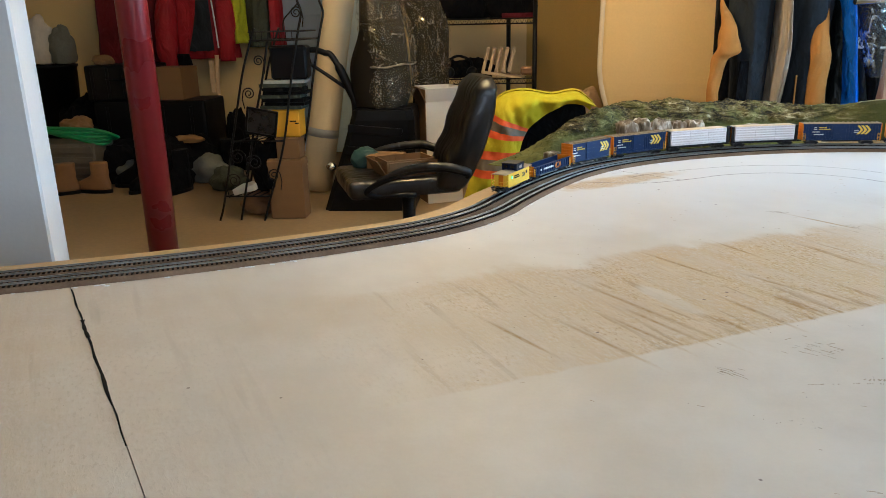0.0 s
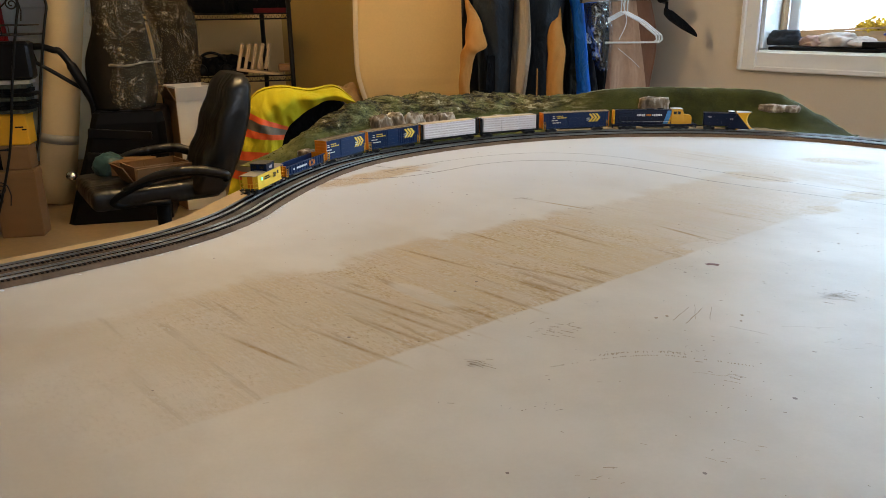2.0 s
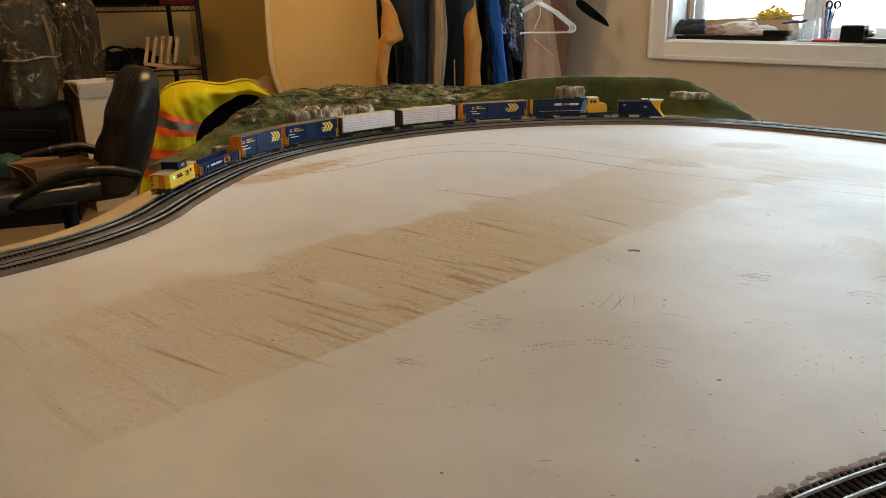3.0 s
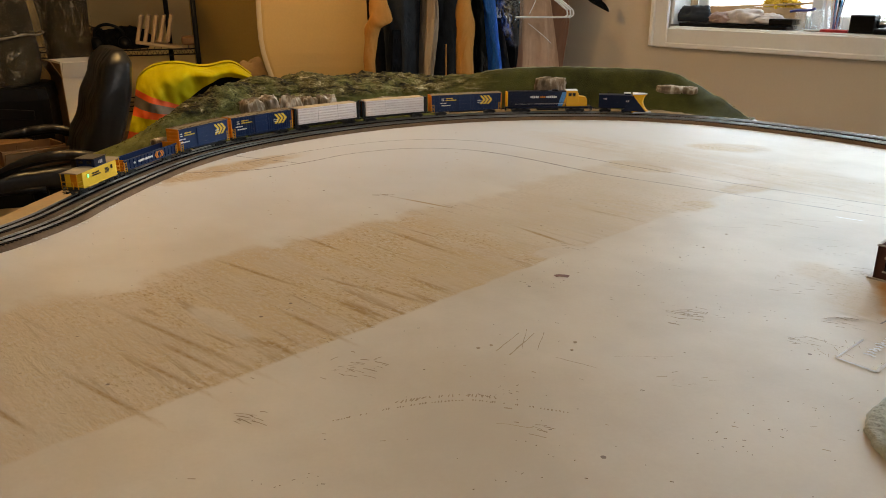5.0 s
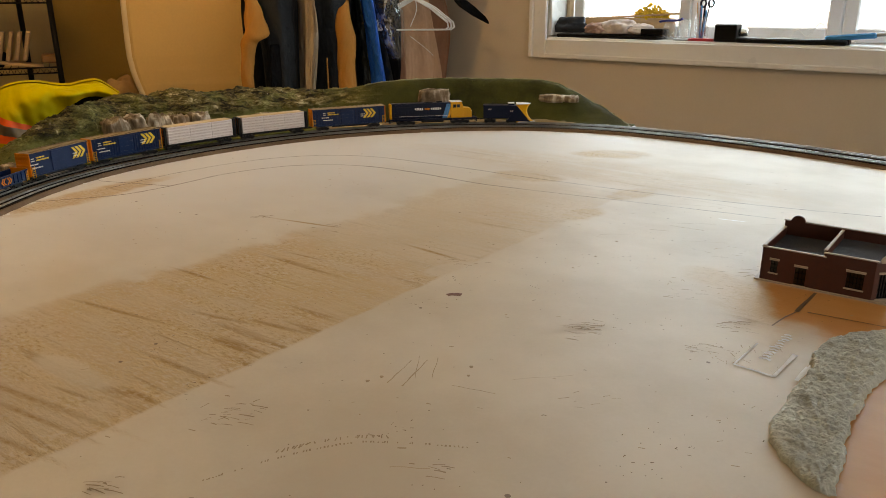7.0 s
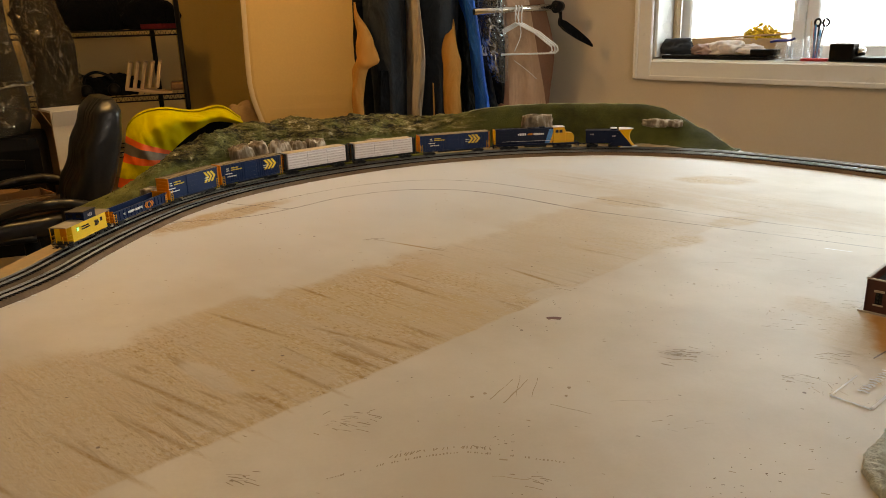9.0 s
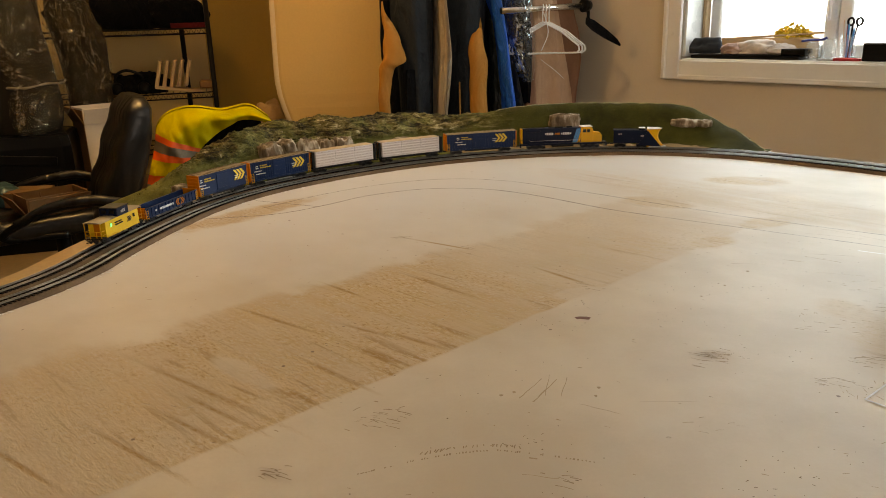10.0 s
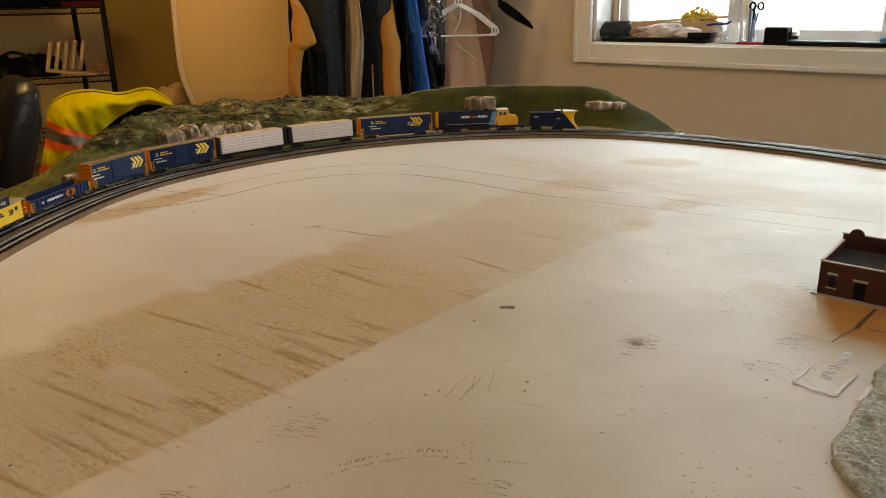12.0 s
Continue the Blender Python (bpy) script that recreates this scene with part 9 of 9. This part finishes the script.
tube(bm, curve_through([(-0.05, 0, 0.088), (-0.02, 0, 0.094), (0.03, 0, 0.096), (0.05, 0.0, 0.106)], 5), 0.006, 8)
solo("blue_pen", bm, surf("dark_blue_plastic", (0.02, 0.03, 0.22), 0.4), "dark blue pen lying over a glass jar", "pen", m=sill(0.605, 0.09))
cup = thing("pencil_cup", sill(0.742, 0.11), "clear plastic cup full of pencils and scissors", "pencil cup")
bm = bmesh.new()
lathe(bm, [(0.027, 0.001), (0.034, 0.115), (0.032, 0.115), (0.025, 0.005)], 22)
part("cup", bm, CUP, cup, "clear plastic cup", True)
for k, (dx, dy, h, mt) in enumerate(((-0.018, 0.0, 0.19, YBOX), (-0.010, 0.01, 0.165, REDBOOK), (-0.002, -0.012, 0.17, BLUETOOL), (0.004, 0.008, 0.18, BLACKPLAS), (-0.014, -0.01, 0.20, WHITEPL), (0.012, -0.004, 0.15, BLUETOOL))):
    bm = bmesh.new()
    tube(bm, [(dx * 0.6, dy * 0.6, 0.008), (dx * 1.3, dy, h - 0.012), (dx * 1.34, dy, h)], [0.004, 0.004, 0.001], 7)
    part("pencil", bm, mt, cup, "coloured pencil or pen")
bm = bmesh.new()
for sgn in (-1, 1):
    tube(bm, [(0.016 + sgn * 0.016 + 0.011 * math.cos(a), 0, 0.178 + 0.017 * math.sin(a)) for a in [math.tau * q / 18 for q in range(18)]], 0.0048, 6, closed=True)
    tube(bm, [(0.016 + sgn * 0.010, 0, 0.163), (0.012 - sgn * 0.006, 0, 0.02)], 0.003, 6)
part("scissors", bm, BLACKPLAS, cup, "black handled scissors", True)
sill_box("red_notebook", 0.765, 0.045, 0.10, 0.055, 0.012, REDBOOK, "small red notebook on the sill", "notebook", 4, 0.001)
sill_box("grey_card", 0.690, 0.045, 0.09, 0.05, 0.006, DUCT, "flat grey card on the sill", "card", -6, 0.001)
cam_ = thing("black_speaker_cube", sill(0.873, 0.055), "small black cube speaker with chrome knob", "speaker")
bm = bmesh.new()
add_box(bm, (0, 0, 0.042), (0.088, 0.075, 0.082), bev=0.006, seg=2)
part("body", bm, BLACKPLAS, cam_)
bm = bmesh.new()
lathe(bm, [(0.0, 0), (0.020, 0.0), (0.022, 0.012), (0.017, 0.03), (0.0, 0.032)], 18, Matrix.Translation((0.044, 0.012, 0.046)) @ Matrix.Rotation(math.pi / 2, 4, "Y"))
part("knob", bm, CHROME, cam_, "silver side knob", True)
sill_box("black_tablet", 1.135, 0.055, 0.40, 0.10, 0.022, BLACKPLAS, "long flat black case lying on the sill", "case", 0, 0.006)
tool = thing("blue_clamp", sill(1.385, 0.055, ZS + 0.001), "blue handled grey bar clamp on the sill", "clamp")
bm = bmesh.new()
add_box(bm, (-0.03, 0, 0.035), (0.17, 0.035, 0.024), bev=0.006, rot=(0, -6, 0))
part("handle", bm, BLUETOOL, tool, "blue plastic handle")
bm = bmesh.new()
add_box(bm, (-0.075, 0.0, 0.012), (0.09, 0.04, 0.022), bev=0.003)
part("jaw", bm, BLACKPLAS, tool, "dark clamp jaw")
bm = bmesh.new()
tube(bm, [(0.05, 0, 0.045), (0.20, 0, 0.066)], 0.008, 8)
part("bar", bm, DUCT, tool, "grey steel bar", True)
bm = bmesh.new()
tube(bm, curve_through([(-0.09, 0, 0.0025), (-0.06, 0, 0.06), (-0.02, 0.01, 0.03), (0.02, 0, 0.09), (0.05, 0, 0.055), (0.07, 0.0, 0.0025)], 7), 0.002, 6)
solo("loose_wire", bm, WHITEPL, "loop of thin white wire on the sill", "wire", smooth=True, m=sill(1.20, 0.13))
bm = bmesh.new()
tube(bm, [(-0.025, 0, 0.0045), (0.03, 0, 0.0045)], 0.004, 7)
solo("blue_pen", bm, BLUETOOL, "light blue pen lying on the sill", "pen", m=sill(1.10, 0.16, ZS, 25))
solo("white_lamp_base", lathe(bmesh.new(), [(0.001, 0.0), (0.045, 0.001), (0.052, 0.02), (0.04, 0.055), (0.0, 0.062)], 24), WHITEPL, "round white plastic dome on the sill", "dome", smooth=True, m=sill(1.60, 0.08))


# ---------------------------------------------------------------- the ties nearest to the camera, one by one
for owner, m in TIE_JOBS[:]:
    ob = new("tie", TIE_MESH)
    ob.parent = owner
    ob.matrix_world = m
